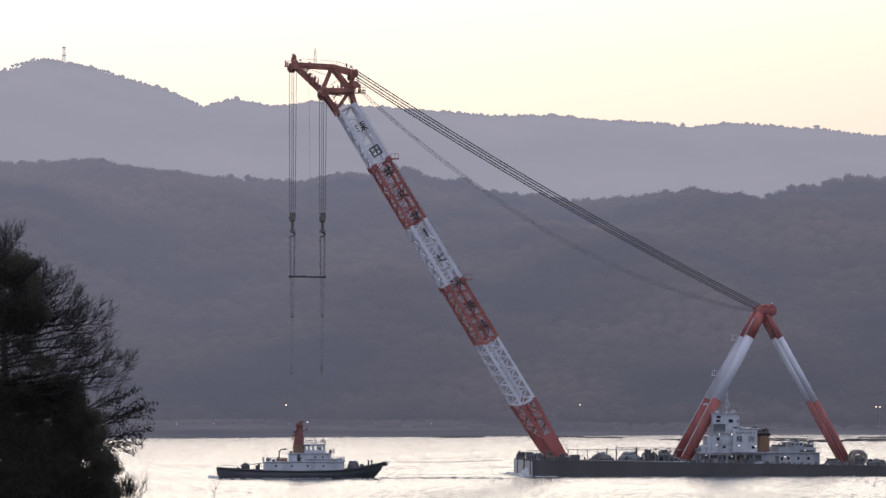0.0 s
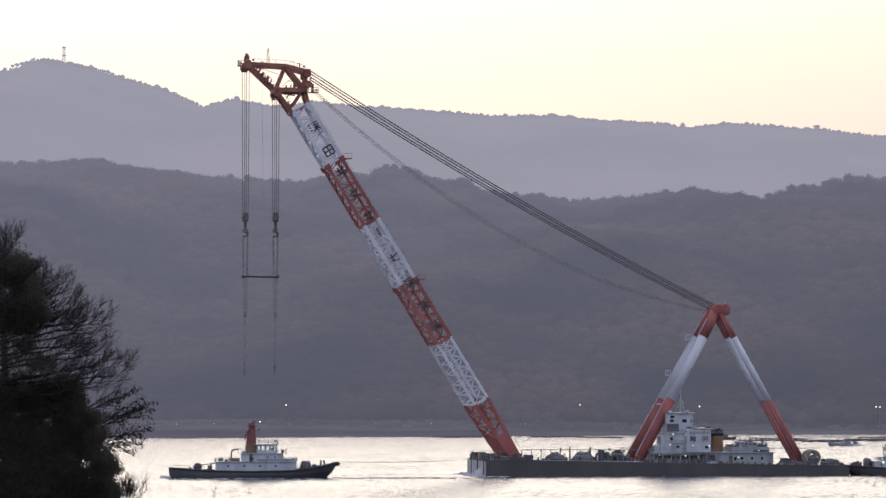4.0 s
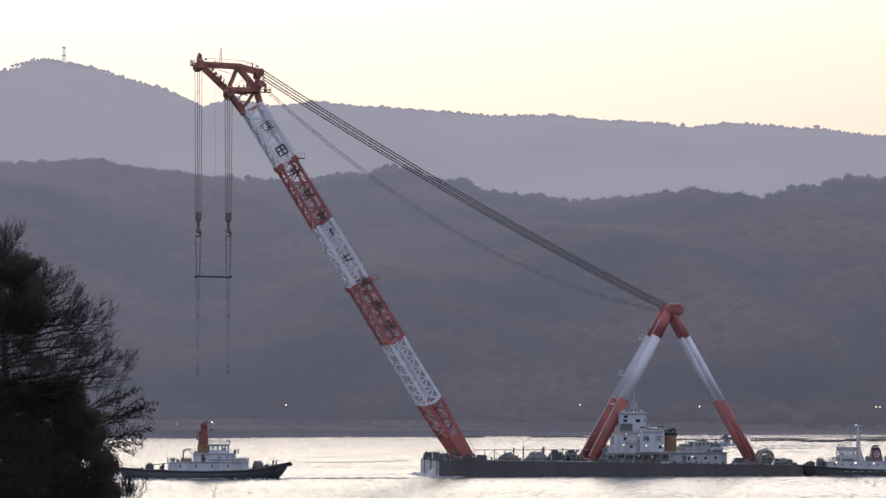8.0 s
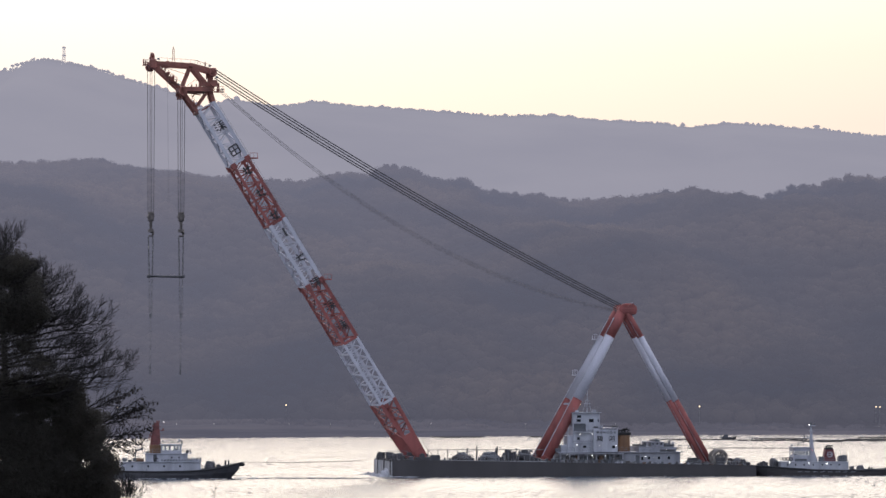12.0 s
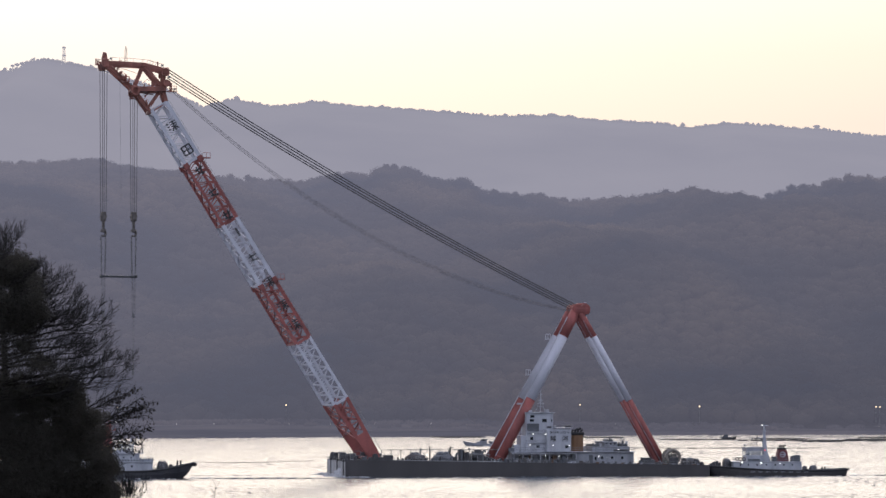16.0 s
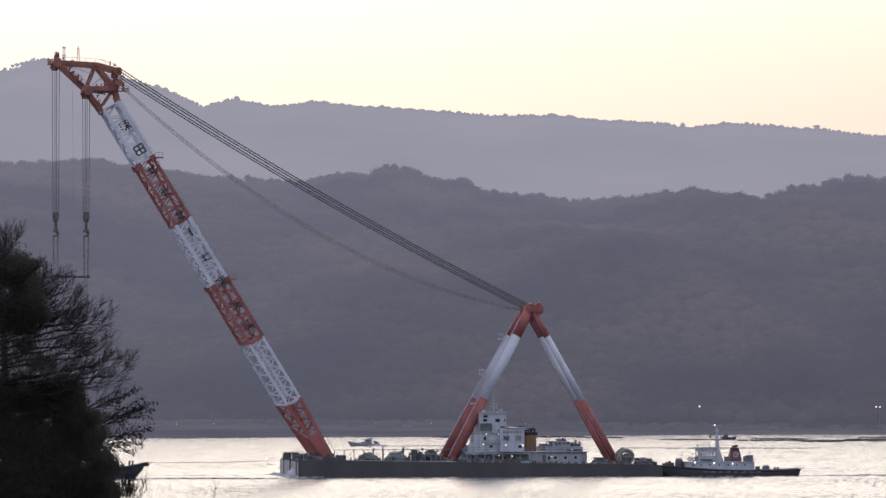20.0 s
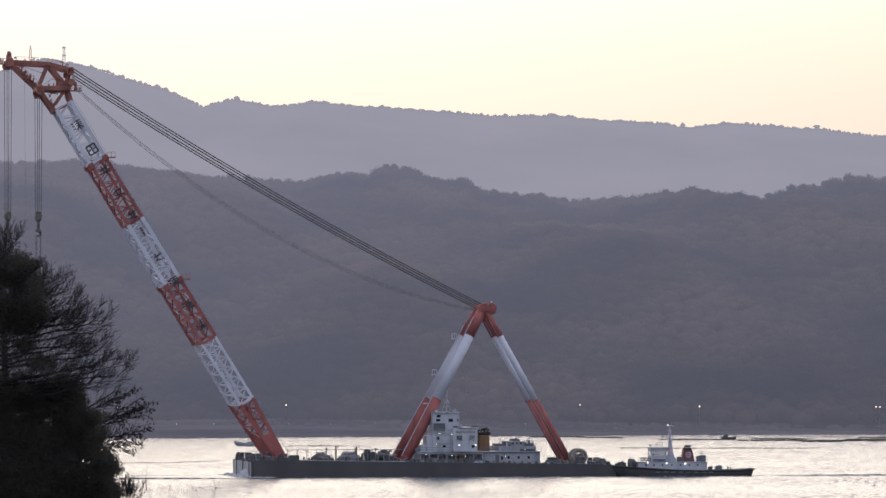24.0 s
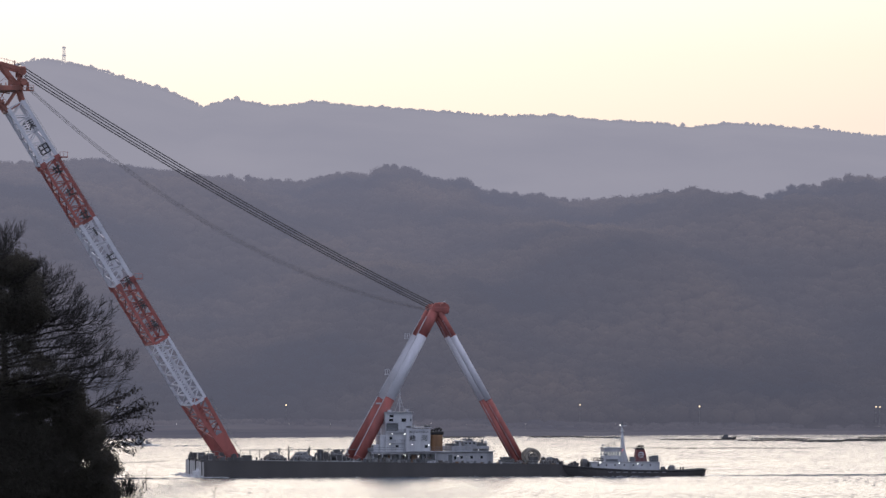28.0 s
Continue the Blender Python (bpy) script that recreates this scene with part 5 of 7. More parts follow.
def crane_deck():
    # bollards and capstans at the bow
    for x, y, r, h in ((1.0, -12, 0.6, 1.1), (2.4, -13.5, 0.45, 0.9), (1.0, 8, 0.6, 1.3), (1.4, 12.5, 0.6, 1.2), (3.2, 2, 0.5, 1.0), (2.0, -4, 0.55, 1.2)):
        z = deck_z(x)
        b = part("bollard", one(tube, [(x, y, z), (x, y, z + h)], r * 0.75, 12), DARKGEAR, barge, "dark steel bollard")
        part("bollard_cap", one(tube, [(x, y, z + h), (x, y, z + h + 0.25)], r, 12, r * 0.8), DARKGEAR, b)
    part("bow_locker", one(box, 3.9, 4.9, -13.2, -11.8, 3.3, 4.3, 0.08), GEAR, barge)
    part("bow_locker", one(box, 2.0, 3.4, 9.6, 12, 3.3, 4.9, 0.08), GEAR, barge)
    # hinge pedestals of the boom
    for s in (-1, 1):
        ped = part("boom_pedestal", one(box, 5.6, 8.8, 10.6 * s - 1.5, 10.6 * s + 1.5, 3.2, 4.2, 0.1), DARKGEAR, barge)
        part("hinge_pin", one(tube, [(6.9, 10.6 * s - 1.9, 4.4), (6.9, 10.6 * s + 1.9, 4.4)], 0.55, 14), DARKGEAR, ped)
        part("winch_house", one(box, 8.9, 10.9, 9.5 * s - 1.4, 9.5 * s + 1.4, 3.2, 4.6, 0.1), DARKGEAR, barge)
    # raised pipe truss with posts and stays along the deck
    cat = part("catwalk", one(box, 9.0, 35.0, -4.6, -4.2, 5.52, 5.66), STEEL, barge, "raised steel catwalk")
    for k in range(13):
        x = 9.2 + k * 2.12
        part("catwalk_post", one(tube, [(x, -4.4, deck_z(x)), (x, -4.4, 5.6)], 0.10, 6), STEEL, cat)
        if k < 5:
            part("catwalk_stay", one(tube, [(x + (2.1 if k % 2 else 0), -4.4, 5.5), (x + (0 if k % 2 else 2.1), -4.4, deck_z(x) + 0.2)], 0.045, 5), STEEL, cat)
        if k in (4, 7, 9):
            part("post_cap", one(box, x - 0.2, x + 0.2, -4.6, -4.2, 5.6, 5.95, 0.03), GEAR, cat)
    part("deck_pipe", one(tube, [(11, -13.5, deck_z(11) + 0.25), (34, -13.5, deck_z(34) + 0.25)], 0.12, 6), STEEL, barge)
    rail(barge, [(1.1, 3.0, deck_z(1)), (5.6, 3.0, deck_z(5))], 1.9, bars=2, step=2.2, r=0.06)
    # bow gear: domed capstan, pale control box, chain stopper
    cap = part("capstan", one(tube, [(0.9, 13.6, 3.4), (0.9, 13.6, 4.3), (0.9, 13.6, 4.7)], 0.85, 14, 0.5), DARKGEAR, barge, "domed dark capstan")
    part("capstan_head", one(tube, [(0.9, 13.6, 4.7), (0.9, 13.6, 5.0)], 0.34, 10, 0.2), DARKGEAR, cap)
    ctl = part("control_box", one(box, 2.3, 3.7, -4.6, -3.2, 3.35, 4.95, 0.06), BOWGREY, barge, "pale grey control box")
    part("control_box_door", one(box, 2.5, 3.5, -4.66, -4.6, 3.6, 4.7, 0.02), GEAR, ctl)
    for k in range(16):
        x = 10.6 + k * 1.0
        h = 0.35 + 0.45 * abs(math.sin(k * 2.3))
        if k % 3 == 1:
            part("deck_valve", one(tube, [(x, -13.2, deck_z(x)), (x, -13.2, deck_z(x) + h + 0.3)], 0.14, 8, 0.2), DARKGEAR, barge)
        else:
            part("deck_box", one(box, x, x + 0.35 + 0.3 * (k % 2), -12.6, -11.8, deck_z(x), deck_z(x) + h, 0.05), (GEAR, TARP, DARKGEAR)[k % 3], barge)
    # machinery under covers between boom and A-frame: a broad body, a raised housing and fittings on each
    for k, (x0, x1, h, mat) in enumerate(((13.7, 18.5, 1.5, TARP), (19.4, 24.7, 1.65, CANVAS))):
        z = deck_z(x0)
        bm = B()
        lump(bm, x0, x1, -10.5, -5.5, z - 0.05, z + h, k + 1, 0.16)
        heap = part("covered_machinery", bm, mat, barge, "machinery under a faded canvas cover")
        bm = B()
        lump(bm, x0 + 1.0, x1 - 1.1, -9.6, -6.2, z + 0.6, z + h + 0.45, k + 11, 0.2)
        part("raised_cover", bm, (CANVAS, GEAR)[k], heap)
        for q in range(5):
            x = x0 + 0.5 + q * (x1 - x0 - 0.9) / 4
            part("cover_fitting", one(box, x - 0.16, x + 0.2, -10.9, -10.4, z, z + 0.5 + 0.35 * ((q * 7 + k) % 3), 0.04), (GEAR, DARKGEAR, STEEL)[q % 3], heap)
        part("cover_pipe", one(tube, [(x0 + 0.2, -10.8, z + 0.3), (x0 + 1.6, -10.8, z + 0.9), (x1 - 1.2, -10.8, z + 0.8), (x1 - 0.2, -10.8, z + 0.2)], 0.07, 6), STEEL, heap)
        part("cover_stack", one(tube, [(x1 - 1.4, -8, z + h), (x1 - 1.4, -8, z + h + 0.8)], 0.14, 8), GEAR, heap)
    for x in (18.95, 23.4):
        post = part("deck_post", one(tube, [(x, -9.5, deck_z(x)), (x, -9.5, deck_z(x) + 3.4)], 0.14, 8), DARKGEAR, barge)
        part("post_arm", one(tube, [(x, -9.5, deck_z(x) + 3.0), (x + 0.7, -9.5, deck_z(x) + 3.2)], 0.06, 5), DARKGEAR, post)
    tank = part("upright_tank", one(tube, [(25.8, -9, 2.9), (25.8, -9, 5.1), (25.8, -9, 5.75)], 0.75, 16, 0.68), DARKGEAR, barge, "dark upright tank")
    part("tank_pipe", one(tube, [(25.8, -9.9, 5.4), (26.9, -9.9, 5.4), (26.9, -9.9, 3.0)], 0.12, 6), DARKGEAR, tank)
    part("tank_valve", one(box, 24.7, 25.2, -9.4, -8.8, 4.5, 5.0, 0.06), GEAR, tank)
    part("tank_ladder", one(box, 25.7, 26.0, -9.82, -9.74, 3.0, 5.6), GEAR, tank)
    # pale bed plate of the winches by the A-frame's foot
    part("winch_bed", one(box, 26.6, 33.4, -13.2, -6.5, deck_z(30), deck_z(30) + 0.34, 0.04), BOWGREY, barge, "pale scuffed bed plate")
    winch("winch", 27.9, 31.4, -11.5, -7, 1, barge)
    winch("winch", 27.0, 30.6, 2, 7, 2, barge)
    for k in range(14):
        x = 31.5 + k * 0.55
        h = 0.5 + 0.5 * abs(math.sin(k * 1.9))
        part("deck_box", one(box, x, x + 0.5, -12.2 + (k % 3) * 0.6, -11 + (k % 3) * 0.6, deck_z(x), deck_z(x) + h, 0.04), (GEAR, DARKGEAR, STEEL)[k % 3], barge)
    # uprights and boxes of the winch gear by the A-frame foot
    big = part("winch_motor", one(tube, [(28.0, -10.2, 4.4), (30.4, -10.2, 4.4)], 1.0, 16), DARKGEAR, barge, "bulky dark winch motor")
    part("motor_casing", one(box, 28.5, 29.9, -11.0, -9.4, 4.6, 5.75, 0.15), DARKGEAR, big)
    part("motor_duct", one(tube, [(30.1, -10.4, 4.8), (30.5, -10.4, 5.5), (30.9, -10.4, 5.2)], 0.22, 8), GEAR, big)
    for k, (x, w, h) in enumerate(((27.4, 0.5, 1.6), (28.2, 1.1, 1.9), (29.7, 0.7, 2.3), (30.7, 0.5, 1.6), (31.4, 0.8, 1.1), (24.6, 0.35, 1.8))):
        part("winch_gear", one(box, x, x + w, -10.8 + (k % 2) * 1.4, -9.6 + (k % 2) * 1.4, deck_z(x), deck_z(x) + h, 0.08), (DARKGEAR, GEAR)[k % 2], barge)
        part("gear_post", one(tube, [(x + w * 0.7, -11.4, deck_z(x)), (x + w * 0.7, -11.4, deck_z(x) + h * 0.8)], 0.09, 6), STEEL, barge)
    part("gear_pipe", one(tube, [(27.0, -11.5, deck_z(27) + 1.9), (31.8, -11.5, deck_z(31) + 1.7)], 0.08, 6), STEEL, barge)
    # rope reel at the stern
    reel = part("rope_reel", one(tube, [(72.0, -10.1, 3.95), (72.0, -4.7, 3.95)], 0.2, 10), REEL, barge, "large ochre-grey rope reel")
    bm = B()
    tube(bm, [(72.0, -9.2, 3.95), (72.0, -5.6, 3.95)], 0.62, 20)
    part("rope_coil", bm, DARKGEAR, reel)
    for y in (-9.3, -5.5):
        bm = B()
        ring(bm, (72.0, y, 3.95), 1.42, 0.36, "y", 28, 8)
        part("reel_flange", bm, REEL, reel)
        for k in range(3):
            a = k * math.pi / 3
            part("reel_spoke", one(beam, (72 + 1.3 * math.cos(a), y, 3.95 + 1.3 * math.sin(a)), (72 - 1.3 * math.cos(a), y, 3.95 - 1.3 * math.sin(a)), 0.14), REEL, reel)
    for y in (-9.9, -4.9):
        part("reel_stand", one(box, 71.0, 73.0, y - 0.15, y + 0.15, 2.0, 3.9, 0.04), DARKGEAR, reel)
    for k, (x, w, h) in enumerate(((65.2, 1.6, 1.6), (67.0, 1.2, 1.2), (74.2, 1.8, 1.0), (76.2, 1.2, 1.4), (77.4, 0.9, 0.9), (74.8, 0.8, 1.6))):
        part("stern_gear", one(box, x, x + w, -9 + k * 0.7, -7.4 + k * 0.7, deck_z(x), deck_z(x) + h, 0.1), (GEAR, CANVAS, DARKGEAR)[k % 3], barge)
    locker = part("stern_locker", one(box, 65.0, 66.8, -11.0, -8.6, deck_z(65), deck_z(65) + 1.5, 0.06), DARKGEAR, barge, "dark steel locker")
    part("locker_lid", one(box, 64.9, 66.9, -11.1, -8.5, deck_z(65) + 1.5, deck_z(65) + 1.6), GEAR, locker)
    for k, (x, w, h) in enumerate(((73.6, 1.3, 1.0), (75.0, 1.0, 1.15), (76.1, 1.5, 1.35), (77.3, 1.2, 0.85))):
        bm = B()
        lump(bm, x, x + w, -11.4, -9.6, deck_z(x), deck_z(x) + h, k + 70, 0.25)
        part("covered_crate", bm, (DARKGEAR, TARP)[k % 2], barge)
    rng = random.Random(23)
    for k in range(22):
        x = 64.3 + k * 0.62
        h, w, y = rng.uniform(0.3, 1.1), rng.uniform(0.3, 0.9), rng.uniform(-13.5, -10.5)
        if 70.2 < x < 73.6:
            h *= 0.5
        if k % 4 == 1:
            part("stern_pipe", one(tube, [(x, y, deck_z(x)), (x, y, deck_z(x) + h + 0.4), (x + 0.4, y, deck_z(x) + h + 0.4)], 0.07, 6), STEEL, barge)
        elif k % 4 == 3:
            bm = B()
            lump(bm, x, x + 1.1, y, y + 1.2, deck_z(x), deck_z(x) + h, k + 40, 0.3)
            part("covered_crate", bm, (TARP, CANVAS)[k % 2], barge)
        else:
            part("stern_gear", one(box, x, x + w, y, y + 0.8, deck_z(x), deck_z(x) + h, 0.06), (GEAR, DARKGEAR, TARP, RUST)[rng.randrange(4)], barge)
    bm = B()
    lump(bm, 75.3, 77.2, -8, -5.5, deck_z(75), deck_z(75) + 1.7, 6)
    part("covered_machinery", bm, CANVAS, barge)
    for k in range(3):
        part("bollard", one(tube, [(76 + k * 0.9, -12, 2), (76 + k * 0.9, -12, 2.9)], 0.3, 10), DARKGEAR, barge)
    rail(barge, [(64.2, -14.8, deck_z(64)), (76, -14.8, deck_z(76))], 1.0)


crane_hull()
crane_boom()
boom_head()
crane_ropes()
a_frame()
crane_house()
crane_deck()

# ---------- tugs: x runs from the stern or bow at one end to the other, -y towards the camera ----------
def ship_hull(bm, stations, rail_h=0.12):
    """A hull lofted over stations: x, half beam, sheer height, half beam at the water."""
    rows = []
    for x, hb, z, wb, xw in stations:
        rows.append([bm.verts.new(p) for p in ((x, -hb, z), (x + (xw - x) * 0.35, -(hb + wb) / 2 - 0.1, z * 0.5), (xw, -wb, 0.0), (xw, -wb * 0.8, -0.8),
                                               (xw, wb * 0.8, -0.8), (xw, wb, 0.0), (x + (xw - x) * 0.35, (hb + wb) / 2 + 0.1, z * 0.5), (x, hb, z))])
    for a, b in zip(rows, rows[1:]):
        for i in range(8):
            j = (i + 1) % 8
            bm.faces.new((a[i], a[j], b[j], b[i]))
    bm.faces.new(rows[0][::-1])
    bm.faces.new(rows[-1])


def lead_tug():
    tug = thing("tug_boat", "black and white harbour tug with red stack towing the barge", "tug boat")
    bm = B()
    ship_hull(bm, [(0.0, 2.6, 2.15, 2.0, 0.5), (0.7, 3.7, 2.15, 3.2, 0.9), (3, 4.4, 2.0, 4.2, 3), (9, 4.7, 1.65, 4.6, 9), (18, 4.7, 1.5, 4.6, 18), (26, 4.7, 1.65, 4.3, 26), (30, 4.1, 2.05, 3.2, 29.6), (33.5, 2.8, 2.7, 1.5, 32.4), (35.6, 1.3, 3.15, 0.4, 33.6), (36.3, 0.35, 3.3, 0.15, 34.0)])
    hull = part("hull", bm, TUGHULL, tug, "black painted tug hull")
    part("deck_plating", one(box, 3, 31, -3.9, 3.9, 1.35, 1.52), DECK, tug)
    bm = B()
    pts = [(0.2, -2.7, 2.15), (0.8, -3.75, 2.15), (3, -4.45, 2.0), (9, -4.75, 1.65), (18, -4.75, 1.5), (26, -4.75, 1.65), (30, -4.15, 2.05), (33.5, -2.85, 2.7), (36.3, -0.4, 3.35)]
    tube(bm, pts, 0.2, 6)
    tube(bm, [(x, -y, z) for x, y, z in pts], 0.2, 6)
    part("rubbing_strake", bm, RUBBER, hull)
    bm = B()
    tube(bm, [(36.1, -1.0, 3.05), (36.6, 0, 3.05), (36.1, 1.0, 3.05)], 0.45, 8)
    part("bow_fender", bm, RUBBER, hull)
    low = part("main_house", one(box, 10.2, 27.4, -3.7, 3.7, 1.5, 3.55, 0.12), HOUSEWHITE, tug, "white lower deckhouse")
    part("boat_deck", one(box, 9.9, 27.6, -3.95, 3.95, 3.55, 3.68), HOUSEWHITE, low)
    up = part("upper_house", one(box, 15.6, 24.6, -2.9, 2.9, 3.68, 5.35, 0.1), HOUSEWHITE, tug, "white upper deckhouse")
    part("bridge_deck", one(box, 15.2, 25.4, -3.2, 3.2, 5.35, 5.47), HOUSEWHITE, up)
    wheel = part("wheelhouse", one(box, 18.9, 23.3, -2.3, 2.3, 5.47, 6.1, 0.05), HOUSEWHITE, tug, "white wheelhouse with a band of clear windows")
    part("window_header", one(box, 18.9, 23.3, -2.3, 2.3, 7.0, 7.25, 0.03), HOUSEWHITE, wheel)
    for x, w in ((18.9, 0.3), (19.75, 0.22), (20.75, 0.22), (21.75, 0.22), (22.45, 0.2), (23.05, 0.25)):
        for y in (-2.3, 2.1):
            part("window_pillar", one(box, x, x + w, y, y + 0.2, 6.1, 7.0), HOUSEWHITE, wheel)
    part("helm_console", one(box, 21.9, 22.5, -1.0, 1.0, 6.1, 6.5, 0.04), GEAR, wheel)
    part("wheelhouse_roof", one(box, 18.6, 23.6, -2.6, 2.6, 7.25, 7.4), HOUSEWHITE, wheel)
    for x0, x1 in ((19.2, 19.75), (19.97, 20.75), (20.97, 21.75), (21.97, 22.45), (22.65, 23.05)):
        for y in (-2.2, 2.2):
            g = part("pane", one(box, x0, x1, y - 0.006, y + 0.006, 6.1, 7.0), CLEAR, wheel, "clear glass pane")
            g.visible_shadow = False
    for k in range(4):
        x = 12.5 + k * 3.4
        pane(low, x, x + 0.4, 2.5, 2.9, -3.7, "porthole")
    for x in (21.0, 22.6):
        pane(up, x, x + 0.35, 4.4, 4.75, -2.9, "porthole")
    d = part("door", one(box, 17.2, 17.95, -2.96, -2.88, 3.7, 5.2, 0.02), GEAR, up, "grey door")
    part("door_handle", one(box, 17.8, 17.9, -3.02, -2.96, 4.4, 4.5), STEEL, d)
    rail(up, [(15.3, -3.1, 5.47), (18.8, -3.1, 5.47)], 0.9)
    rail(up, [(23.4, -3.1, 5.47), (25.3, -3.1, 5.47), (25.3, 3.1, 5.47)], 0.9)
    rail(wheel, [(18.7, -2.5, 7.4), (23.5, -2.5, 7.4), (23.5, 2.5, 7.4)], 0.75)
    rail(low, [(24.8, -3.8, 3.68), (27.5, -3.8, 3.68), (27.5, 3.8, 3.68)], 0.9)
    rail(low, [(10.1, -3.8, 3.68), (15.0, -3.8, 3.68)], 0.8)
    # stack with tapering red top
    bm = B()
    box(bm, 16.5, 18.9, -0.9, 0.9, 5.4, 7.3, 0.15)
    st = part("stack", bm, ORANGE, tug, "ochre stack base")
    bm = B()
    vs = []
    for z, x0, x1, w in ((7.3, 16.6, 18.9, 0.85), (9.4, 16.9, 18.7, 0.7), (12.0, 17.45, 18.5, 0.4)):
        vs.append([bm.verts.new(p) for p in ((x0, -w, z), (x1, -w, z), (x1, w, z), (x0, w, z))])
    for a, b in zip(vs, vs[1:]):
        for k in range(4):
            bm.faces.new((a[k], a[(k + 1) % 4], b[(k + 1) % 4], b[k]))
    bm.faces.new(vs[-1])
    part("stack_mast", bm, TUGRED, st, "red tapering stack mast")
    for z, x0, x1 in ((11.2, 17.0, 18.9), (10.3, 18.3, 19.6), (9.0, 16.4, 17.2), (9.7, 16.6, 17.3), (8.3, 16.2, 17.0), (10.4, 16.9, 17.5)):
        part("mast_arm", one(box, x0, x1, -0.9, 0.9, z, z + 0.14), TUGRED, st)
    for x, z in ((17.3, 11.3), (18.1, 12.0), (18.5, 12.0), (19.4, 10.4), (16.8, 9.8), (16.6, 9.1), (16.4, 8.4)):
        part("mast_fitting", one(box, x - 0.15, x + 0.15, -0.3, 0.3, z, z + 0.45, 0.03), TUGRED, st)
    deck_lamp(st, 19.6, -0.5, 12.2, 0.09)
    # wheelhouse roof gear
    for x, h in ((19.3, 1.0), (19.6, 0.7), (20.6, 0.5), (21.2, 1.3), (21.5, 0.9), (22.4, 0.8), (23.0, 1.5), (23.3, 1.0)):
        part("roof_aerial", one(tube, [(x, -1, 7.4), (x, -1, 7.4 + h)], 0.06, 5), STEEL, wheel)
    part("searchlight", one(tube, [(22.6, -1.6, 8.2), (23.1, -1.6, 8.2)], 0.28, 10), HOUSEWHITE, wheel)
    part("radar", one(box, 19.4, 20.6, -0.1, 0.1, 8.0, 8.2), HOUSEWHITE, wheel)
    # writing on the boat deck screen: plain bars
    screen = part("boat_deck_screen", one(box, 18.2, 27.3, -3.88, -3.8, 3.68, 4.3, 0.02), HOUSEWHITE, tug)
    for k in range(13):
        part("lettering_bar", one(box, 18.9 + k * 0.62, 19.25 + k * 0.62, -3.9, -3.88, 3.84, 4.18), GEAR, screen)
    part("life_ring", one(ring, (17.9, -3.05, 4.0), 0.44, 0.11, "y", 18, 8), RUBBER, up)
    for x in (24.6, 25.8):
        part("life_ring", one(ring, (x, -3.9, 4.2), 0.36, 0.1, "y", 16, 6), HOUSEWHITE, low)
    for k, (x, y, z, w, h) in enumerate(((11.9, -3.0, 3.68, 0.7, 0.5), (12.8, -2.6, 3.68, 0.4, 0.9), (25.2, -2.8, 3.68, 0.8, 0.6), (26.4, -2.4, 3.68, 0.5, 0.8), (15.7, -2.7, 5.47, 0.6, 0.5), (24.2, -2.4, 5.47, 0.6, 0.7))):
        part("deck_locker", one(box, x, x + w, y, y + 0.7, z, z + h, 0.05), (GEAR, STEEL, DARKGEAR)[k % 3], tug)
    rail(low, [(10.1, -3.85, 3.68), (10.1, 3.85, 3.68)], 0.8)
    part("stern_rail", one(tube, [(1.0, -3.0, 2.2), (1.0, -3.0, 2.9), (4.4, -4.0, 2.75), (4.4, -4.0, 2.0)], 0.05, 5), STEEL, tug)
    # davit, rescue boat, winches, posts
    dav = part("davit", one(tube, [(13.4, -2.5, 3.6), (13.4, -2.5, 5.8), (13.8, -2.5, 6.2), (15.0, -2.5, 6.4)], 0.17, 8), GEAR, tug)
    part("davit_wire", one(tube, [(14.9, -2.5, 6.35), (14.9, -2.5, 5.2)], 0.04, 4), ROPE, dav)
    part("rescue_raft", one(tube, [(13.6, -2.4, 4.05), (15.2, -2.4, 4.05)], 0.36, 12), ORANGE, tug)
    part("raft_canister", one(tube, [(10.6, -2.8, 4.15), (11.6, -2.8, 4.15)], 0.42, 12), STEEL, tug)
    w = part("tow_winch", one(box, 5.0, 7.6, -1.4, 1.4, 1.4, 2.0, 0.08), DARKGEAR, tug)
    part("winch_drum", one(tube, [(6.2, -1.2, 2.5), (6.2, 1.2, 2.5)], 0.8, 14), DARKGEAR, w)
    part("winch_cheek", one(tube, [(6.2, -1.3, 2.45), (6.2, -1.1, 2.45)], 0.95, 16), DARKGEAR, w)
    for x, h in ((4.6, 1.0), (8.6, 1.5), (9.1, 2.0)):
        part("tow_bitt", one(tube, [(x, -1.0, 1.6), (x, -1.0, 1.9 + h * 0.6)], 0.25, 8), DARKGEAR, tug)
    part("tow_beam", one(tube, [(5.0, -2.4, 2.7), (10.2, -2.4, 3.4)], 0.09, 6), GEAR, tug)
    bm = B()
    lump(bm, 28.2, 30.9, -1.7, 1.7, 1.6, 3.75, 4, 0.1)
    part("covered_winch", bm, DARKGEAR, tug, "bow winch under a dark canvas cover")
    part("windlass", one(tube, [(31.4, -1.2, 2.6), (31.4, 1.2, 2.6)], 0.5, 12), DARKGEAR, tug)
    for x in (32.8, 33.5):
        part("bow_bitt", one(tube, [(x, -0.5, 2.0), (x, -0.5, 3.9)], 0.2, 8), DARKGEAR, tug)
    rail(tug, [(27.6, -3.9, 1.9), (29.8, -3.6, 2.1)], 1.0)
    tug.scale = (0.962, 0.962, 0.962)
    return tug


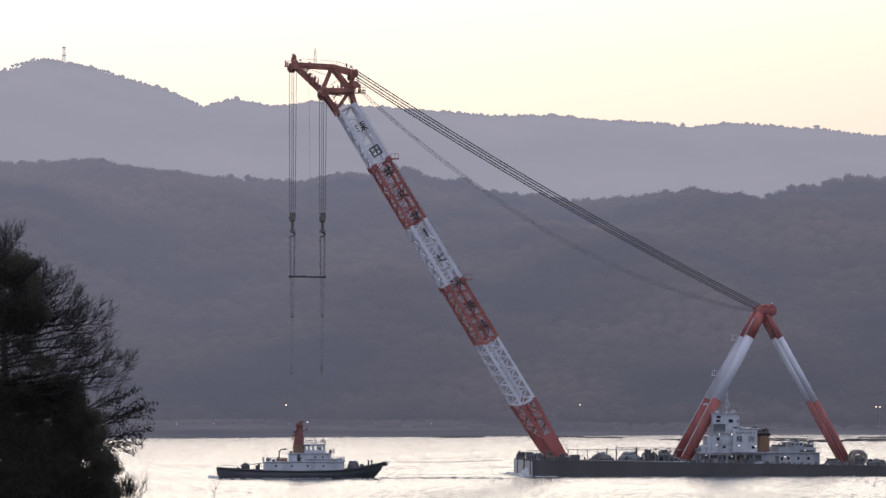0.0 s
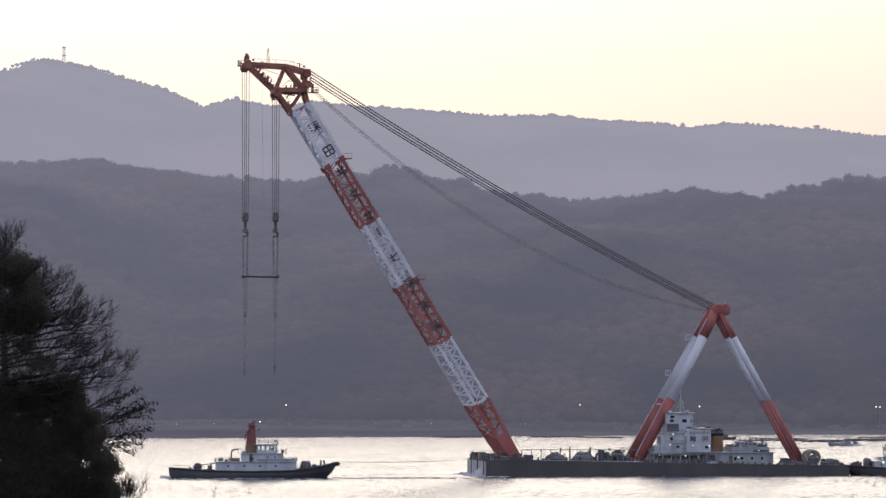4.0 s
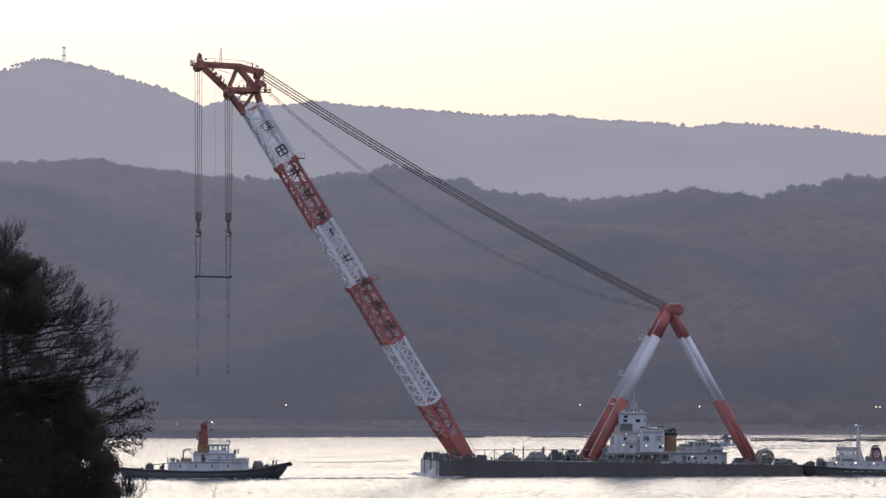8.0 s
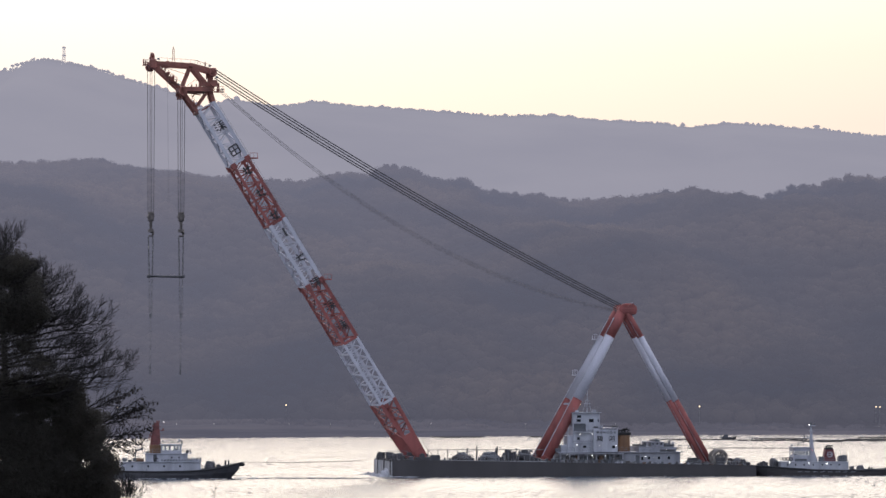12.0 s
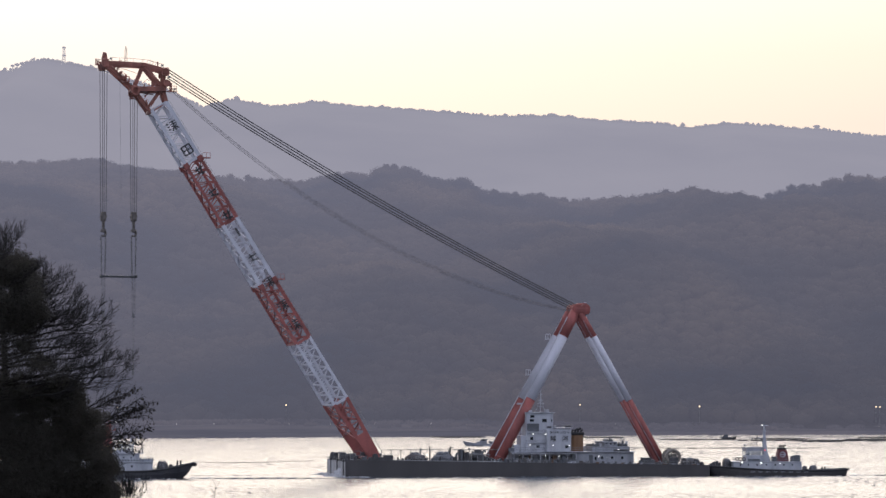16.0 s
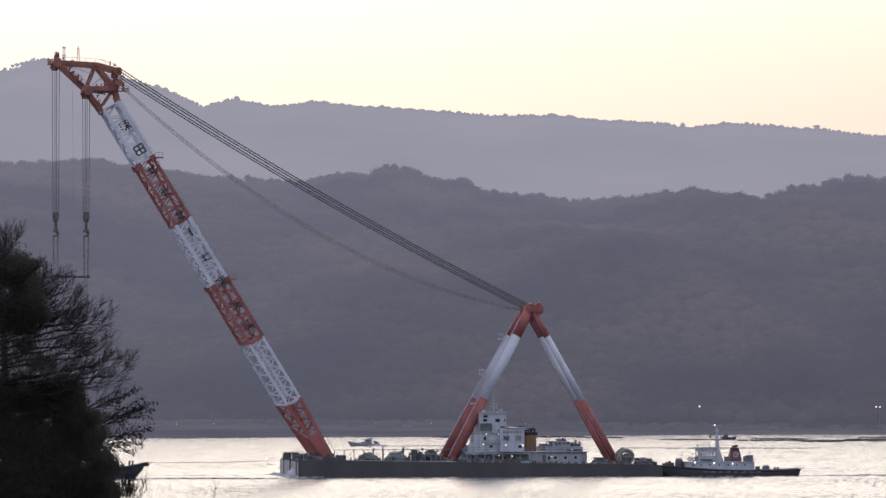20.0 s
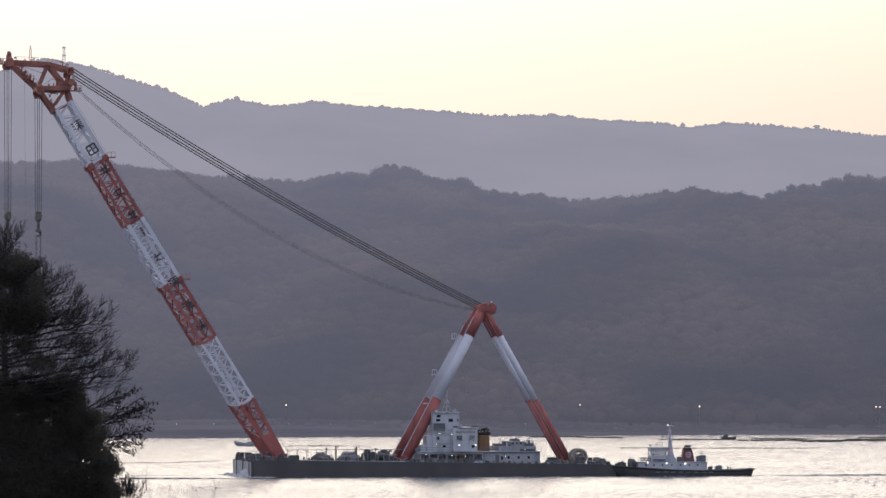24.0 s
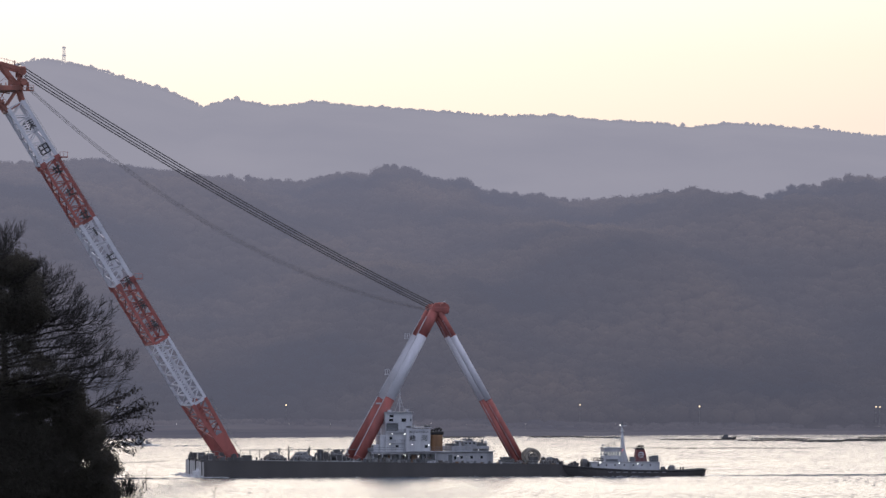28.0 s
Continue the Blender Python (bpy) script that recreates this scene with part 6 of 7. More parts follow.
def aft_tug():
    tug = thing("tug_boat", "black and white tug with maroon funnel at the barge's stern", "tug boat")
    bm = B()
    ship_hull(bm, [(0.0, 0.8, 2.25, 0.3, 1.4), (0.8, 2.2, 2.2, 1.2, 1.8), (3, 3.5, 2.05, 2.6, 3.2), (7, 4.2, 1.75, 3.9, 7), (14, 4.3, 1.3, 4.2, 14), (22, 4.3, 1.15, 4.2, 22), (28, 4.0, 1.2, 3.6, 28), (31.3, 3.2, 1.42, 2.6, 30.7), (32.1, 1.8, 1.52, 1.4, 31.4)])
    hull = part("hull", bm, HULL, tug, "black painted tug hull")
    part("deck_plating", one(box, 4, 30, -3.6, 3.6, 1.0, 1.12), DECK, tug)
    bm = B()
    pts = [(0.2, -1.0, 2.25), (0.9, -2.3, 2.2), (3, -3.6, 2.05), (7, -4.3, 1.75), (14, -4.4, 1.3), (22, -4.4, 1.15), (28, -4.1, 1.2), (31.5, -3.2, 1.42), (32.2, -1.5, 1.55)]
    tube(bm, pts, 0.2, 6)
    tube(bm, [(x, -y, z) for x, y, z in pts], 0.2, 6)
    part("rubbing_strake", bm, RUBBER, hull)
    for k in range(8):
        x = 9.6 + k * 1.7
        part("hull_stripe", one(box, x, x + 1.0, -4.62, -4.44, 0.92 - 0.01 * k, 1.03 - 0.01 * k), HOUSEWHITE, hull)
    low = part("main_house", one(box, 6.0, 21.3, -3.4, 3.4, 1.05, 3.1, 0.12), HOUSEWHITE, tug, "white lower deckhouse")
    part("boat_deck", one(box, 5.8, 21.5, -3.6, 3.6, 3.1, 3.22), HOUSEWHITE, low)
    bm = B()
    box(bm, 9.1, 13.1, -2.4, 2.4, 3.2, 4.55, 0.06)
    wheel = part("wheelhouse", bm, HOUSEWHITE, tug, "white wheelhouse with a band of windows")
    part("wheelhouse_roof", one(box, 8.8, 13.4, -2.7, 2.7, 6.2, 6.36), HOUSEWHITE, wheel)
    part("window_header", one(box, 9.1, 13.1, -2.4, 2.4, 5.4, 6.2, 0.03), HOUSEWHITE, wheel)
    for k in range(7):
        x = 9.1 + k * 0.62
        for y in (-2.4, 2.2):
            part("window_pillar", one(box, x, x + (0.2 if k < 6 else 0.28), y, y + 0.2, 4.55, 5.4), HOUSEWHITE, wheel)
            if k < 6:
                g = part("pane", one(box, x + 0.2, x + 0.62, y + 0.09, y + 0.1, 4.55, 5.4), CLEAR, wheel, "clear glass pane")
                g.visible_shadow = False
    part("helm_console", one(box, 9.6, 10.2, -1.0, 1.0, 4.55, 4.9, 0.04), GEAR, wheel)
    rail(wheel, [(8.6, -2.5, 6.36), (11.5, -2.5, 6.36)], 0.6)
    part("searchlight", one(tube, [(8.6, -1.8, 6.8), (9.0, -1.8, 6.8)], 0.25, 10), HOUSEWHITE, wheel)
    part("roof_gallows", one(tube, [(10.2, -1.5, 6.36), (10.3, -1.5, 7.3), (11.6, -1.5, 7.4), (11.7, -1.5, 6.4)], 0.08, 6), STEEL, wheel)
    bm = B()
    vs = []
    for z, x0, x1, w in ((3.2, 13.0, 14.9, 0.7), (5.2, 13.15, 14.25, 0.5), (8.0, 13.25, 13.85, 0.3), (11.2, 13.38, 13.66, 0.14)):
        vs.append([bm.verts.new(p) for p in ((x0, -w, z), (x1, -w, z), (x1, w, z), (x0, w, z))])
    for a, b in zip(vs, vs[1:]):
        for k in range(4):
            bm.faces.new((a[k], a[(k + 1) % 4], b[(k + 1) % 4], b[k]))
    bm.faces.new(vs[-1])
    mast = part("mast", bm, HOUSEWHITE, tug, "tall white tapering mast")
    for z, x0, x1 in ((8.3, 11.8, 13.6), (11.0, 12.8, 14.4), (7.6, 13.4, 14.4), (9.8, 13.1, 14.0)):
        part("mast_arm", one(box, x0, x1, -0.8, 0.8, z, z + 0.12), HOUSEWHITE, mast)
    for x, z, h in ((12.0, 8.4, 0.6), (14.2, 11.1, 0.45), (13.5, 11.2, 0.7), (13.0, 11.1, 0.25)):
        part("mast_fitting", one(box, x - 0.12, x + 0.12, -0.2, 0.2, z, z + h, 0.02), GEAR, mast)
    deck_lamp(mast, 12.9, -0.9, 11.25, 0.1)
    deck_lamp(mast, 13.2, -2.5, 5.7, 0.09, LAMPRED)
    bm = B()
    vs = []
    for z, x0, x1, w in ((3.2, 16.1, 18.9, 1.2), (5.4, 16.5, 18.5, 1.0), (6.1, 16.6, 18.2, 0.95)):
        vs.append([bm.verts.new(p) for p in ((x0, -w, z), (x1, -w, z), (x1, w, z), (x0, w, z))])
    for a, b in zip(vs, vs[1:]):
        for k in range(4):
            bm.faces.new((a[k], a[(k + 1) % 4], b[(k + 1) % 4], b[k]))
    bm.faces.new(vs[-1])
    fun = part("funnel", bm, MAROON, tug, "maroon funnel with a white mark")
    part("funnel_top", one(box, 16.55, 18.25, -1.02, 1.02, 5.75, 6.2, 0.1), SOOT, fun)
    for x in (16.95, 17.4, 17.85):
        part("exhaust_pipe", one(tube, [(x, 0, 6.1), (x, 0, 6.5), (x + 0.5, 0, 6.7)], 0.17, 8), SOOT, fun)
    bm = B()
    ring(bm, (17.5, -1.12, 4.7), 0.55, 0.11, "y", 18, 6)
    beam(bm, (17.1, -1.16, 4.7), (18.0, -1.16, 4.7), 0.12, 0.2)
    part("funnel_mark", bm, HOUSEWHITE, fun, "plain white shape")
    for x0, x1, z1 in ((19.2, 19.7, 4.4), (19.8, 21.2, 4.6), (14.9, 15.9, 4.3)):
        part("vent_box", one(box, x0, x1, -2.4, -1.0, 3.2, z1, 0.1), GEAR, low)
    part("vent_pipe", one(tube, [(20.5, -2, 3.2), (20.5, -2, 5.4)], 0.06, 5), STEEL, low)
    part("side_locker", one(box, 9.4, 12.0, -3.1, -2.5, 3.2, 3.8, 0.06), GEAR, low)
    rail(low, [(5.9, -3.5, 3.22), (8.6, -3.5, 3.22)], 0.9)
    rail(low, [(14.0, -3.5, 3.22), (21.4, -3.5, 3.22)], 0.8)
    for x in (6.8, 7.6, 8.3):
        part("life_ring", one(ring, (x, -3.6, 3.75), 0.34, 0.1, "y", 16, 6), RUBBER, low)
    for x in (7.4, 9.2, 11.1, 13.2, 15.2, 17.1, 19.0):
        pane(low, x, x + 0.34, 2.3, 2.64, -3.4, "porthole")
    for x, z in ((7.9, 3.0), (12.2, 2.85), (16.3, 2.75)):
        deck_lamp(low, x, -3.7, z, 0.12)
    bm = B()
    lump(bm, 4.1, 6.0, -1.5, 1.5, 1.9, 3.8, 8, 0.12)
    part("covered_winch", bm, DARKGEAR, tug, "bow winch under a dark canvas cover")
    for x, z in ((1.6, 2.8), (2.2, 3.1), (2.9, 3.3), (3.5, 3.0)):
        part("bow_fitting", one(box, x - 0.25, x + 0.25, -0.6, 0.6, 1.9, z, 0.06), DARKGEAR, tug)
    bm = B()
    lump(bm, 23.7, 25.5, -1.2, 1.2, 1.1, 2.3, 9)
    part("tow_winch", bm, CANVAS, tug)
    for x in (22.7, 26.4, 27.0):
        part("tow_bitt", one(tube, [(x, -1, 1.1), (x, -1, 2.0)], 0.2, 8), DARKGEAR, tug)
    tug.scale = (0.965, 0.965, 0.965)
    part("stern_locker", one(box, 22.0, 22.9, -1.4, -0.4, 1.4, 2.1, 0.05), GEAR, tug)
    return tug


def small_boat():
    boat = thing("fishing_boat", "small pale grey fishing boat with a low cabin", "boat")
    bm = B()
    ship_hull(bm, [(0.0, 0.15, 1.75, 0.05, 1.0), (1.2, 0.8, 1.45, 0.4, 1.6), (3.5, 1.3, 1.1, 1.1, 3.5), (7, 1.4, 0.85, 1.25, 7), (10.2, 1.25, 0.85, 1.15, 10.2)])
    part("hull", bm, SKIFFPAINT, boat)
    cab = part("cabin", one(box, 5.4, 7.6, -0.9, 0.9, 0.8, 2.2, 0.1), SKIFFPAINT, boat)
    part("cabin_roof", one(box, 5.2, 8.2, -1.0, 1.0, 2.2, 2.3), SKIFFPAINT, cab)
    part("windscreen", one(box, 5.9, 7.0, -0.94, -0.9, 1.75, 1.98), GLASS, cab)
    part("fore_cuddy", one(box, 4.2, 5.4, -0.8, 0.8, 0.9, 1.5, 0.1), SKIFFPAINT, boat)
    part("mast", one(tube, [(6.6, 0, 2.3), (6.6, 0, 3.4)], 0.05, 5), STEEL, cab)
    part("net_box", one(box, 8.4, 9.6, -0.8, 0.8, 0.8, 1.3, 0.05), GEAR, boat)
    part("stern_gallows", one(tube, [(9.5, -0.9, 0.8), (9.5, -0.9, 1.9), (9.5, 0.9, 1.9), (9.5, 0.9, 0.8)], 0.05, 5), STEEL, boat)
    part("boat_spray", one(lump, 6.5, 13.5, -1.9, -0.6, -0.1, 0.45, 5, 0.4), FOAM, boat, "white spray along the hull")
    part("roof_rack", one(tube, [(5.4, -0.8, 2.3), (5.4, -0.8, 2.75), (7.9, -0.8, 2.75), (7.9, -0.8, 2.3)], 0.05, 5), STEEL, cab)
    part("bow_rail", one(tube, [(0.5, -0.4, 1.6), (0.7, -0.5, 2.1), (3.4, -1.2, 1.7), (3.6, -1.2, 1.1)], 0.04, 5), STEEL, boat)
    part("fish_box", one(box, 8.0, 9.0, -1.0, -0.2, 1.2, 1.7, 0.04), SKIFFPAINT, boat)
    return boat


tug_lead, tug_aft, skiff = lead_tug(), aft_tug(), small_boat()

# tow line from the lead tug to the barge's bow
tow = thing("tow_line", "thin tow line between tug and barge", "rope")
rope("line", (0, 0, 3.25), (26.5, 6, 3.35), 0.25, 0.034, ROPETHIN, tow, n=16)
rope("line", (0, 0.6, 3.25), (26.5, 13, 3.3), 0.22, 0.034, ROPETHIN, tow, n=16)


# ---------- foam and wash that travel with the vessels ----------
def foam_patch(name, label, spots, seed):
    """Low ragged white water: many flat lumps."""
    rng = random.Random(seed)
    t = tagged(new(name), label, "foam")
    vs, fs, n = [], [], 0
    base = base_crowns(3, 1, seed, 0.4)
    for x0, x1, y0, y1, count, size, high in spots:
        for k in range(count):
            v, f = base[k % 3]
            w = size * rng.uniform(0.4, 1.2)
            c = np.array([rng.uniform(x0, x1), rng.uniform(y0, y1), 0.02])
            vs.append(c + v * np.array([w * 1.6, w, high * rng.uniform(0.3, 1.0)]))
            fs.append(f + n)
            n += len(v)
    ob = soup("white_water", np.concatenate(vs), np.concatenate(fs), FOAM, t, True)
    tagged(ob, kind="stuff")
    return t


def wash(name, label, ridges):
    """Long low swells raised by a passing hull: x0, x1, y at each end, height."""
    t = tagged(new(name), label, "wake")
    for x0, x1, ya, yb, h, w in ridges:
        bm = B()
        rows = []
        n = 40
        for k in range(n + 1):
            f = k / n
            x, y = x0 + (x1 - x0) * f, ya + (yb - ya) * f + 0.5 * math.sin(k * 0.8)
            hh = h * math.sin(math.pi * min(1, max(0, f))) ** 0.5 * (0.8 + 0.3 * math.sin(k * 1.7))
            rows.append([bm.verts.new((x, y + w * (j / 6 - 0.5), -0.08 + (hh + 0.08) * math.sin(math.pi * j / 6))) for j in range(7)])
        for a, b in zip(rows, rows[1:]):
            for j in range(6):
                bm.faces.new((a[j], b[j], b[j + 1], a[j + 1]))
        part("swell", bm, WATER, t, smooth=True)
    return t


bow_foam = foam_patch("bow_foam", "white foam pushed up by the barge's bow", ((-1.9, -1.1, -17, -13, 34, 0.3, 2.3), (-2.2, -0.2, -16.5, 16, 90, 0.5, 0.55), (-3.6, -1, -17.5, 14, 34, 0.4, 0.2), (-0.5, 5, -17.6, -16.9, 26, 0.35, 0.22), (5, 76, -17.3, -16.8, 26, 0.2, 0.07)), 61)
tug_foam = foam_patch("tug_foam", "white foam at the tug's waterline", ((-1.5, 0.6, -2.4, 2.4, 40, 0.4, 0.6), (1, 33, -5.1, -4.75, 60, 0.3, 0.14), (34, 38, -1.5, 1.5, 16, 0.35, 0.2)), 62)
aft_foam = foam_patch("stern_foam", "white wash behind the aft tug", ((30.5, 44, -2.5, 2.5, 60, 0.5, 0.14), (2, 30, -4.5, -4.2, 40, 0.3, 0.1)), 63)
lead_wash = wash("wake", "thin low swell trailing from the tug", ((33, 66, -4.5, -8.0, 0.3, 0.8), (35, 60, 3, 6, 0.14, 1.4)))
skiff_wash = wash("wake", "thin low swell trailing the small boat", ((11, 44, -1.0, -2.0, 0.35, 0.9), (12, 36, 1.0, 4.0, 0.25, 1.6)))
bow_wash = wash("wake", "low smooth swells spreading before the barge's bow", ((-46, -1, -15, -12, 0.15, 2.4), (-58, -2, -24, -19, 0.12, 2.0), (-40, -2, 2, 8, 0.2, 2.2), (6, 90, -22, -30, 0.14, 2.0)))
aft_wash = wash("wake", "low smooth swells trailing the aft tug", ((30, 96, -2, -5, 0.3, 0.8), (31, 100, 1.5, 3, 0.28, 0.8), (28, 90, -8, -20, 0.16, 2.0)))


# ---------- moored rafts, work boat and lamps by the far shore ----------
def rafts():
    rng = random.Random(8)
    made = {}
    for px, wpx, py in ((1233, 125, 779.4), (1367, 118, 780.8), (1380, 96, 778.0), (1500, 128, 781.0), (1548, 100, 779.0), (1550, 60, 775.8), (1452, 60, 782.6), (985, 90, 774.4), (810, 84, 775.0), (1660, 110, 780.0), (1060, 70, 775.4)):
        d = 155720 / (py - 676.3)
        x, w = (px - 784) / 7786 * d, wpx / 7786 * d
        raft = tagged(new("oyster_raft"), "low dark timber oyster raft floating offshore", "raft", "moored rafts")
        raft.matrix_world = pose(x, d, 0)
        n = max(3, int(w / 4))
        for k in range(5):
            part("pole", one(tube, [(-w / 2, k * 2.0 - 4, 0.22), (w / 2, k * 2.0 - 4, 0.22)], 0.2, 6), BAMBOO, raft)
        for k in range(n + 1):
            xx = -w / 2 + w * k / n
            part("cross_pole", one(tube, [(xx, -4.6, 0.42), (xx, 4.6, 0.42)], 0.1, 5), BAMBOO, raft)
            part("float", one(tube, [(xx - 0.8, -3.6 + rng.uniform(0, 1), 0.1), (xx + 1.4, -3.6, 0.1)], 0.28, 8), BAMBOO, raft)


def float_line():
    """Small dark floats strung on a rope, in uneven runs."""
    line = tagged(new("float_line"), "string of small dark floats on a mooring rope", "float line")
    d = 1323.0
    line.matrix_world = pose(0, d, 0)
    x0, x1 = (1098 - 784) / 7786 * d, (1452 - 784) / 7786 * d
    pts = [(x0 + (x1 - x0) * k / 60, 2.0 * math.sin(k * 0.23) + 0.5 * math.sin(k * 0.9), 0.1 + 0.04 * math.sin(k * 1.3)) for k in range(61)]
    part("rope", one(tube, pts, 0.12, 5), BAMBOO, line)
    rng = random.Random(19)
    x = x0
    while x < x1:
        k = (x - x0) / (x1 - x0) * 60
        part("float", one(tube, [(x, 2.0 * math.sin(k * 0.23), 0.12), (x + rng.uniform(0.7, 1.6), 2.0 * math.sin(k * 0.23), 0.12)], rng.uniform(0.16, 0.24), 8), BAMBOO, line)
        x += rng.uniform(1.8, 3.2) if rng.random() < 0.85 else 5.0


def work_boat():
    b = thing("work_boat", "dark moored work boat beside the rafts", "boat")
    b.matrix_world = pose((1276 - 784) / 7786 * 1536, 1536, 0)
    bm = B()
    ship_hull(bm, [(0, 1.2, 0.9, 1.1, 0), (3, 1.4, 0.8, 1.3, 3), (4.5, 0.9, 0.95, 0.6, 4.3), (5.4, 0.1, 1.1, 0.05, 5.0)])
    part("hull", bm, DARKGEAR, b)
    part("cabin", one(box, 0.8, 2.4, -0.7, 0.7, 0.8, 1.7, 0.06), GEAR, b)
    part("frame", one(tube, [(-3.6, 0, 0.5), (-3.6, 0, 1.9), (0, 0, 1.5)], 0.08, 5), DARKGEAR, b)


def shore_lamps():
    for px, py in ((506.5, 717.5), (1026, 716.5), (1237.5, 719.5), (1549.5, 720), (1556.5, 720.5), (210, 721)):
        d = 1662 if px < 1000 else 1692
        x, z = (px - 784) / 7786 * d, 20 - (py - 676.3) / 7786 * d
        lamp = tagged(new("street_lamp"), "tall street lamp lit on the far shore road", "street lamp", "shore road lamps")
        lamp.matrix_world = pose(x, d, 3.0)
        part("pole", one(tube, [(0, 0, 0), (0, 0, z - 3.1)], 0.11, 6, 0.07), STEEL, lamp)
        part("arm", one(tube, [(0, 0, z - 3.1), (0, -0.7, z - 3.0)], 0.06, 5), STEEL, lamp)
        bm = B()
        bmesh.ops.create_icosphere(bm, subdivisions=2, radius=0.17, matrix=Matrix.Translation((0, -0.9, z - 3.0)))
        part("lantern", bm, LAMPWARM, lamp, "glowing warm lantern")
    for px, py in ((313, 751.5), (379, 751), (512, 751), (585, 751), (664, 750.5), (763, 750.5), (826, 751), (1088, 751), (1216, 753), (1269, 754), (1555, 755), (930, 751)):
        d = 1638 if px < 1000 else 1690
        x, z = (px - 784) / 7786 * d, 20 - (py - 676.3) / 7786 * d
        lamp = tagged(new("path_lamp"), "small dim lamp on the far shore path", "lamp", "shore path lamps")
        lamp.matrix_world = pose(x, d, 2.0)
        part("post", one(tube, [(0, 0, -0.3), (0, 0, z - 2.1)], 0.07, 5), STEEL, lamp)
        bm = B()
        bmesh.ops.create_icosphere(bm, subdivisions=1, radius=0.13, matrix=Matrix.Translation((0, -0.1, z - 1.9)))
        part("lantern", bm, LAMPFAINT, lamp)
    # sea wall and a few sheds behind it
    bm = B()
    rows = []
    for k in range(61):
        x = -240 + k * 8
        y, top = SHORE_Y + 14 + float(shore_shift(x)), 2.2 + 0.12 * math.sin(k * 2.2)
        rows.append([bm.verts.new(p) for p in ((x, y, -1), (x, y, top), (x, y + 0.8, top), (x, y + 0.8, -1))])
    for a, b in zip(rows, rows[1:]):
        for i in range(4):
            bm.faces.new((a[i], b[i], b[(i + 1) % 4], a[(i + 1) % 4]))
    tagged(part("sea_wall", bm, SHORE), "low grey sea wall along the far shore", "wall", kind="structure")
    hut = tagged(new("shore_hut"), "small pale concrete hut on the far shore", "hut")
    hut.matrix_world = pose((470 - 784) / 7786 * 1680, 1680, 2.5)
    part("wall", one(box, -1.4, 1.4, -1.2, 1.2, -0.5, 2.0, 0.04), CONCRETE, hut)
    part("roof", one(box, -1.6, 1.6, -1.4, 1.4, 2.0, 2.2, 0.03), CONCRETE, hut)


def radio_tower():
    """Lattice tower on the far ridge, in the ridge's glowing haze colour."""
    x, y, z = plane_at(112, 112, 4490)
    t = tagged(new("radio_tower"), "distant lattice radio tower on the ridge", "tower")
    t.matrix_world = pose(x, y, z)
    bm = B()
    for sx in (-1, 1):
        for sy in (-1, 1):
            tube(bm, [(1.5 * sx, 1.5 * sy, -2), (0.9 * sx, 0.9 * sy, 16)], 0.22, 5)
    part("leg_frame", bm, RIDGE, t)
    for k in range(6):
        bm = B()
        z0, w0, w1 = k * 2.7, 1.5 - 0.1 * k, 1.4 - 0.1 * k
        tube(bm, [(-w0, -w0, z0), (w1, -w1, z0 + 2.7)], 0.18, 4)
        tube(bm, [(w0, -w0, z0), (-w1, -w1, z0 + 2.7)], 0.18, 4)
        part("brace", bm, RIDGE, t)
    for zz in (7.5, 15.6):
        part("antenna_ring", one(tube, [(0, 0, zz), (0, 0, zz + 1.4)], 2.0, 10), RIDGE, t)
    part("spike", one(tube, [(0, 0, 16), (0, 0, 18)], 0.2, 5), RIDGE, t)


rafts()
float_line()
work_boat()
shore_lamps()
radio_tower()

# ---------- trees on the slope before the camera ----------
def spot(px, py, d):
    return Vector(plane_at(px, py, d))


def leaves(name, places, size, mat, parent, seed, slim=0.5, droop=0.0):
    """Folded leaves at the places, all in one mesh."""
    rng = np.random.default_rng(seed)
    P = np.asarray(places, float)
    n = len(P)
    a = rng.normal(size=(n, 3))
    a[:, 2] -= droop
    a /= np.linalg.norm(a, axis=1)[:, None]
    b = np.cross(a, rng.normal(size=(n, 3)))
    b /= np.linalg.norm(b, axis=1)[:, None]
    c = np.cross(a, b)
    s = size * rng.uniform(0.6, 1.25, n)[:, None]
    tip, mid = P + a * s, P + a * s * 0.5
    left, right = mid + b * s * slim * 0.5 + c * s * 0.08, mid - b * s * slim * 0.5 + c * s * 0.08
    v = np.stack([P, left, tip, right], 1).reshape(-1, 3)
    i = np.arange(n)[:, None] * 4
    f = np.concatenate([i + np.array([[0, 1, 2]]), i + np.array([[0, 2, 3]])])
    return soup(name, v, f, mat, parent)


def tree_frame(name, label, base, bm):
    t = tagged(new(name), label, "tree")
    part("trunk", bm, BARK, t)
    return t


D = 55.0


def root(px, d=D):
    x = (px - 784) / 7786 * d
    return Vector((x, d, float(near_ground(np.float64(x), np.float64(d))) - 0.3))


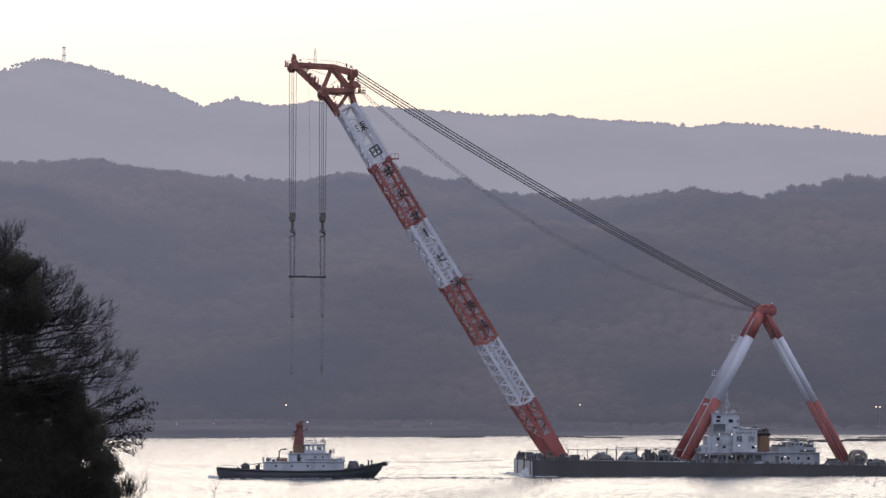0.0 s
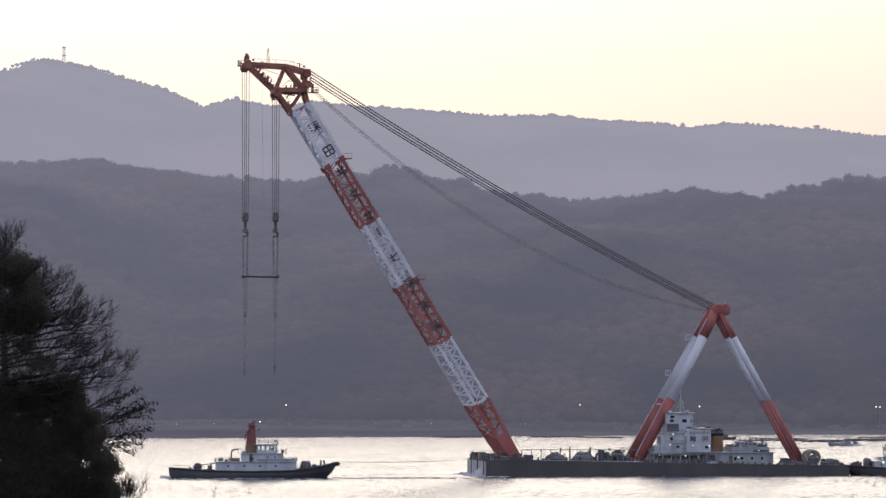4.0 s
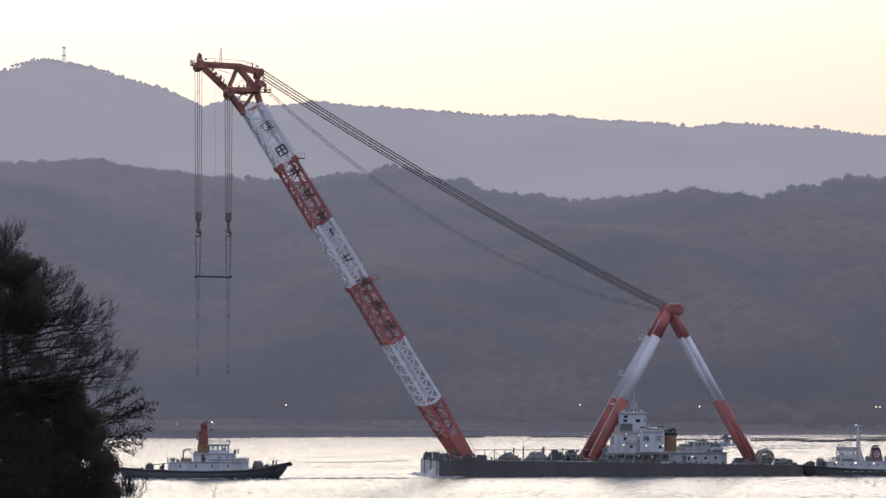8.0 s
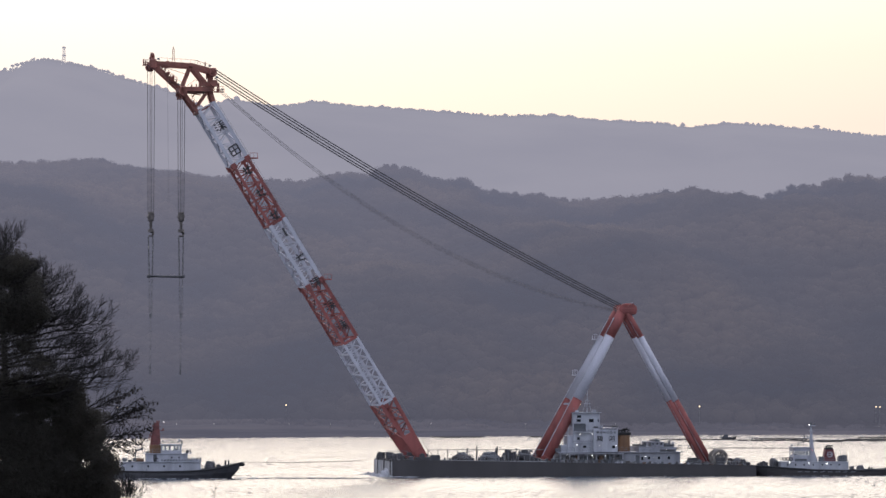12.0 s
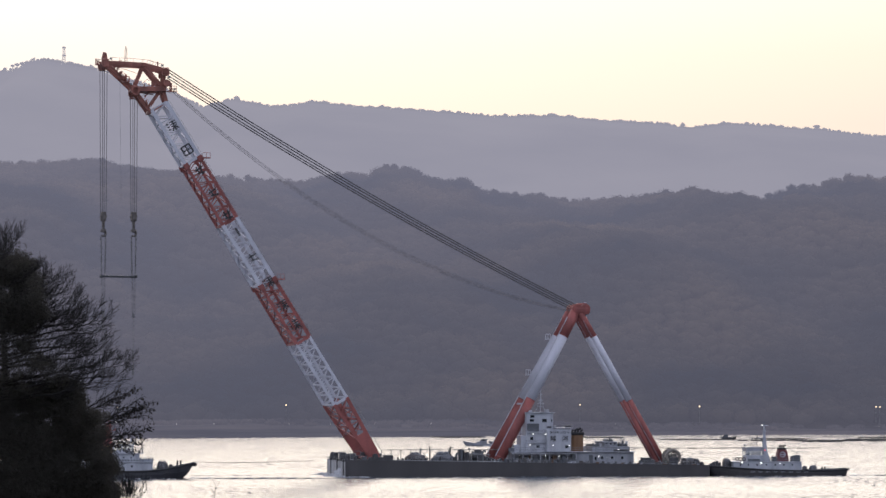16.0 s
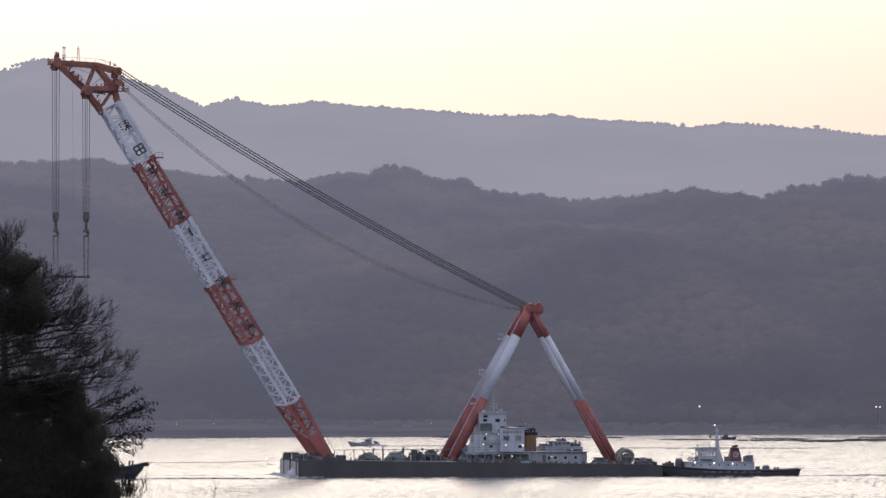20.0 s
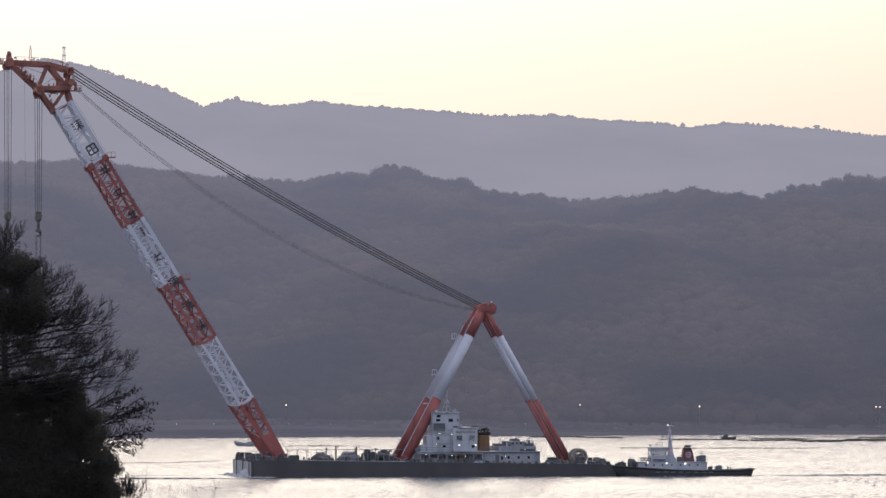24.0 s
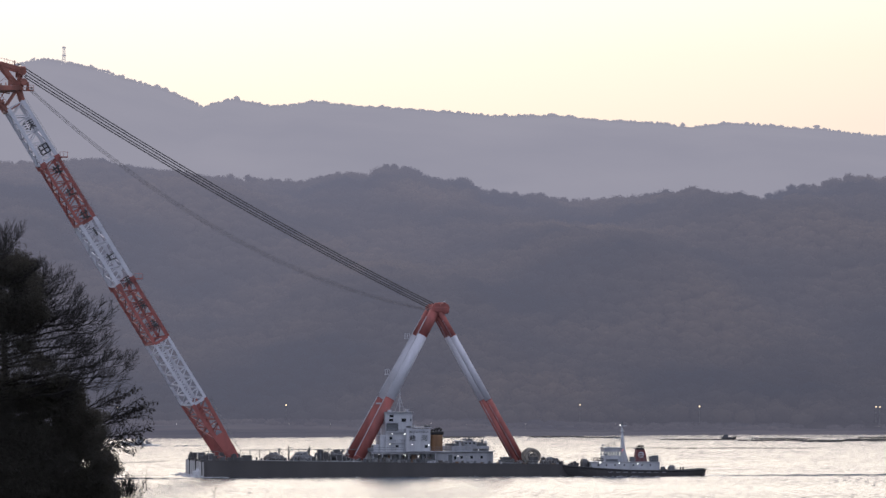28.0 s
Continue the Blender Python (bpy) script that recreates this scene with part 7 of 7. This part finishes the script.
def twig(bm, p, d, length, r, level, rng, deepest=2):
    """A fine shoot that sweeps outwards, curls up at its end and forks to both sides."""
    pts, cur = [p.copy()], d.normalized()
    n = 5 if level == 0 else 4 if level == 1 else 3
    curl = rng.uniform(0.04, 0.17)
    for k in range(n):
        cur = (cur + Vector((rng.uniform(-0.04, 0.04), rng.uniform(-0.08, 0.08), curl + rng.uniform(-0.04, 0.04)))).normalized()
        pts.append(pts[-1] + cur * (length / n))
    tube(bm, pts, r, 4 if level else 5, max(0.0018, r * 0.5), cap=False)
    if level >= deepest:
        return
    side = rng.choice((-1, 1))
    for k in range(1, n + 1):
        for _ in range(2 if level == 0 else 1):
            if rng.random() < (0.3 if level == 0 else 0.22):
                continue
            side = -side
            a = side * radians(rng.uniform(14, 38))
            ax = (pts[k] - pts[k - 1]).normalized()
            e = Vector((ax.x * math.cos(a) - ax.z * math.sin(a), ax.y + rng.uniform(-0.35, 0.35), ax.x * math.sin(a) + ax.z * math.cos(a)))
            twig(bm, pts[k], e, length * rng.uniform(0.45, 0.72) * (1.15 - 0.4 * k / n), max(0.0022, r * 0.6), level + 1, rng, deepest)


def bare_tree():
    rng = random.Random(31)
    base = root(-60)
    bm = B()
    tube(bm, [base, spot(-48, 800, D), spot(-44, 640, D), spot(-40, 500, D)], 0.17, 9, 0.05)
    t = tree_frame("bare_tree", "leafless tree with fine dark twigs spreading outwards", base, bm)
    # limbs: height on the trunk, height where it bends, tip
    limbs = [(540, 462, 20, 428), (555, 480, 6, 436), (560, 500, 52, 486), (580, 520, 84, 500), (590, 535, 106, 516), (600, 550, 124, 534), (605, 560, 140, 546), (612, 572, 154, 560), (620, 585, 166, 572), (625, 592, 176, 584),
             (632, 604, 168, 606), (640, 618, 150, 622), (645, 628, 172, 628), (655, 650, 196, 636), (660, 668, 210, 646), (664, 676, 206, 662), (668, 684, 186, 674), (672, 690, 160, 684), (676, 694, 128, 690)]
    limbs += [(sy + 6, my + 8, ex - rng.uniform(28, 46), ey + rng.uniform(4, 14)) for sy, my, ex, ey in limbs[4:15:3]]
    for sy, my, ex, ey in limbs:
        s0, e0 = spot(-42, sy + (sy - 620) * 0.7, D + rng.uniform(-0.2, 0.2)), spot(ex + 6, ey, D + rng.uniform(-0.5, 0.3))
        c0 = spot(ex * 0.52 - 8 + rng.uniform(-8, 8), my + rng.uniform(2, 14), D + rng.uniform(-0.3, 0.3))
        bm = B()
        pts = []
        for k in range(13):
            f = k / 12
            pts.append(s0 * (1 - f) ** 2 + c0 * 2 * f * (1 - f) + e0 * f * f + Vector((0.006 * math.sin(k * 2.3 + sy), 0, 0.010 * math.sin(k * 1.7 + ex))))
        tube(bm, pts, 0.019, 6, 0.0040, cap=False)
        for k in range(3, 13):
            for _ in range(2 if k > 6 else 1):
                if rng.random() < 0.22:
                    continue
                d = (pts[k] - pts[k - 1]).normalized()
                up = rng.random() < 0.72
                a = radians(rng.uniform(10, 36)) * (1 if up else -0.7)
                e = Vector((d.x * math.cos(a) - d.z * math.sin(a), rng.uniform(-0.3, 0.3), d.x * math.sin(a) + d.z * math.cos(a)))
                twig(bm, pts[k], e, rng.uniform(0.17, 0.40) * (1.15 - 0.5 * k / 12), 0.0048, 0, rng, 1 if rng.random() < 0.6 else 2)
        part("limb", bm, BARK, t)
    return t


def mass(px, py, rx, ry, n, rng):
    """Leaf places in a ragged clump about a spot."""
    c = spot(px, py, D + rng.normal() * 0.3)
    k = D / 7786
    v = rng.normal(size=(n, 3))
    v /= np.linalg.norm(v, axis=1)[:, None]
    v *= rng.uniform(0, 1, n)[:, None] ** 0.45
    return np.array(c) + v * np.array([rx * k, max(rx, ry) * k, ry * k])


def evergreen():
    rng = np.random.default_rng(7)
    base = root(20, D + 0.6)
    bm = B()
    tube(bm, [base, spot(15, 800, D + 0.6), spot(8, 620, D + 0.6), spot(2, 490, D + 0.6)], 0.09, 8, 0.012)
    t = tree_frame("evergreen_tree", "dense dark evergreen tree in silhouette", base, bm)
    clumps = [(8, 478, 46, 36), (38, 500, 34, 44), (10, 545, 60, 45), (52, 545, 36, 34), (16, 580, 50, 16), (74, 640, 17, 13), (38, 612, 16, 10), (20, 700, 80, 38), (82, 712, 58, 42), (132, 722, 32, 30), (-20, 740, 60, 90),
              (50, 778, 100, 58), (126, 772, 50, 48), (162, 790, 26, 40), (66, 850, 132, 62), (176, 832, 30, 36), (190, 866, 28, 26), (30, 920, 160, 60), (150, 920, 80, 46), (150, 748, 24, 24), (176, 772, 16, 20), (186, 815, 18, 24), (172, 738, 14, 18), (140, 872, 62, 40), (196, 828, 16, 20), (204, 877, 13, 9), (120, 690, 30, 14), (112, 676, 24, 12), (136, 702, 22, 12), (118, 822, 30, 26), (40, 468, 26, 18), (64, 510, 20, 30), (66, 552, 24, 24), (28, 566, 46, 22)]
    k = D / 7786
    rows = []
    for i, (px, py, rx, ry) in enumerate(clumps):
        P = [mass(px, py, rx, ry, int(rx * ry * 1.75), rng)]
        for j in range(max(6, int(rx * ry / 160))):
            a = rng.uniform(0, 6.28)
            P.append(mass(px + rx * 0.9 * math.cos(a), py + ry * 0.9 * math.sin(a), 13, 10, 130, rng))
        tagged(leaves("leaf_clump", np.concatenate(P), 0.024, LEAF, t, i, 0.55), kind="stuff")
        c = spot(px, py, D + 0.6)
        rows.append((c.x, c.y, c.z, rx * k * 0.66, ry * k * 0.66, i * 1.3, i))
    # thin sprays of leaves among the bare limbs
    for i, (px, py, rx, ry, count) in enumerate(((24, 606, 74, 34, 2400), (70, 650, 60, 26, 1500), (10, 640, 60, 40, 2200), (110, 672, 40, 16, 700), (20, 450, 36, 26, 420))):
        tagged(leaves("leaf_spray", mass(px, py, rx, ry, count, rng), 0.026, LEAF, t, 90 + i, 0.5), kind="stuff")
    core = scatter("inner_foliage", rows, LEAF, base_crowns(6, 3, 77, 0.5))
    core.parent = t
    tagged(core, kind="stuff")
    return t


def leafy_sapling():
    rng = random.Random(12)
    nr = np.random.default_rng(3)
    base = root(110, D + 1.6)
    bm = B()
    fork = spot(140, 800, D + 1.6)
    tube(bm, [base, lerp(base, fork, 0.6), fork], 0.06, 7, 0.03)
    t = tree_frame("leafy_sapling", "young tree with drooping dull brown leaves", base, bm)
    boughs = [((120, 745), (185, 716), (242, 689)), ((125, 742), (190, 712), (228, 694)), ((130, 740), (180, 705), (214, 687)), ((140, 770), (205, 735), (264, 717)), ((140, 768), (215, 728), (255, 724)),
              ((150, 765), (200, 735), (246, 707)), ((150, 770), (210, 740), (262, 736)), ((165, 800), (205, 768), (259, 763)), ((170, 800), (205, 775), (246, 788)),
              ((170, 800), (200, 782), (227, 800)), ((150, 768), (205, 745), (236, 728)), ((160, 790), (205, 765), (246, 770))]
    for i, b in enumerate(boughs):
        pts = [spot(x, y, D + 1.6 + rng.uniform(-0.15, 0.15)) for x, y in b]
        line = []
        for s in range(13):
            f = s / 12
            line.append(pts[0] * (1 - f) ** 2 + pts[1] * 2 * f * (1 - f) + pts[2] * f * f + Vector((0, 0, 0.008 * math.sin(s * 1.9 + i))))
        bm = B()
        tube(bm, line, 0.011, 5, 0.003)
        places = []
        for s in range(3, 13):
            for _ in range(2):
                d = Vector((rng.uniform(0.3, 1), rng.uniform(-0.6, 0.6), rng.uniform(-0.6, 0.7))).normalized()
                length = rng.uniform(0.05, 0.19)
                q = line[s] + d * length
                tube(bm, [line[s], line[s] + d * length * 0.5 + Vector((0, 0, 0.008)), q], 0.0036, 3, 0.0022, cap=False)
                if s >= 6:
                    for _ in range(rng.randrange(2, 5) + (s > 9)):
                        places.append(q - d * length * rng.uniform(0, 0.75) + Vector((rng.uniform(-0.01, 0.01), 0, rng.uniform(-0.008, 0.008))))
        for s in (3, 5, 6, 8):
            d = (line[s] - line[s - 1]).normalized()
            a = radians(rng.uniform(-30, 40))
            e = Vector((d.x * math.cos(a) - d.z * math.sin(a), rng.uniform(-0.3, 0.3), d.x * math.sin(a) + d.z * math.cos(a)))
            twig(bm, line[s], e, rng.uniform(0.14, 0.30), 0.0042, 1, rng)
        part("bough", bm, BARK, t)
        tagged(leaves("leaf_spray", places, 0.042, DRYLEAF, t, 50 + i, 0.56, 1.5), kind="stuff")
    return t


def scrub():
    """Low twigs that reach up at the foot of the slope."""
    rng = random.Random(77)
    for px, d, low, n in ((216, 54, 885, 8), (232, 54, 898, 6), (379, 46, 892, 1)):
        base = root(px, d)
        t = tagged(new("scrub_twigs"), "thin bare scrub twigs reaching up the slope", "shrub")
        for k in range(n):
            start = spot(px + rng.uniform(-14, 14) * (1 if n > 3 else 0), low, d)
            bm = B()
            tube(bm, [base, base.lerp(start, 0.6), start], 0.006, 4, 0.0035)
            twig(bm, start, Vector((rng.uniform(-0.15, 0.5) if n > 1 else 0.1, 0, 1)), rng.uniform(0.18, 0.28) if n > 1 else 0.2, 0.0035, 1 if n < 3 else 0, rng)
            part("twig", bm, BARK, t)


bare_tree()
evergreen()
leafy_sapling()
scrub()

# ---------- what moves: barge, tugs, tow line and the small boat glide past ----------
def motions():
    ts = (0.0, 7.0, 14.0, 21.0, 28.0)
    barge.scale = (0.9915, 0.9915, 0.9915)
    walk(barge, [(t, pose(-10.28 - 2.498 * (t - 11), 941.4 - 0.299 * (t - 11), 0, 0, -0.011 * (t - 11), 7.7 + 0.145 * (t - 11))) for t in ts])
    walk(tug_lead, [(t, pose(-47.0 - 2.465 * t, 914 - 0.29 * t, 0, 0, 0, 4.5 + 0.1 * t)) for t in ts])
    walk(tow, [(t, pose(-12.6 - 2.485 * t, 926 - 0.30 * t, 0, 0, 0, 8.0)) for t in ts])
    walk(tug_aft, [(t, pose(68.2 - 2.53 * (t - 11), 939.5 - 0.30 * (t - 11), 0, 0, 0, 6.5 + 0.1 * (t - 11))) for t in ts])
    for carried in (bow_foam, bow_wash):
        walk(carried, [(t, pose(-10.28 - 2.498 * (t - 11), 941.4 - 0.299 * (t - 11), 0, 0, 0, 7.7 + 0.145 * (t - 11))) for t in ts])
    for carried in (tug_foam, lead_wash):
        walk(carried, [(t, pose(-47.0 - 2.465 * t, 914 - 0.29 * t, 0, 0, 0, 4.5 + 0.1 * t)) for t in ts])
    for carried in (aft_foam, aft_wash):
        walk(carried, [(t, pose(68.2 - 2.53 * (t - 11), 939.5 - 0.30 * (t - 11), 0, 0, 0, 6.5 + 0.1 * (t - 11))) for t in ts])
    for carried in (skiff, skiff_wash):
        walk(carried, [(t, pose((px - 784) / 7786 * 1370, 1370, 0)) for t, px in ((0.0, 1672), (3.0, 1515), (10.0, 1141), (17.0, 767), (20.0, 615), (25.0, 363), (28.0, 212))])


motions()
